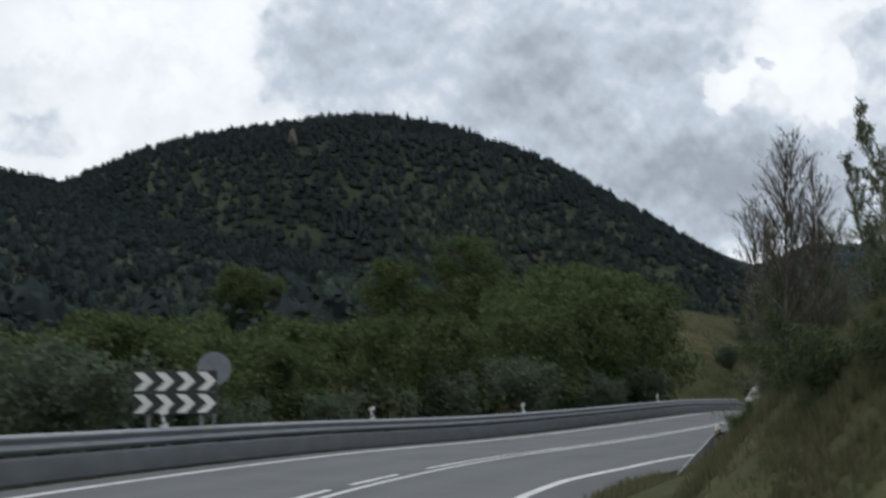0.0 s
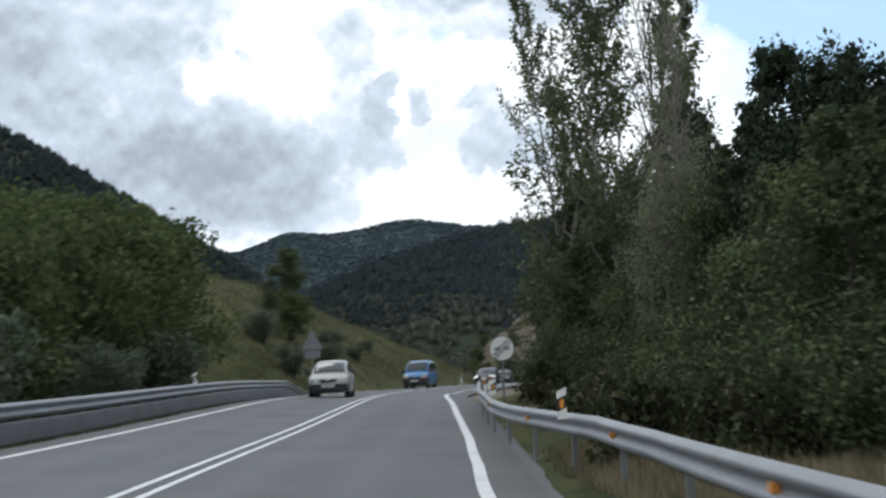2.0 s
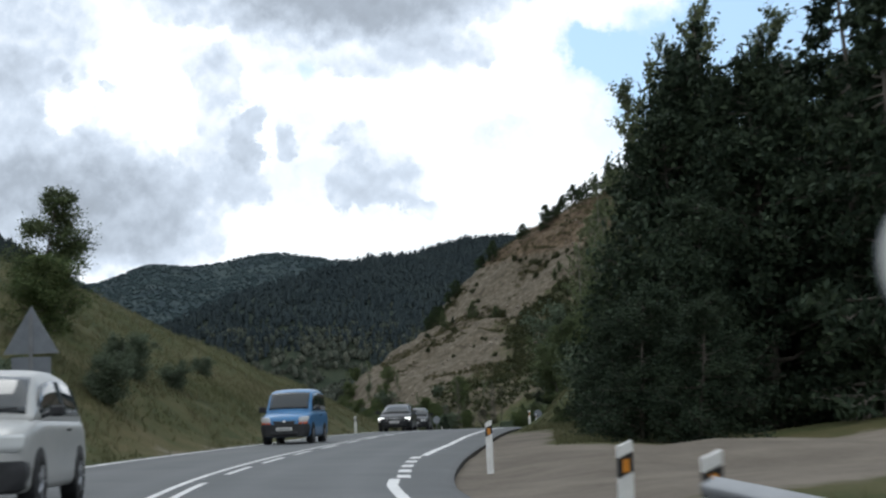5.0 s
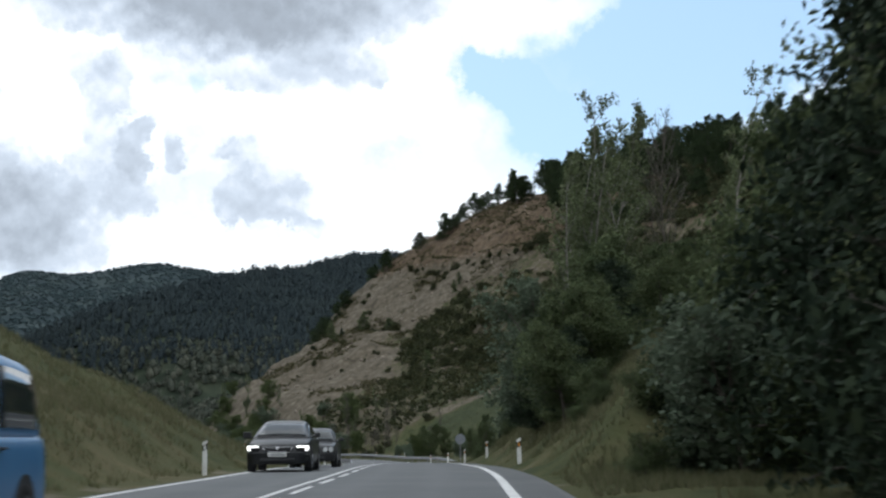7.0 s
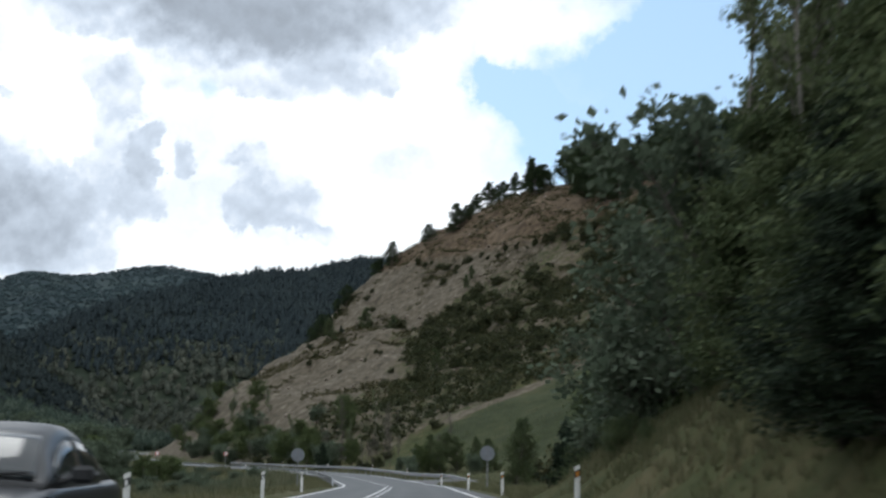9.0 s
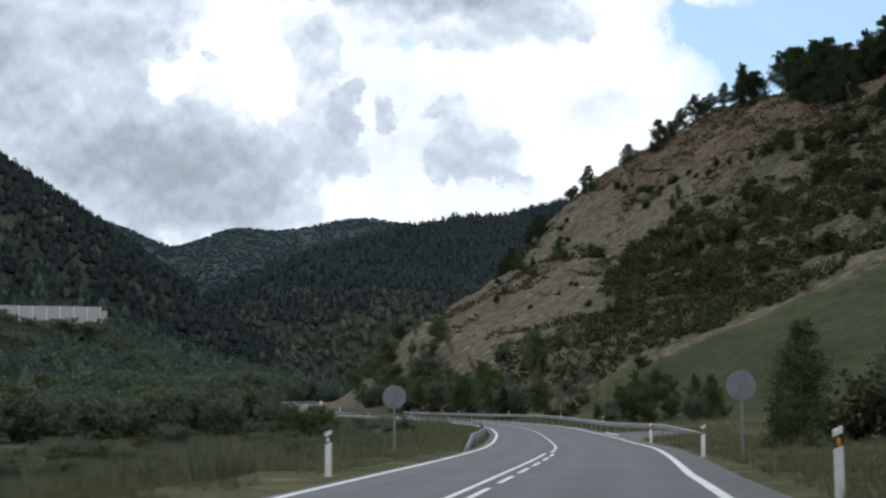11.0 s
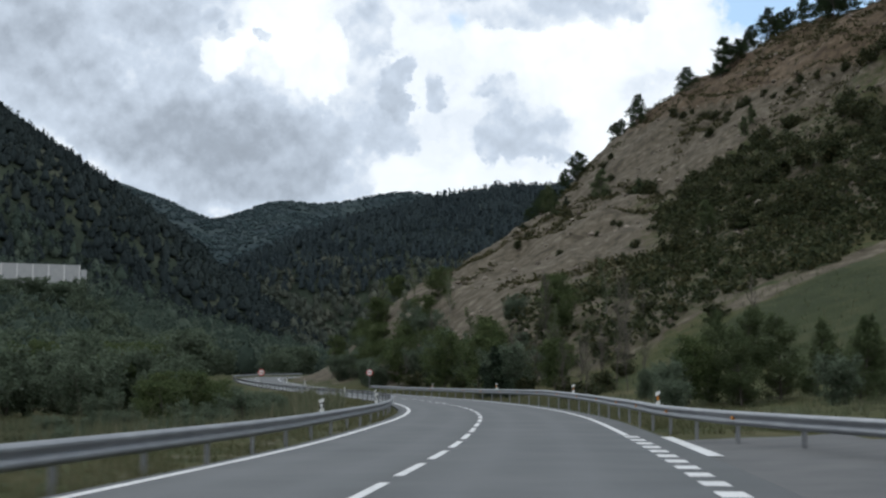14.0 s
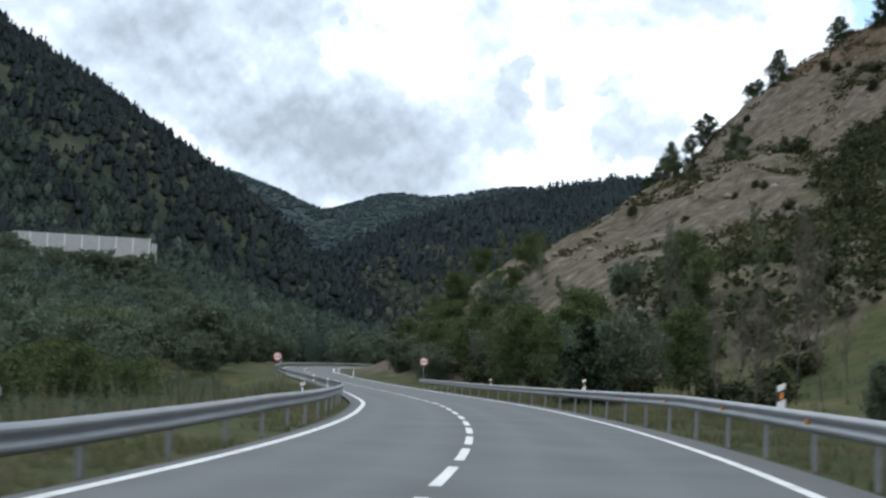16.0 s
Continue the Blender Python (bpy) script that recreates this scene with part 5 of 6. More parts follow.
for y, d, s in ((173, 8.5, 0.7), (178.5, 9.4, 0.85), (185, 8.2, 0.75), (189, 9.2, 0.9), (195, 9.4, 0.85), (166, 10.5, 0.5), (200, 8.6, 0.7), (205, 9.5, 0.8)):
    p = road_point(y, d)
    plant("willow%d" % (int(y) % 3) if y > 188 else "dark%d" % (int(y) % 3), p.x, p.y, s * (1 if y > 188 else 0.48), 1.25)
for y, d, s in ((182, 11.5, 0.42), (187, 12.0, 0.5), (192, 12.5, 0.5), (198, 12.5, 0.45)):
    p = road_point(y, d)
    plant("dark%d" % (int(y) % 3), p.x, p.y, s, 1.3)
for y, d, s in ((147, 9.0, 0.55), (150.5, 9.8, 0.6), (154, 10.8, 0.5)):
    p = road_point(y, d)
    plant("willow%d" % (int(y) % 3), p.x, p.y, s, 1.3)
for x, y, s, key in ((22.4, 169.0, 0.29, "dark0"), (25.0, 173.0, 0.36, "dusk0"), (24.6, 165.5, 0.24, "dark1"), (24.2, 177.5, 0.38, "dusk1"), (27.5, 178.5, 0.44, "dark2"), (28.0, 170.5, 0.34, "dark0"), (22.8, 174.0, 0.27, "dark1"), (25.8, 183.0, 0.38, "dark1")):
    plant(key, x, y, s, 1.35)
for y, d, s in ((148.5, 8.6, 0.3), (151.5, 9.4, 0.34), (155.5, 9.6, 0.3)):
    p = road_point(y, d)
    plant("dusk%d" % (int(y) % 2), p.x, p.y, s, 1.4)
for k, y in enumerate((166.0, 168.5, 171.0, 173.5, 176.0, 179.0)):
    p = road_point(y, 7.0 + 0.3 * (k % 3))
    plant("dusk%d" % (k % 2) if k % 2 else "dark%d" % (k % 3), p.x, p.y, 0.26 + 0.03 * (k % 3), 1.45)
for k in range(22):
    p = road_point(146 + 2.6 * k + RNG.uniform(-1, 1), RNG.uniform(6.8, 12.5))
    plant("bush%d" % (k % 2), p.x, p.y, RNG.uniform(0.12, 0.3), 1.3)
# third wood, with thin poplars
for x, y, key, s in ((27.0, 184.5, "aspen0", 0.94), (32.6, 179.5, "aspen1", 0.9), (30.6, 186.5, "poplar2", 0.72), (30.2, 181, "dead0", 1.0), (29.5, 188, "dark0", 0.44), (31.5, 192, "poplar2", 0.95), (29.0, 191.5, "poplar1", 0.78), (27.2, 181, "dark1", 0.42), (32, 186, "dark2", 0.48), (34.5, 190, "dark0", 0.5),
                     (30.0, 196, "dark1", 0.62), (33.5, 198, "dark2", 0.7), (35, 176, "dark1", 0.42), (31, 172, "dark2", 0.32), (37, 184, "dark0", 0.5), (36.5, 202, "dark1", 0.6), (38.5, 207, "willow0", 0.95), (35.8, 209, "willow1", 0.9), (39, 213, "dark2", 0.45), (43, 204, "dark0", 0.8), (45, 196, "poplar1", 0.8), (40, 195, "dark2", 0.9), (47, 212, "dark1", 0.7)):
    plant(key, x, y, s)
# dense edge of the third wood, down to the pasture
for x, y, key, s, w in ((32.6, 211.5, "dark1", 0.46, 1.2), (34.8, 216.0, "dusk0", 0.6, 1.15), (37.8, 221.5, "willow1", 0.8, 1.15), (38.4, 219.5, "dark2", 0.6, 1.2), (39.6, 226.5, "dark0", 0.5, 1.25), (36.2, 226.5, "fir0", 0.75, 0.8), (42.5, 223.0, "dusk1", 0.75, 1.2),
                        (38.6, 231.0, "bush0", 0.4, 1.3), (44.5, 230.5, "dark1", 0.55, 1.2), (33.4, 207.0, "dark0", 0.5, 1.2), (48.5, 228.0, "dark2", 0.7, 1.2), (33.6, 216.5, "bush1", 0.45, 1.3)):
    plant(key, x, y, s, w)
# bushes before the farm track
for x, y, key, s in ((40.9, 250.5, "dark1", 0.34), (46.5, 252, "willow0", 0.6), (46, 256, "shrub1", 1.2), (50, 262, "willow1", 0.6), (49, 273, "shrub2", 1.1), (55, 268, "willow0", 0.7), (58, 276, "shrub0", 1.3)):
    plant(key, x, y, s)
# behind the right rail
for x, y, key, s in ((60.2, 355, "dark1", 0.4), (62.4, 357.5, "dark0", 0.44), (64.6, 356, "dark2", 0.38), (58.6, 353.5, "broad1", 0.36), (61.4, 352.8, "dark2", 0.33), (66, 347, "dark1", 0.36), (68, 349, "dark0", 0.34), (64.4, 345, "willow2", 0.45), (68, 360, "dark2", 0.36), (54.8, 341, "willow1", 0.32), (57, 350, "willow2", 0.42),
                     (51.8, 391.5, "fir0", 0.85), (54.5, 372, "dead1", 0.4), (56, 381, "shrub0", 0.8), (53.6, 400, "willow1", 0.75), (57.5, 396, "broad1", 0.42), (52.5, 412, "broad2", 0.5), (58.5, 408, "poplar0", 0.42), (55, 421, "broad0", 0.6),
                     (50.5, 428, "broad3", 0.55), (61, 424, "dead0", 0.8), (62, 392, "dead1", 0.75), (60, 372, "willow2", 0.35), (65, 402, "dead0", 0.7), (52, 440, "willow0", 0.95), (66, 385, "willow1", 0.4), (69, 376, "dead1", 0.6)):
    plant(key, x, y, s)
# left valley bottom
THICKET = []
for k in range(190):
    y = RNG.uniform(280, 560)
    d = -RNG.uniform(12, 22) if k % 3 == 0 else -RNG.uniform(22, 85)
    p = road_point(y, d)
    if y < 392 and (d > -48 or k % 3):
        continue  # open pasture between the road and the stream
    if d > -24 and y < 480:
        plant("willow%d" % (k % 3), p.x, p.y, RNG.uniform(0.25, 0.45), 1.3)  # low growth below the road
    elif k % 4:
        THICKET.append((p.x, p.y, RNG.uniform(0.7, 1.25)))
    else:
        plant(("willow%d" % (k % 3)) if k % 8 else "broad%d" % (k % 3), p.x, p.y, RNG.uniform(0.8, 1.25) if k % 8 else RNG.uniform(0.55, 0.8), 1.15)
for k in range(24):
    plant(("broad%d" % (k % 4)) if k % 2 else "willow%d" % (k % 3), 20 - 1.7 * k + RNG.uniform(-2, 2), 408 + RNG.uniform(0, 55), RNG.uniform(0.5, 0.75) if k % 2 else RNG.uniform(0.9, 1.25), 1.15)
for x, y, s in ((27.5, 391, 0.4), (26.0, 386, 0.36), (29.0, 399, 0.33), (24.5, 397, 0.42)):
    plant("broad%d" % (int(y) % 4), x, y, s, 1.3)
for k in range(150):
    y = RNG.uniform(236, 395)
    p = road_point(y, -RNG.uniform(9, 50))
    plant("shrub%d" % (k % 3) if k % 3 == 0 else "willow%d" % (k % 3), p.x, p.y, RNG.uniform(0.3, 0.7) if k % 3 == 0 else RNG.uniform(0.1, 0.28), 1.5)
for x, y, s in ((13.5, 432, 1.3), (16.5, 436, 1.2), (8.5, 440, 1.15), (-14, 436, 1.3), (-9, 430, 1.1), (10.5, 366, 0.45), (12.2, 361, 0.5), (19.5, 396, 0.5), (3.0, 428, 1.05)):
    plant("willow%d" % (int(y) % 3), x, y, s, 1.1)
for k in range(26):
    y = 372 + 2.0 * k + RNG.uniform(-3, 3)
    plant("dead%d" % (k % 2) if k % 2 else "shrub%d" % (k % 3), road_x(y) + RNG.uniform(11, 30), y, RNG.uniform(0.3, 0.5) if k % 2 else RNG.uniform(0.35, 0.75), 1.3)
for k in range(12):
    p = road_point(338 + 6.0 * k, -RNG.uniform(9.5, 16.5))
    plant("willow%d" % (k % 3), p.x, p.y, RNG.uniform(0.22, 0.4), 1.3)
for k in range(16):
    p = road_point(200 + 4.5 * k, -RNG.uniform(15, 30))
    plant("shrub%d" % (k % 3), p.x, p.y, RNG.uniform(0.35, 0.7))
# shrubs along the bench of the cut face
for k in range(18):
    f = k / 17
    plant("shrub%d" % (k % 3), 112 + 25 * f + RNG.uniform(-0.6, 0.6), 586 - 62 * f + RNG.uniform(-1.5, 1.5), RNG.uniform(0.4, 1.0))
for k in range(14):
    f = k / 13
    plant("shrub%d" % (k % 3), 89 + 10 * f, 560 - 40 * f + RNG.uniform(-2, 2), RNG.uniform(0.5, 1.3))
# bushes and thin trees below the cut slope
for k in range(38):
    p = road_point(402 + 2.9 * k + RNG.uniform(-1.5, 1.5), RNG.uniform(8.5, 20))
    key, lo, hi = (("willow%d" % (k % 3), 0.3, 0.5), ("dead%d" % (k % 2), 0.3, 0.45), ("dead%d" % (k % 2), 0.25, 0.4), ("shrub%d" % (k % 3), 0.6, 1.1))[k % 4] if k < 16 else (("willow%d" % (k % 3), 0.45, 0.75), ("broad%d" % (k % 4), 0.34, 0.56), ("dead%d" % (k % 2), 0.35, 0.5), ("willow%d" % (k % 3), 0.6, 0.9))[k % 4]
    plant(key, p.x, p.y, RNG.uniform(lo, hi), 1.25)
# trees at the foot of the spur
for k in range(26):
    y = 425 + 5.2 * k + RNG.uniform(-2, 2)
    p = road_point(y, RNG.uniform(11, 28))
    plant(("poplar%d" % (k % 3)) if k % 4 == 0 else ("broad%d" % (k % 4) if k % 2 else "willow%d" % (k % 3)), p.x, p.y, RNG.uniform(0.28, 0.4) if k % 4 == 0 else RNG.uniform(0.36, 0.55), 1.15)
# pines along the crest of the spur
for x, y, s, v in ((84.4, 604, 0.5, 0), (86.6, 606, 0.62, 1), (89.5, 607, 0.4, 2), (93.2, 611, 0.55, 0), (95.4, 613, 0.62, 2)):
    plant("pine%d" % v, x, y, s, RNG.uniform(0.8, 1.1))
for x, y, s, v in ((108.5, 627, 0.42, 0), (112.5, 623, 0.66, 1), (110, 630, 0.36, 2), (121.5, 611, 0.5, 1), (128.5, 606, 0.5, 0), (130.5, 608, 0.6, 2), (133, 607, 0.4, 1), (136.5, 616, 0.5, 0), (139.5, 616, 0.52, 2), (142, 611, 0.6, 1),
                   (145, 614, 0.5, 0), (148.5, 616, 0.6, 2), (151, 612, 0.62, 1), (154, 609, 0.72, 0), (157, 606, 0.6, 2)):
    plant("pine%d" % v, x, y, s, RNG.uniform(0.8, 1.2))
for k in range(95):
    x = 150 + RNG.uniform(0, 85)
    y = 533 - 0.5 * (x - 150) + RNG.uniform(0, 80)
    plant("pine%d" % (k % 3), x, y, RNG.uniform(0.55, 1.0), RNG.uniform(0.85, 1.3))
for k in range(46):
    x = 152 + RNG.uniform(0, 75)
    plant("pine%d" % (k % 3), x, 530 - 0.5 * (x - 150) - RNG.uniform(0, 46), RNG.uniform(0.3, 0.6), RNG.uniform(0.9, 1.3))
# shrubs and small trees on the cut face
n = 0
while n < 190:
    x, y = RNG.uniform(70, 165), RNG.uniform(430, 600)
    u = quarry_u(x, y)
    if 62 < u < 185 and x > road_x(y) + 20 and (scrub_edge(x, y) < 0 or RNG.uniform() < 0.2):
        plant("shrub%d" % (n % 3), x, y, RNG.uniform(0.4, 0.9) if scrub_edge(x, y) > 0 else RNG.uniform(0.7, 1.7))
        n += 1
for x, y, s in ((95.5, 540, 0.62), (97, 546, 0.45), (90, 552, 0.5), (84, 556, 0.55), (80, 548, 0.5), (115.5, 540.5, 0.3), (118, 545, 0.28), (87, 458.5, 0.4), (76, 560, 0.6)):
    plant("fir%d" % (int(x) % 2) if s > 0.5 else "dark%d" % (int(x) % 3), x, y, s)
# green undergrowth between the half-bare trees
plant("dark1", -0.01, 38.28, 0.24, 1.0)
plant("dead1", 0.55, 37.6, 0.56, 1.2)
plant("dead0", -0.89, 36.84, 0.53, 1.4)
plant("brown0", 0.95, 37.48, 0.34, 1.2)
plant("dead0", -0.09, 36.36, 0.66, 1.2)
plant("brown1", -0.65, 37.16, 0.4, 1.1)
plant("dark0", -0.41, 39.08, 0.26, 0.8)
plant("brown0", 0.79, 38.76, 0.44, 1.1)

# ---------------------------------------------------------------- woods too many to count


def lumps(points, radius, height, rng, cone):
    """Ragged low crowns: rings of a few points round an axis, joined."""
    n = len(points)
    sides, rings = 7, 4
    prof_r = np.array([0.55, 1.0, 0.62, 0.0]) if not cone else np.array([0.75, 1.0, 0.5, 0.0])
    prof_z = np.array([0.12, 0.42, 0.8, 1.0]) if not cone else np.array([0.1, 0.2, 0.6, 1.0])
    ang = 2 * np.pi * np.arange(sides) / sides
    rr = prof_r[None, :, None] * radius[:, None, None] * rng.uniform(0.62, 1.3, (n, rings, sides))
    aa = ang[None, None, :] + rng.uniform(0, 6.3, (n, 1, 1)) + rng.normal(0, 0.2, (n, rings, sides))
    zz = prof_z[None, :, None] * height[:, None, None] * (1 + rng.normal(0, 0.08, (n, rings, sides)))
    v = np.stack([points[:, None, None, 0] + rr * np.cos(aa), points[:, None, None, 1] + rr * np.sin(aa), points[:, None, None, 2] + zz], -1).reshape(-1, 3)
    base = (np.arange(n) * rings * sides)[:, None, None]
    k = np.arange(sides)[None, None, :]
    r = np.arange(rings - 1)[None, :, None] * sides
    k2 = (k + 1) % sides
    f = np.stack([base + r + k, base + r + k2, base + r + sides + k2, base + r + sides + k], -1).reshape(-1, 4)
    return v, f


def scatter(n, x0, x1, y0, y1, keep, rng):
    pts = []
    while len(pts) < n:
        x, y = rng.uniform(x0, x1, n), rng.uniform(y0, y1, n)
        ok = keep(x, y)
        pts.extend(zip(x[ok], y[ok]))
    pts = np.array(pts[:n])
    return np.column_stack([pts, land(pts[:, 0], pts[:, 1])])


def road_d(x, y):
    yc = np.clip(y, -85, 638)
    return (x - road_x(yc)) / np.hypot(1, np.interp(yc, RY, RDX))


def woods(name, label, n, area, keep, r, h, cone, seed, mat=None, sprays=26, spray=1.0, core=0.62):
    """Dark cores wrapped in many leafy sprays."""
    rng = np.random.default_rng(seed)
    p = scatter(n, *area, keep, rng)
    s = rng.uniform(0.5, 1.35, n)
    tall = h * s * rng.uniform(0.8, 1.2, n)
    v, f = lumps(p, r * s * core, tall * 0.9, rng, cone)
    c = np.repeat(p, sprays, 0)
    rr, hh = np.repeat(r * s, sprays), np.repeat(tall, sprays)
    a, t = rng.uniform(0, 6.283, n * sprays), rng.uniform(0.12, 1.0, n * sprays)
    k = (1.05 - t) if cone else np.sqrt(np.clip(1 - (t * 1.55 - 0.62) ** 2, 0.02, 1))
    k = k * rng.uniform(0.75, 1.15, n * sprays)
    c = c + np.stack([rr * k * np.cos(a), rr * k * np.sin(a), hh * t], 1)
    lv, lf = leaves_mesh(c, spray, rng, 1.5)
    me = mesh_from(name, np.vstack([v, lv]), np.vstack([f, lf + len(v)]), mat or M_WOODS)
    tagged(new(name, me), label, "woods", kind="stuff")


def thickets():
    """Bushy willows of the valley floor, joined: a few shapes, turned and scaled."""
    rng = np.random.default_rng(61)
    spots = list(THICKET)
    while len(spots) < 285:
        x, y = rng.uniform(-110, 30), rng.uniform(470, 730)
        if -130 < x - road_x(min(y, 630)) < -13:
            spots.append((x, y, rng.uniform(0.7, 1.4)))
    for k in range(16):
        x = -92 + 3.3 * k + rng.uniform(-1, 1)
        y = 742 + 0.3 * (x + 83) + rng.uniform(-3, 1)
        spots.append((x, y, max(0.3, (34.0 + rng.uniform(-0.6, 0.8) - land_z(x, y)) / 6.6)))
    shapes = [make_tree(seed=160 + v, height=6.0, trunk_r=0.1, first=0.05, spread=2.9, n_limbs=32, rise=0.75, up=0.05, leaf_n=3000, leaf_size=0.3, cluster=0.36, shape=round_crown, stems=4, sub=2)[1] for v in range(4)]
    vs, fs, n = [], [], 0
    for k, (x, y, s) in enumerate(spots):
        v, f = shapes[k % 4]
        a = rng.uniform(0, 6.283)
        c, q = math.cos(a) * s * 1.1, math.sin(a) * s * 1.1
        vs.append(np.stack([x + v[:, 0] * c - v[:, 1] * q, y + v[:, 0] * q + v[:, 1] * c, land_z(x, y) - 0.15 + v[:, 2] * s], 1))
        fs.append(f + n)
        n += len(v)
    tagged(new("thickets", mesh_from("thickets", np.vstack(vs), np.vstack(fs), M_WILLOW)), "grey-green willow thickets along the valley floor", "thicket", kind="stuff")


thickets()


def on_quarry(x, y):
    return (road_d(x, y) > 6) & (quarry_u(x, y) > 22) & (y < 640)


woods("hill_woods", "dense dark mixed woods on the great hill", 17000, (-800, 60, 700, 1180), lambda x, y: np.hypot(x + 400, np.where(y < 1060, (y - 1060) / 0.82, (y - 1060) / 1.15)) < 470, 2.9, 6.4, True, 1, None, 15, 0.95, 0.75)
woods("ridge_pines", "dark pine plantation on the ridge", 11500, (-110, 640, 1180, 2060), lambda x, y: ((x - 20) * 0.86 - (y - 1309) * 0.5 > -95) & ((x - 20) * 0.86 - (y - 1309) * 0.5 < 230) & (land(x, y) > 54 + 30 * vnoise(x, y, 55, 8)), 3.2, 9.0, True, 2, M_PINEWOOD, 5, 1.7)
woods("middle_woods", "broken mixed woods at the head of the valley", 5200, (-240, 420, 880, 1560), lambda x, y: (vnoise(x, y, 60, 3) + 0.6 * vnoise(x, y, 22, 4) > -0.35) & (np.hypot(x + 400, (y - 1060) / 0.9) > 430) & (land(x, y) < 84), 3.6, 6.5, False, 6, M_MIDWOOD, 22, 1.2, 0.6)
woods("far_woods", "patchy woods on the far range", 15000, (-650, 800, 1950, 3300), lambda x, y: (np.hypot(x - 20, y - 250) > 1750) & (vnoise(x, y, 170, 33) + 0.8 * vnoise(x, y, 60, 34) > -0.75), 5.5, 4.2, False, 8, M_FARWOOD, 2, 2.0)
woods("valley_woods", "broken woods and thickets along the valley floor", 3400, (-260, 60, 480, 900), lambda x, y: ((np.abs(road_d(x, y)) > 30) | (y > 645)) & ~((y > 690) & (y < 780) & (x > -100) & (x < -30)) & ~on_quarry(x, y) & (vnoise(x, y, 45, 3) > -0.45), 3.4, 6.5, False, 3, M_VALLEY, 95, 0.58, 0.55)
woods("slope_woods", "scrubby woods on the slope beyond the stream", 5200, (-620, -45, 20, 900), lambda x, y: ((x < road_x(np.clip(y, -85, 638)) - 48) & (y < 480)) | ((x < -255) & (np.hypot(x + 400, (y - 1060) / 0.82) > 462)), 3.8, 7.0, False, 4)


def scrub():
    """Low brush on the slope: many small leafy clumps, joined."""
    rng = np.random.default_rng(21)
    p = scatter(4300, 52, 200, 380, 575, lambda x, y: (road_d(x, y) > 14) & (quarry_u(x, y) > 51 + 5 * vnoise(x, y, 9, 38)) & (quarry_u(x, y) < 190) & (y - 0.3 * (road_d(x, y) - 30) > 406) & (scrub_edge(x, y) < 9 * vnoise(x, y, 20, 8)) & (vnoise(x, y, 11, 5) + 0.5 * vnoise(x, y, 4, 6) > -0.4), rng)
    q = scatter(5200, 140, 245, 400, 580, lambda x, y: (quarry_u(x, y) > 150) & (quarry_u(x, y) < 235) & (scrub_edge(x, y) < 6 * vnoise(x, y, 20, 8)), rng)
    w = scatter(220, 55, 110, 402, 470, lambda x, y: (road_d(x, y) > 14) & (quarry_u(x, y) > 32) & (quarry_u(x, y) < 54) & (y - 0.3 * (road_d(x, y) - 30) > 408), rng)
    p = np.vstack([p, w, q])
    size = np.r_[rng.uniform(0.35, 1.0, len(p) - len(q)) ** 1.6 * 2.1 + 0.25, rng.uniform(0.8, 2.2, len(q))]
    count = 34
    c = np.repeat(p, count, 0)
    off = rng.normal(size=(len(c), 3))
    off *= (0.72 * np.repeat(size, count) * rng.uniform(0.6, 1.0, len(c)) / np.linalg.norm(off, axis=1))[:, None]
    off[:, 2] = np.abs(off[:, 2]) * 1.15 + 0.1
    v, f = leaves_mesh(c + off, 0.36, rng, 1.5)
    tagged(new("scrub", mesh_from("scrub", v, f, M_SCRUB)), "low dark scrub and heath on the stony slope", "scrub", kind="stuff")


scrub()


def face_tufts():
    """Dry grass and low heath that has taken hold on the bare face, joined."""
    rng = np.random.default_rng(23)
    p = scatter(4200, 60, 190, 440, 640, lambda x, y: (quarry_u(x, y) > 48) & (quarry_u(x, y) < 190) & (scrub_edge(x, y) > -4) & (vnoise(x, y, 13, 15) + 0.6 * vnoise(x, y, 5, 16) > 0.15), rng)
    c = np.repeat(p, 12, 0)
    off = rng.normal(size=(len(c), 3)) * np.repeat(rng.uniform(0.25, 0.75, len(p)), 12)[:, None]
    off[:, 2] = np.abs(off[:, 2]) * 0.5 + 0.05
    v, f = leaves_mesh(c + off, 0.34, rng, 1.4)
    tagged(new("face_tufts", mesh_from("face_tufts", v, f, M_TUFT)), "dry grass tufts and low heath on the bare face", "grass", kind="stuff")


face_tufts()


def rock_outcrop(x, y, w, h, seed):
    """A cracked, weathered knob of rock."""
    rng = np.random.default_rng(seed)
    bm = bmesh.new()
    bmesh.ops.create_icosphere(bm, subdivisions=4, radius=1.0)
    for v in bm.verts:
        c = v.co
        k = 1 + 0.28 * float(fbm(c.x * 10 + seed, c.y * 10 + c.z * 13, 9, 4, seed)) + 0.1 * rng.uniform(-0.5, 0.5)
        k = round(k * 9) / 9 * 0.5 + k * 0.5
        v.co = Vector((c.x * w * k, c.y * w * 1.5 * k, max(c.z, -0.6) * h * k))
    ob = new("rock_outcrop", bm_mesh("rock_outcrop", bm, M_ROCK))
    ob.matrix_world = pose(x, y, land_z(x, y) + 0.1, 0, 0, 20 * seed)
    tagged(ob, "pale brown cracked rock outcrop beside the bend", "rock", "rock outcrops")
    return ob


rock_outcrop(45.8, 468, 1.8, 2.6, 1)
rock_outcrop(47.5, 474, 2.4, 3.2, 2)
rock_outcrop(45.5, 481, 2.0, 2.6, 3)
rock_outcrop(-355, 912, 2.0, 10.5, 5)


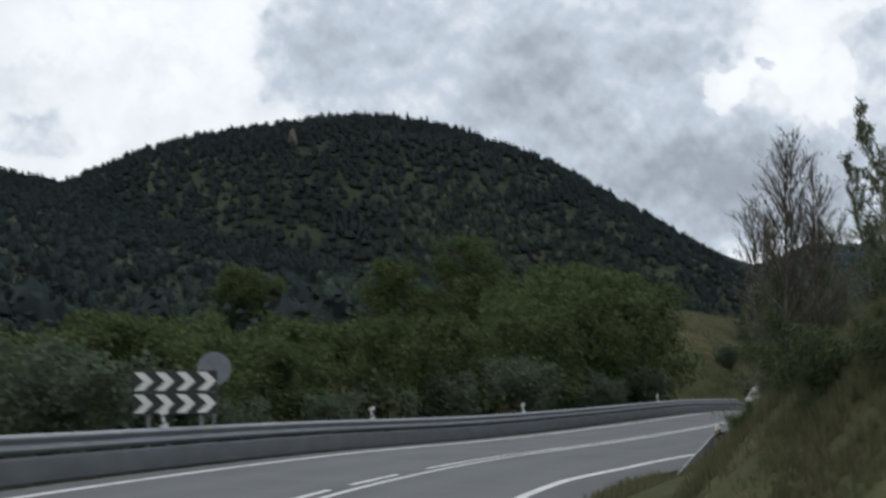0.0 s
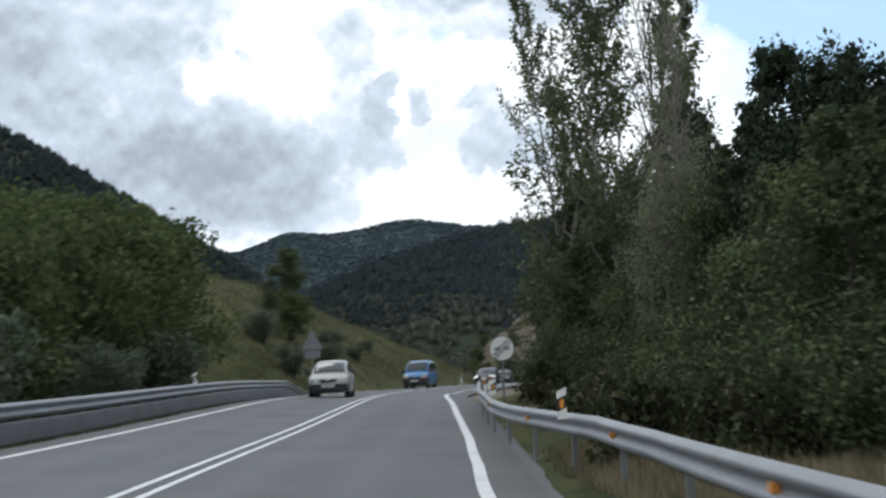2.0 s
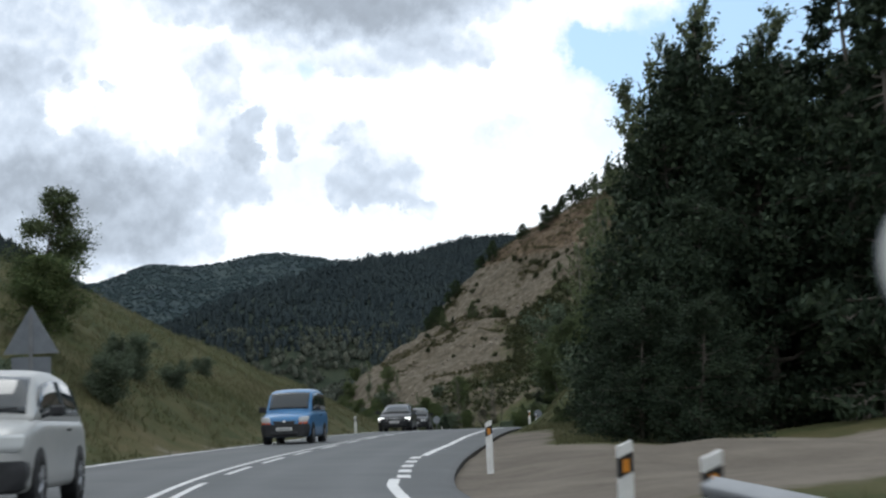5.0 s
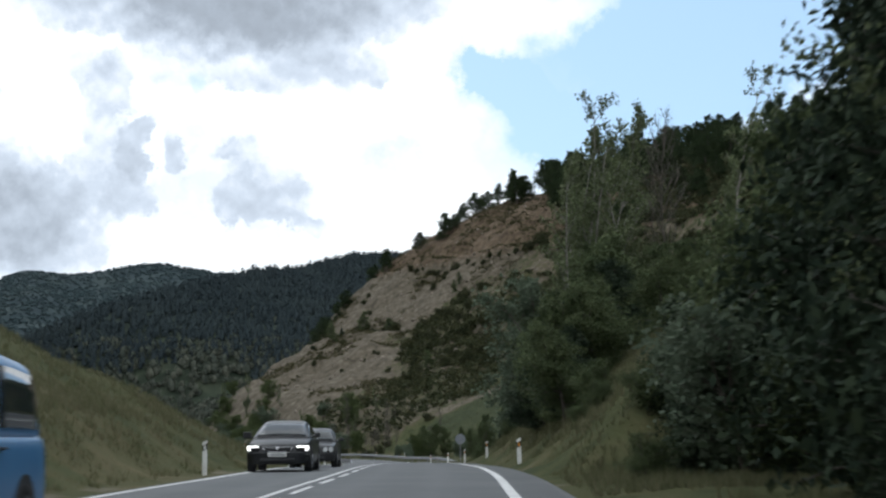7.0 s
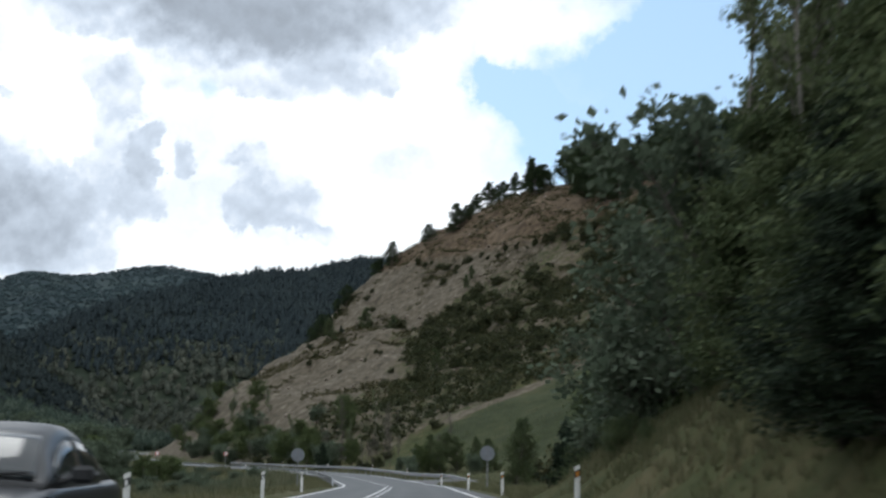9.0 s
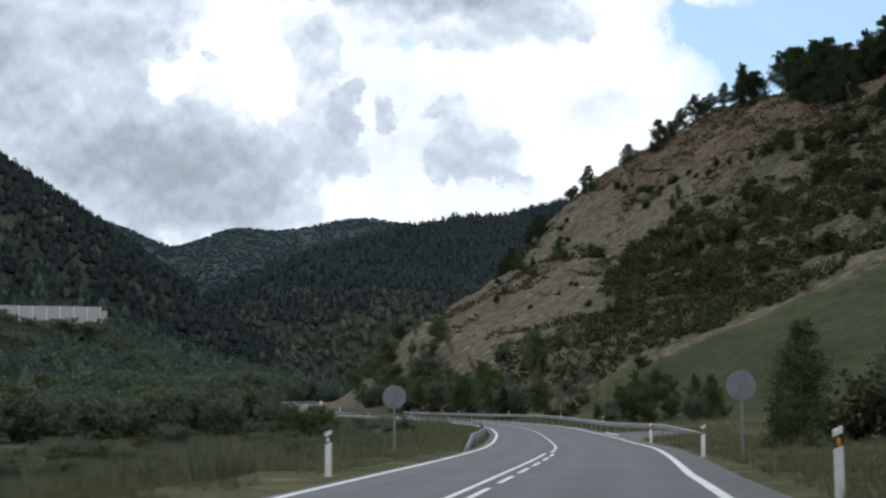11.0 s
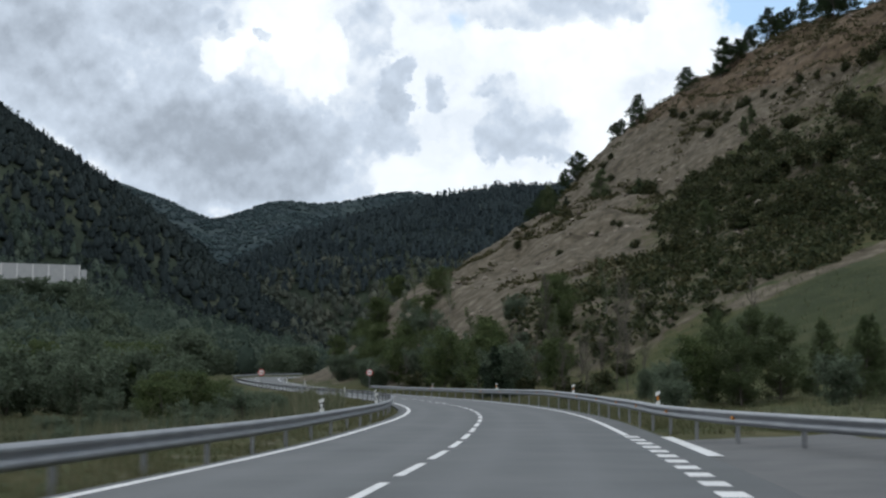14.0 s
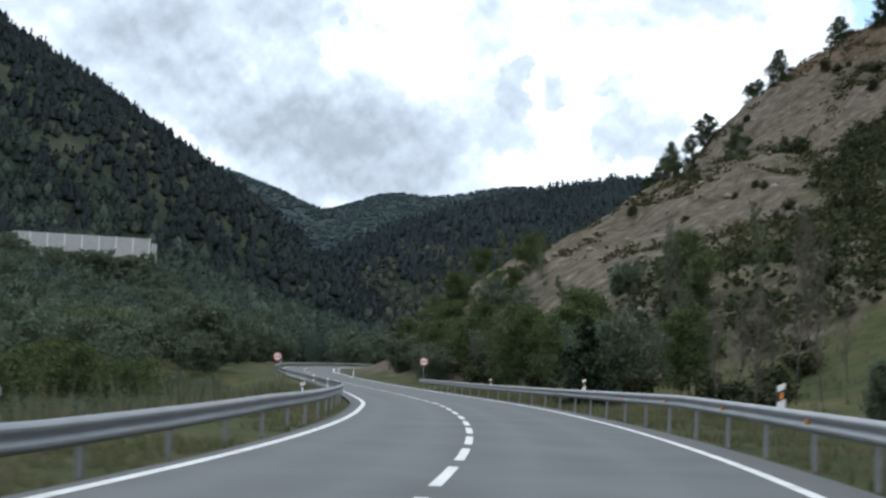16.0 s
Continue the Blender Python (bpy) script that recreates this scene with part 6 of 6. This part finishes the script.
def rocks():
    rng = np.random.default_rng(31)
    a = scatter(420, 55, 165, 430, 605, lambda x, y: (road_d(x, y) > 12) & (quarry_u(x, y) > 28), rng)
    b = scatter(60, -2, 8, 8, 36, lambda x, y: (road_d(x, y) > 6.5) & (road_d(x, y) < 12) & (y < 28), rng)
    p = np.vstack([a, b])
    r = np.r_[rng.uniform(0.2, 0.75, len(a)) ** 1.2, rng.uniform(0.04, 0.12, len(b))]
    p[:, 2] -= r * 0.3
    v, f = lumps(p, r, r * 1.3, rng, False)
    tagged(new("rocks", mesh_from("rocks", v, f, M_ROCK)), "loose pale brown rocks on the cut slope", "rocks", kind="stuff")


rocks()


# ---------------------------------------------------------------- grass
def grass(name, label, n, keep, area, tall, blades, seed, mat=M_GRASS):
    rng = np.random.default_rng(seed)
    p = scatter(n, *area, keep, rng)
    s = rng.uniform(0.5, 1.3, n) * tall
    c = np.repeat(p, blades, 0)
    h = np.repeat(s, blades) * rng.uniform(0.6, 1.2, n * blades)
    a = rng.uniform(0, 6.283, n * blades)
    off = np.stack([np.cos(a), np.sin(a), np.zeros_like(a)], 1)
    root = c + off * (np.repeat(s, blades) * 0.22 * rng.uniform(0, 1, n * blades))[:, None]
    side = np.stack([-np.sin(a), np.cos(a), np.zeros_like(a)], 1) * (0.008 + 0.018 * h)[:, None]
    root[:, 2] -= 0.03
    bend = off * (h * rng.uniform(0.1, 0.6, n * blades))[:, None]
    tip = root + bend
    tip[:, 2] += h
    v = np.stack([root - side, root + side, tip], 1).reshape(-1, 3)
    tagged(new(name, mesh_from(name, v, np.arange(len(v)).reshape(-1, 3), mat)), label, "grass", kind="stuff")


def verge_ok(x, y):
    d = road_d(x, y)
    track = ((d > 4) & (d < 17) & (y > 92) & (y < 117)) | ((d > 4) & (d < 6.8) & (y > 110) & (y < 140)) | ((d > 4) & (d < 10) & (y > 282 + 2.6 * (d - 4.7)) & (y < 312))
    return ((d > 5.3) & (d < 12) | (d < np.where(y > 262, -3.8, -4.75)) & (d > -10)) & ~track & (vnoise(x, y, 2.6, 9) + 0.5 * vnoise(x, y, 0.9, 10) > -0.35)


grass("verge_grass", "ragged dry grass along the road's edges", 60000, verge_ok, (-22, 62, 4, 440), 0.24, 6, 41)
grass("bank_grass", "rough tufted grass on the banks", 60000, lambda x, y: ((road_d(x, y) > 5.8) & (road_d(x, y) < 26) & ((y < 48) & (vnoise(x, y, 2.4, 19) + 0.6 * vnoise(x, y, 0.9, 20) > 0.12) | (y > 140) & (y < 215))) | ((road_d(x, y) < -8) & (road_d(x, y) > -30) & (y > 108) & (y < 215)), (-30, 60, 4, 215), 0.25, 7, 42)
grass("inner_verge_grass", "tall dry grass hanging over the road's edge", 9000, lambda x, y: (road_d(x, y) > right_edge(y) + 0.98) & (road_d(x, y) < 8.5) & ((road_d(x, y) < 4.9) | (road_d(x, y) > 5.6) | (y < 34)) & (vnoise(x, y, 1.3, 51) > -0.3), (-6, 9, 6, 33), 0.22, 9, 44)
grass("withered_grass", "pale withered grass behind the guard rail", 7000, lambda x, y: (road_d(x, y) > 5.55) & (road_d(x, y) < 10), (-3, 12, 31, 56), 0.26, 7, 45, M_GRASS_PALE)
grass("field_grass", "rough pasture below the road and the hill", 16000, lambda x, y: (np.abs(road_d(x, y)) > 9) & (np.abs(road_d(x, y)) < 42), (-10, 95, 205, 430), 0.45, 5, 43, M_WEED)
grass("tall_grass", "tall olive and straw-coloured weeds of the pasture", 26000, lambda x, y: (road_d(x, y) < -6.5) & (road_d(x, y) > -50) & (vnoise(x, y, 9, 29) + 0.7 * vnoise(x, y, 3, 30) > -0.1), (-25, 40, 225, 400), 0.95, 7, 46, M_WEED)

# ---------------------------------------------------------------- vehicles on the oncoming lane
M_GLASS = plain("tinted_glass", (0.02, 0.026, 0.03), 0.05, 0.0, coat=0.0)
M_TYRE = material("tyre_rubber", [(0.012, 0.012, 0.012), (0.025, 0.025, 0.025)], 0.85, scale=9, bump=0.1)
M_RIM = plain("alloy_rim", (0.35, 0.36, 0.38), 0.35, 0.8)
M_TRIM = material("dark_trim", [(0.018, 0.019, 0.021), (0.035, 0.036, 0.04)], 0.6, scale=8, bump=0.03)
M_LAMP = plain("headlamp_glass", (0.6, 0.62, 0.63), 0.08, coat=0.6)
M_LAMP_ON = plain("lit_headlamp", (1.0, 0.97, 0.92), 0.2, emit=2.2)
M_INDICATOR = plain("indicator_orange", (0.6, 0.12, 0.04), 0.2)
M_PLATE = plain("number_plate", (0.55, 0.55, 0.54), 0.5)
M_CHROME = plain("chrome", (0.6, 0.6, 0.62), 0.15, 1.0)


def shell(rings, mat, name):
    """A closed skin over rows of mirrored half outlines (y, [(x, z), ...])."""
    m = 2 * len(rings[0][1])
    verts = [p for y, half in rings for p in [(x, y, z) for x, z in half] + [(-x, y, z) for x, z in reversed(half)]]
    bm = bmesh.new()
    vs = [bm.verts.new(p) for p in verts]
    for r in range(len(rings) - 1):
        for k in range(m):
            a, b = r * m + k, r * m + (k + 1) % m
            bm.faces.new((vs[a], vs[b], vs[b + m], vs[a + m]))
    bm.faces.new(list(reversed(vs[:m])))
    bm.faces.new(vs[-m:])
    bmesh.ops.recalc_face_normals(bm, faces=bm.faces)
    return bm_mesh(name, bm, mat, True)


def pane_mesh(name, rows, back, mat, smooth=True):
    """A curved plate: a grid of points, given thickness by the vector back."""
    n, m = len(rows), len(rows[0])
    bm = bmesh.new()
    a = [[bm.verts.new(Vector(p)) for p in row] for row in rows]
    b = [[bm.verts.new(Vector(p) + Vector(back)) for p in row] for row in rows]
    for i in range(n - 1):
        for k in range(m - 1):
            bm.faces.new((a[i][k], a[i][k + 1], a[i + 1][k + 1], a[i + 1][k]))
            bm.faces.new((b[i][k], b[i + 1][k], b[i + 1][k + 1], b[i][k + 1]))
    edge = [(0, k) for k in range(m)] + [(i, m - 1) for i in range(1, n)] + [(n - 1, k) for k in range(m - 2, -1, -1)] + [(i, 0) for i in range(n - 2, 0, -1)]
    for (i0, k0), (i1, k1) in zip(edge, edge[1:] + edge[:1]):
        bm.faces.new((a[i0][k0], b[i0][k0], b[i1][k1], a[i1][k1]))
    bmesh.ops.recalc_face_normals(bm, faces=bm.faces)
    return bm_mesh(name, bm, mat, smooth)


def plate_mesh(name, corners, mat, out):
    """A thin four-cornered pane, pushed out of its plane."""
    c = [Vector(p) for p in corners]
    nrm = (c[1] - c[0]).cross(c[2] - c[0]).normalized() * out
    return pane_mesh(name, [[c[0] + nrm, c[1] + nrm], [c[3] + nrm, c[2] + nrm]], -2 * nrm, mat, False)


def wheel_at(parent, x, y, r):
    bm = bmesh.new()
    w = 0.1
    prof = [(r * 0.66, -w), (r * 0.94, -w), (r, -w * 0.7), (r, w * 0.7), (r * 0.94, w), (r * 0.66, w)]
    n = 24
    rings = [[bm.verts.new((u, p[0] * math.cos(2 * math.pi * k / n), p[0] * math.sin(2 * math.pi * k / n))) for p in prof for u in (p[1],)] for k in range(n)]
    m = len(prof)
    for k in range(n):
        a, b = rings[k], rings[(k + 1) % n]
        for j in range(m):
            bm.faces.new((a[j], a[(j + 1) % m], b[(j + 1) % m], b[j]))
    bmesh.ops.recalc_face_normals(bm, faces=bm.faces)
    hub = new("wheel", bm_mesh("tyre", bm, M_TYRE, True))
    hub.parent = parent
    hub.matrix_basis = pose(x, y, r)
    bm = bmesh.new()
    side = 1 if x > 0 else -1
    tube(bm, (side * 0.02, 0, 0), (side * 0.075, 0, 0), r * 0.67, r * 0.64, 20)
    for k in range(5):
        a = 2 * math.pi * k / 5
        tube(bm, (side * 0.085, 0.05 * math.cos(a), 0.05 * math.sin(a)), (side * 0.08, r * 0.62 * math.cos(a), r * 0.62 * math.sin(a)), 0.035, 0.028, 6)
    part("rim", bm_mesh("rim", bm, M_RIM), hub, "grey metal rim")


def curve_table(rows, n=48):
    """Rows of (y, values...) resampled evenly and rounded a little."""
    rows = np.array(rows, float)
    yy = np.linspace(rows[0, 0], rows[-1, 0], n)
    cols = [yy]
    for c in rows.T[1:]:
        v = np.interp(yy, rows[:, 0], c)
        w = np.convolve(np.pad(v, 2, mode="edge"), (0.1, 0.2, 0.4, 0.2, 0.1), mode="valid")
        w[:2], w[-2:] = v[:2], v[-2:]
        cols.append(w)
    return np.stack(cols, 1)


def car(y, d, paint, label, category, L, W, H, hood, belt, nose, ws_base, ws_top, rear_top, rear_base, tail, lamps, bumper, roof_r=0.78, wheel_r=0.31):
    """Front towards -y. Numbers in metres: hood and belt heights, lengths from the nose."""
    p = road_point(y, d)
    ob = empty("car" if category == "car" else "van", pose(p.x, p.y, p.z, 0, 0, -road_heading(y)), label, category, "vehicles on the oncoming lane")
    w, f = W / 2, -L / 2
    body = curve_table([(0, nose - 0.16, 0.78, 0.3), (0.04, nose - 0.05, 0.86, 0.25), (0.16, nose + 0.02, 0.93, 0.22), (ws_base * 0.55, hood - 0.05, 0.985, 0.2), (ws_base, hood + 0.01, 1, 0.2), (ws_base + 0.35, belt, 1, 0.2), (rear_base, belt + 0.01, 1, 0.2),
                        (L - 0.25, tail, 0.97, 0.22), (L - 0.05, tail - 0.08, 0.91, 0.27), (L, tail - 0.2, 0.84, 0.32)])

    def body_ring(row):
        yy, t, k, b = row
        c, m = w * k, 0.5 * (b + t)
        return (yy + f, [(c * 0.8, b), (c * 0.93, b + 0.02), (c * 0.985, b + 0.1), (c, m - 0.06), (c * 0.998, m + 0.04), (c * 0.985, t - 0.16), (c * 0.955, t - 0.07), (c * 0.9, t - 0.022), (c * 0.8, t), (c * 0.5, t + 0.016), (c * 0.2, t + 0.024)])
    part("body", shell([body_ring(r) for r in body], paint, "body"), ob)
    b0, wb, wr = belt - 0.06, w * 0.93, w * roof_r
    cab = curve_table([(ws_base, hood + 0.03, 0.95, 0.95), (ws_base + 0.5 * (ws_top - ws_base), b0 + 0.54 * (H - b0), 1, 0.45), (ws_top, H - 0.07, 1, 0.06), (0.7 * ws_top + 0.3 * rear_top, H, 1, 0), (0.4 * ws_top + 0.6 * rear_top, H, 1, 0), (rear_top, H - 0.06, 1, 0.06), (rear_base, b0 + 0.1, 0.94, 0.9)])

    def cab_at(yy):
        t, k, slant = (float(np.interp(yy, cab[:, 0], cab[:, c])) for c in (1, 2, 3))
        return t, wb * k, wr + (wb * 0.95 - wr) * slant

    def cab_ring(yy):
        t, base, top = cab_at(yy)
        h = t - b0
        return (yy + f, [(base, b0), (base * 0.995, b0 + 0.1 * h), (base * 0.5 + top * 0.52, b0 + 0.5 * h), (top * 1.03, t - min(0.13, 0.3 * h)), (top * 0.985, t - min(0.06, 0.14 * h)), (top * 0.9, t - 0.012), (top * 0.7, t + 0.008), (top * 0.35, t + 0.022)])
    part("cabin", shell([cab_ring(v) for v in cab[:, 0]], paint, "cabin"), ob)

    def screen(name, y0, y1, lift, note):
        rows = []
        for yy in np.linspace(y0, y1, 8):
            t, _, top = cab_at(yy)
            rows.append([(u * top * 0.91, yy + f - lift, t + 0.028 - 0.03 * u * u) for u in np.linspace(-1, 1, 9)])
        part(name, pane_mesh(name, rows, (0, lift * 1.6, -0.02), M_GLASS), ob, note)
    screen("windscreen", ws_base + 0.1 * (ws_top - ws_base), ws_top - 0.08 * (ws_top - ws_base), 0.02, "dark windscreen glass")
    screen("rear_window", rear_top + 0.1 * (rear_base - rear_top), rear_base - 0.1 * (rear_base - rear_top), -0.02, "")
    middle = ws_top + 0.48 * (rear_top - ws_top)
    for side in (-1, 1):
        for ya, yb in ((ws_base + 0.34 * (ws_top - ws_base) + 0.1, middle - 0.03), (middle + 0.03, rear_top + 0.35 * (rear_base - rear_top))):
            rows = []
            for v in np.linspace(0, 1, 4):
                row = []
                for yy in np.linspace(ya, yb, 9):
                    t, base, top = cab_at(yy)
                    z0, z1 = b0 + 0.1, max(b0 + 0.14, t - 0.13)
                    h = t - b0
                    z = z0 + (z1 - z0) * v
                    q = (z - b0) / max(0.05, h)
                    x = np.interp(q, (0, 0.1, 0.5, 0.85, 1), (base, base * 0.995, base * 0.5 + top * 0.52, top * 1.03, top))
                    row.append((side * (float(x) + 0.012), yy + f, z))
                rows.append(row)
            part("side_window", pane_mesh("side_window", rows, (-side * 0.02, 0, 0), M_GLASS), ob)
        bm = bmesh.new()
        box(bm, side * (w + 0.03), side * (w + 0.2), ws_base + 0.3 + f, ws_base + 0.4 + f, belt + 0.0, belt + 0.13, bevel=0.03)
        tube(bm, (side * (w - 0.06), ws_base + 0.36 + f, belt + 0.0), (side * (w + 0.06), ws_base + 0.36 + f, belt + 0.05), 0.025, 0.02, 8)
        part("mirror", bm_mesh("mirror", bm, M_TRIM), ob, "dark door mirror")
        part("door_handle", box_mesh("door_handle", (min(side * w, side * (w + 0.03)), max(side * w, side * (w + 0.03)), middle - 0.2 + f, middle - 0.02 + f, belt - 0.16, belt - 0.13), M_TRIM, 0.008), ob)
        for yy in (0.82, L - 0.78):
            wheel_at(ob, side * (w - 0.09), yy + f, wheel_r)
            bm = bmesh.new()
            tube(bm, (side * (w - 0.2), yy + f, wheel_r + 0.02), (side * (w + 0.004), yy + f, wheel_r + 0.02), wheel_r + 0.06, wheel_r + 0.06, 20)
            part("wheel_arch", bm_mesh("wheel_arch", bm, M_TRIM), ob, "dark wheel arch")

    def front(name, outline, out, mat, note="", thick=0.07):
        """A plate on the rounded nose: rows of (z, x from, x to)."""
        rows = [[(x, f - out + 0.2 * (abs(x) / w) ** 5, z) for x in np.linspace(x0, x1, 9)] for z, x0, x1 in outline]
        return part(name, pane_mesh(name, rows, (0, thick, 0), mat), ob, note)
    front("bumper", [(0.22, -w * 0.84, w * 0.84), (0.26, -w * 0.92, w * 0.92), (0.24 + bumper * 0.6, -w * 0.97, w * 0.97), (0.24 + bumper * 0.92, -w * 0.96, w * 0.96), (0.24 + bumper, -w * 0.92, w * 0.92)], 0.09, M_TRIM if lamps in ("van", "clear") else paint, "dark front bumper", 0.3)
    front("air_intake", [(0.27, -w * 0.5, w * 0.5), (0.33, -w * 0.56, w * 0.56), (0.38, -w * 0.52, w * 0.52)], 0.1, M_TRIM, "black lower intake")
    grille_z = nose - 0.2 if lamps != "van" else nose - 0.26
    g = 0.44 if lamps != "round" else 0.34
    front("grille", [(grille_z, -w * g * 0.8, w * g * 0.8), (grille_z + 0.05, -w * g * 0.95, w * g * 0.95), (grille_z + 0.12, -w * g, w * g)], 0.045, M_TRIM)
    if lamps == "led":
        front("grille_frame", [(grille_z - 0.02, -w * g * 0.8, w * g * 0.8), (grille_z, -w * g * 0.84, w * g * 0.84)], 0.055, M_CHROME, "bright grille frame", 0.03)
        for side in (-1, 1):
            rows = [(grille_z, side * w * g * 0.84, side * w * g * 0.9), (grille_z + 0.12, side * w * g * 0.98, side * w * g * 1.04)]
            front("grille_frame", rows, 0.055, M_CHROME, "bright grille frame", 0.03)
        front("grille_frame", [(grille_z + 0.12, -w * g * 1.04, w * g * 1.04), (grille_z + 0.135, -w * g * 1.04, w * g * 1.04)], 0.055, M_CHROME, "bright grille frame", 0.03)
    for side in (-1, 1):
        if lamps == "round":
            for cx in (0.55, 0.79):
                bm = bmesh.new()
                yc = f + 0.2 * cx ** 5
                tube(bm, (side * w * cx, yc - 0.07, nose - 0.13), (side * w * cx, yc + 0.1, nose - 0.13), 0.08, 0.085, 18)
                part("headlight", bm_mesh("headlight", bm, M_LAMP), ob, "round headlight")
        else:
            z = nose - 0.19
            front("headlight", [(z, side * w * 0.6, side * w * 0.9), (z + 0.08, side * w * 0.56, side * w * 0.95), (z + 0.15, side * w * 0.6, side * w * 0.96), (z + 0.19, side * w * 0.74, side * w * 0.95)], 0.035, M_LAMP if lamps != "led" else M_TRIM, "clear headlight")
            if lamps == "led":
                front("light_bar", [(z + 0.11, side * w * 0.58, side * w * 0.95), (z + 0.15, side * w * 0.6, side * w * 0.96)], 0.05, M_LAMP_ON, "lit white light bar")
                front("light_bar", [(z + 0.02, side * w * 0.84, side * w * 0.93), (z + 0.12, side * w * 0.88, side * w * 0.96)], 0.05, M_LAMP_ON, "lit white light bar")
            if lamps == "van":
                front("indicator", [(z - 0.05, side * w * 0.56, side * w * 0.92), (z, side * w * 0.58, side * w * 0.92)], 0.04, M_INDICATOR, "orange indicator")
        t, _, top = cab_at(ws_base + 0.16 * (ws_top - ws_base))
        part("wiper", plate_mesh("wiper", [(side * 0.3 - 0.3, ws_base + f + 0.02, t - 0.02), (side * 0.3 + 0.3, ws_base + f + 0.06, t + 0.01), (side * 0.3 + 0.3, ws_base + f + 0.065, t + 0.025), (side * 0.3 - 0.3, ws_base + f + 0.03, t - 0.005)], M_TRIM, 0.008), ob)
    bm = bmesh.new()
    bmesh.ops.create_uvsphere(bm, u_segments=12, v_segments=6, radius=0.05, matrix=Matrix.Translation((0, f - 0.06, grille_z + 0.09)) @ Matrix.Diagonal((1.2, 0.4, 0.9, 1)))
    part("badge", bm_mesh("badge", bm, M_CHROME, True), ob)
    part("number_plate", box_mesh("number_plate", (-0.26, 0.26, f - 0.12, f - 0.08, 0.42, 0.53), M_PLATE, 0.006), ob, "pale number plate with plain bar")
    part("plate_bar", box_mesh("plate_bar", (-0.2, 0.2, f - 0.125, f - 0.115, 0.45, 0.5), M_SIGNGREY, 0.0), ob)
    return ob


def paint(name, a, b):
    m = material(name, [a, b], 0.35, 0.0, scale=1.5, fine=12, bump=0.0, spec=0.3)
    m.node_tree.nodes["Principled BSDF"].inputs["Coat Weight"].default_value = 0.2
    return m


P_BLUE, P_BLACK, P_GREY, P_SILVER = paint("blue_paint", (0.05, 0.16, 0.34), (0.065, 0.19, 0.38)), paint("black_paint", (0.012, 0.013, 0.015), (0.02, 0.021, 0.024)), paint("dark_grey_paint", (0.01, 0.011, 0.013), (0.016, 0.018, 0.021)), paint("silver_paint", (0.3, 0.31, 0.31), (0.38, 0.38, 0.37))
car(129.3, -2.05, P_BLUE, "blue small van with dark bumper on the oncoming lane", "van", 4.0, 1.66, 1.82, 1.03, 1.08, 0.88, 0.78, 1.4, 3.75, 3.96, 1.06, "van", 0.4, roof_r=0.86)
car(159.3, -2.0, P_GREY, "dark grey hatchback with lit white headlights", "car", 4.25, 1.8, 1.45, 0.93, 0.97, 0.76, 1.0, 2.0, 3.4, 4.1, 0.98, "led", 0.3, roof_r=0.7)
car(169.3, -1.75, P_BLACK, "older black saloon with round twin headlights", "car", 4.4, 1.66, 1.38, 0.88, 0.92, 0.76, 1.35, 2.05, 3.15, 3.75, 0.92, "round", 0.26, roof_r=0.72)
car(97.0, -1.85, P_SILVER, "silver minivan with pale headlights on the oncoming lane", "van", 4.3, 1.75, 1.62, 1.0, 1.04, 0.84, 0.85, 1.7, 3.9, 4.2, 1.02, "clear", 0.32, roof_r=0.75)
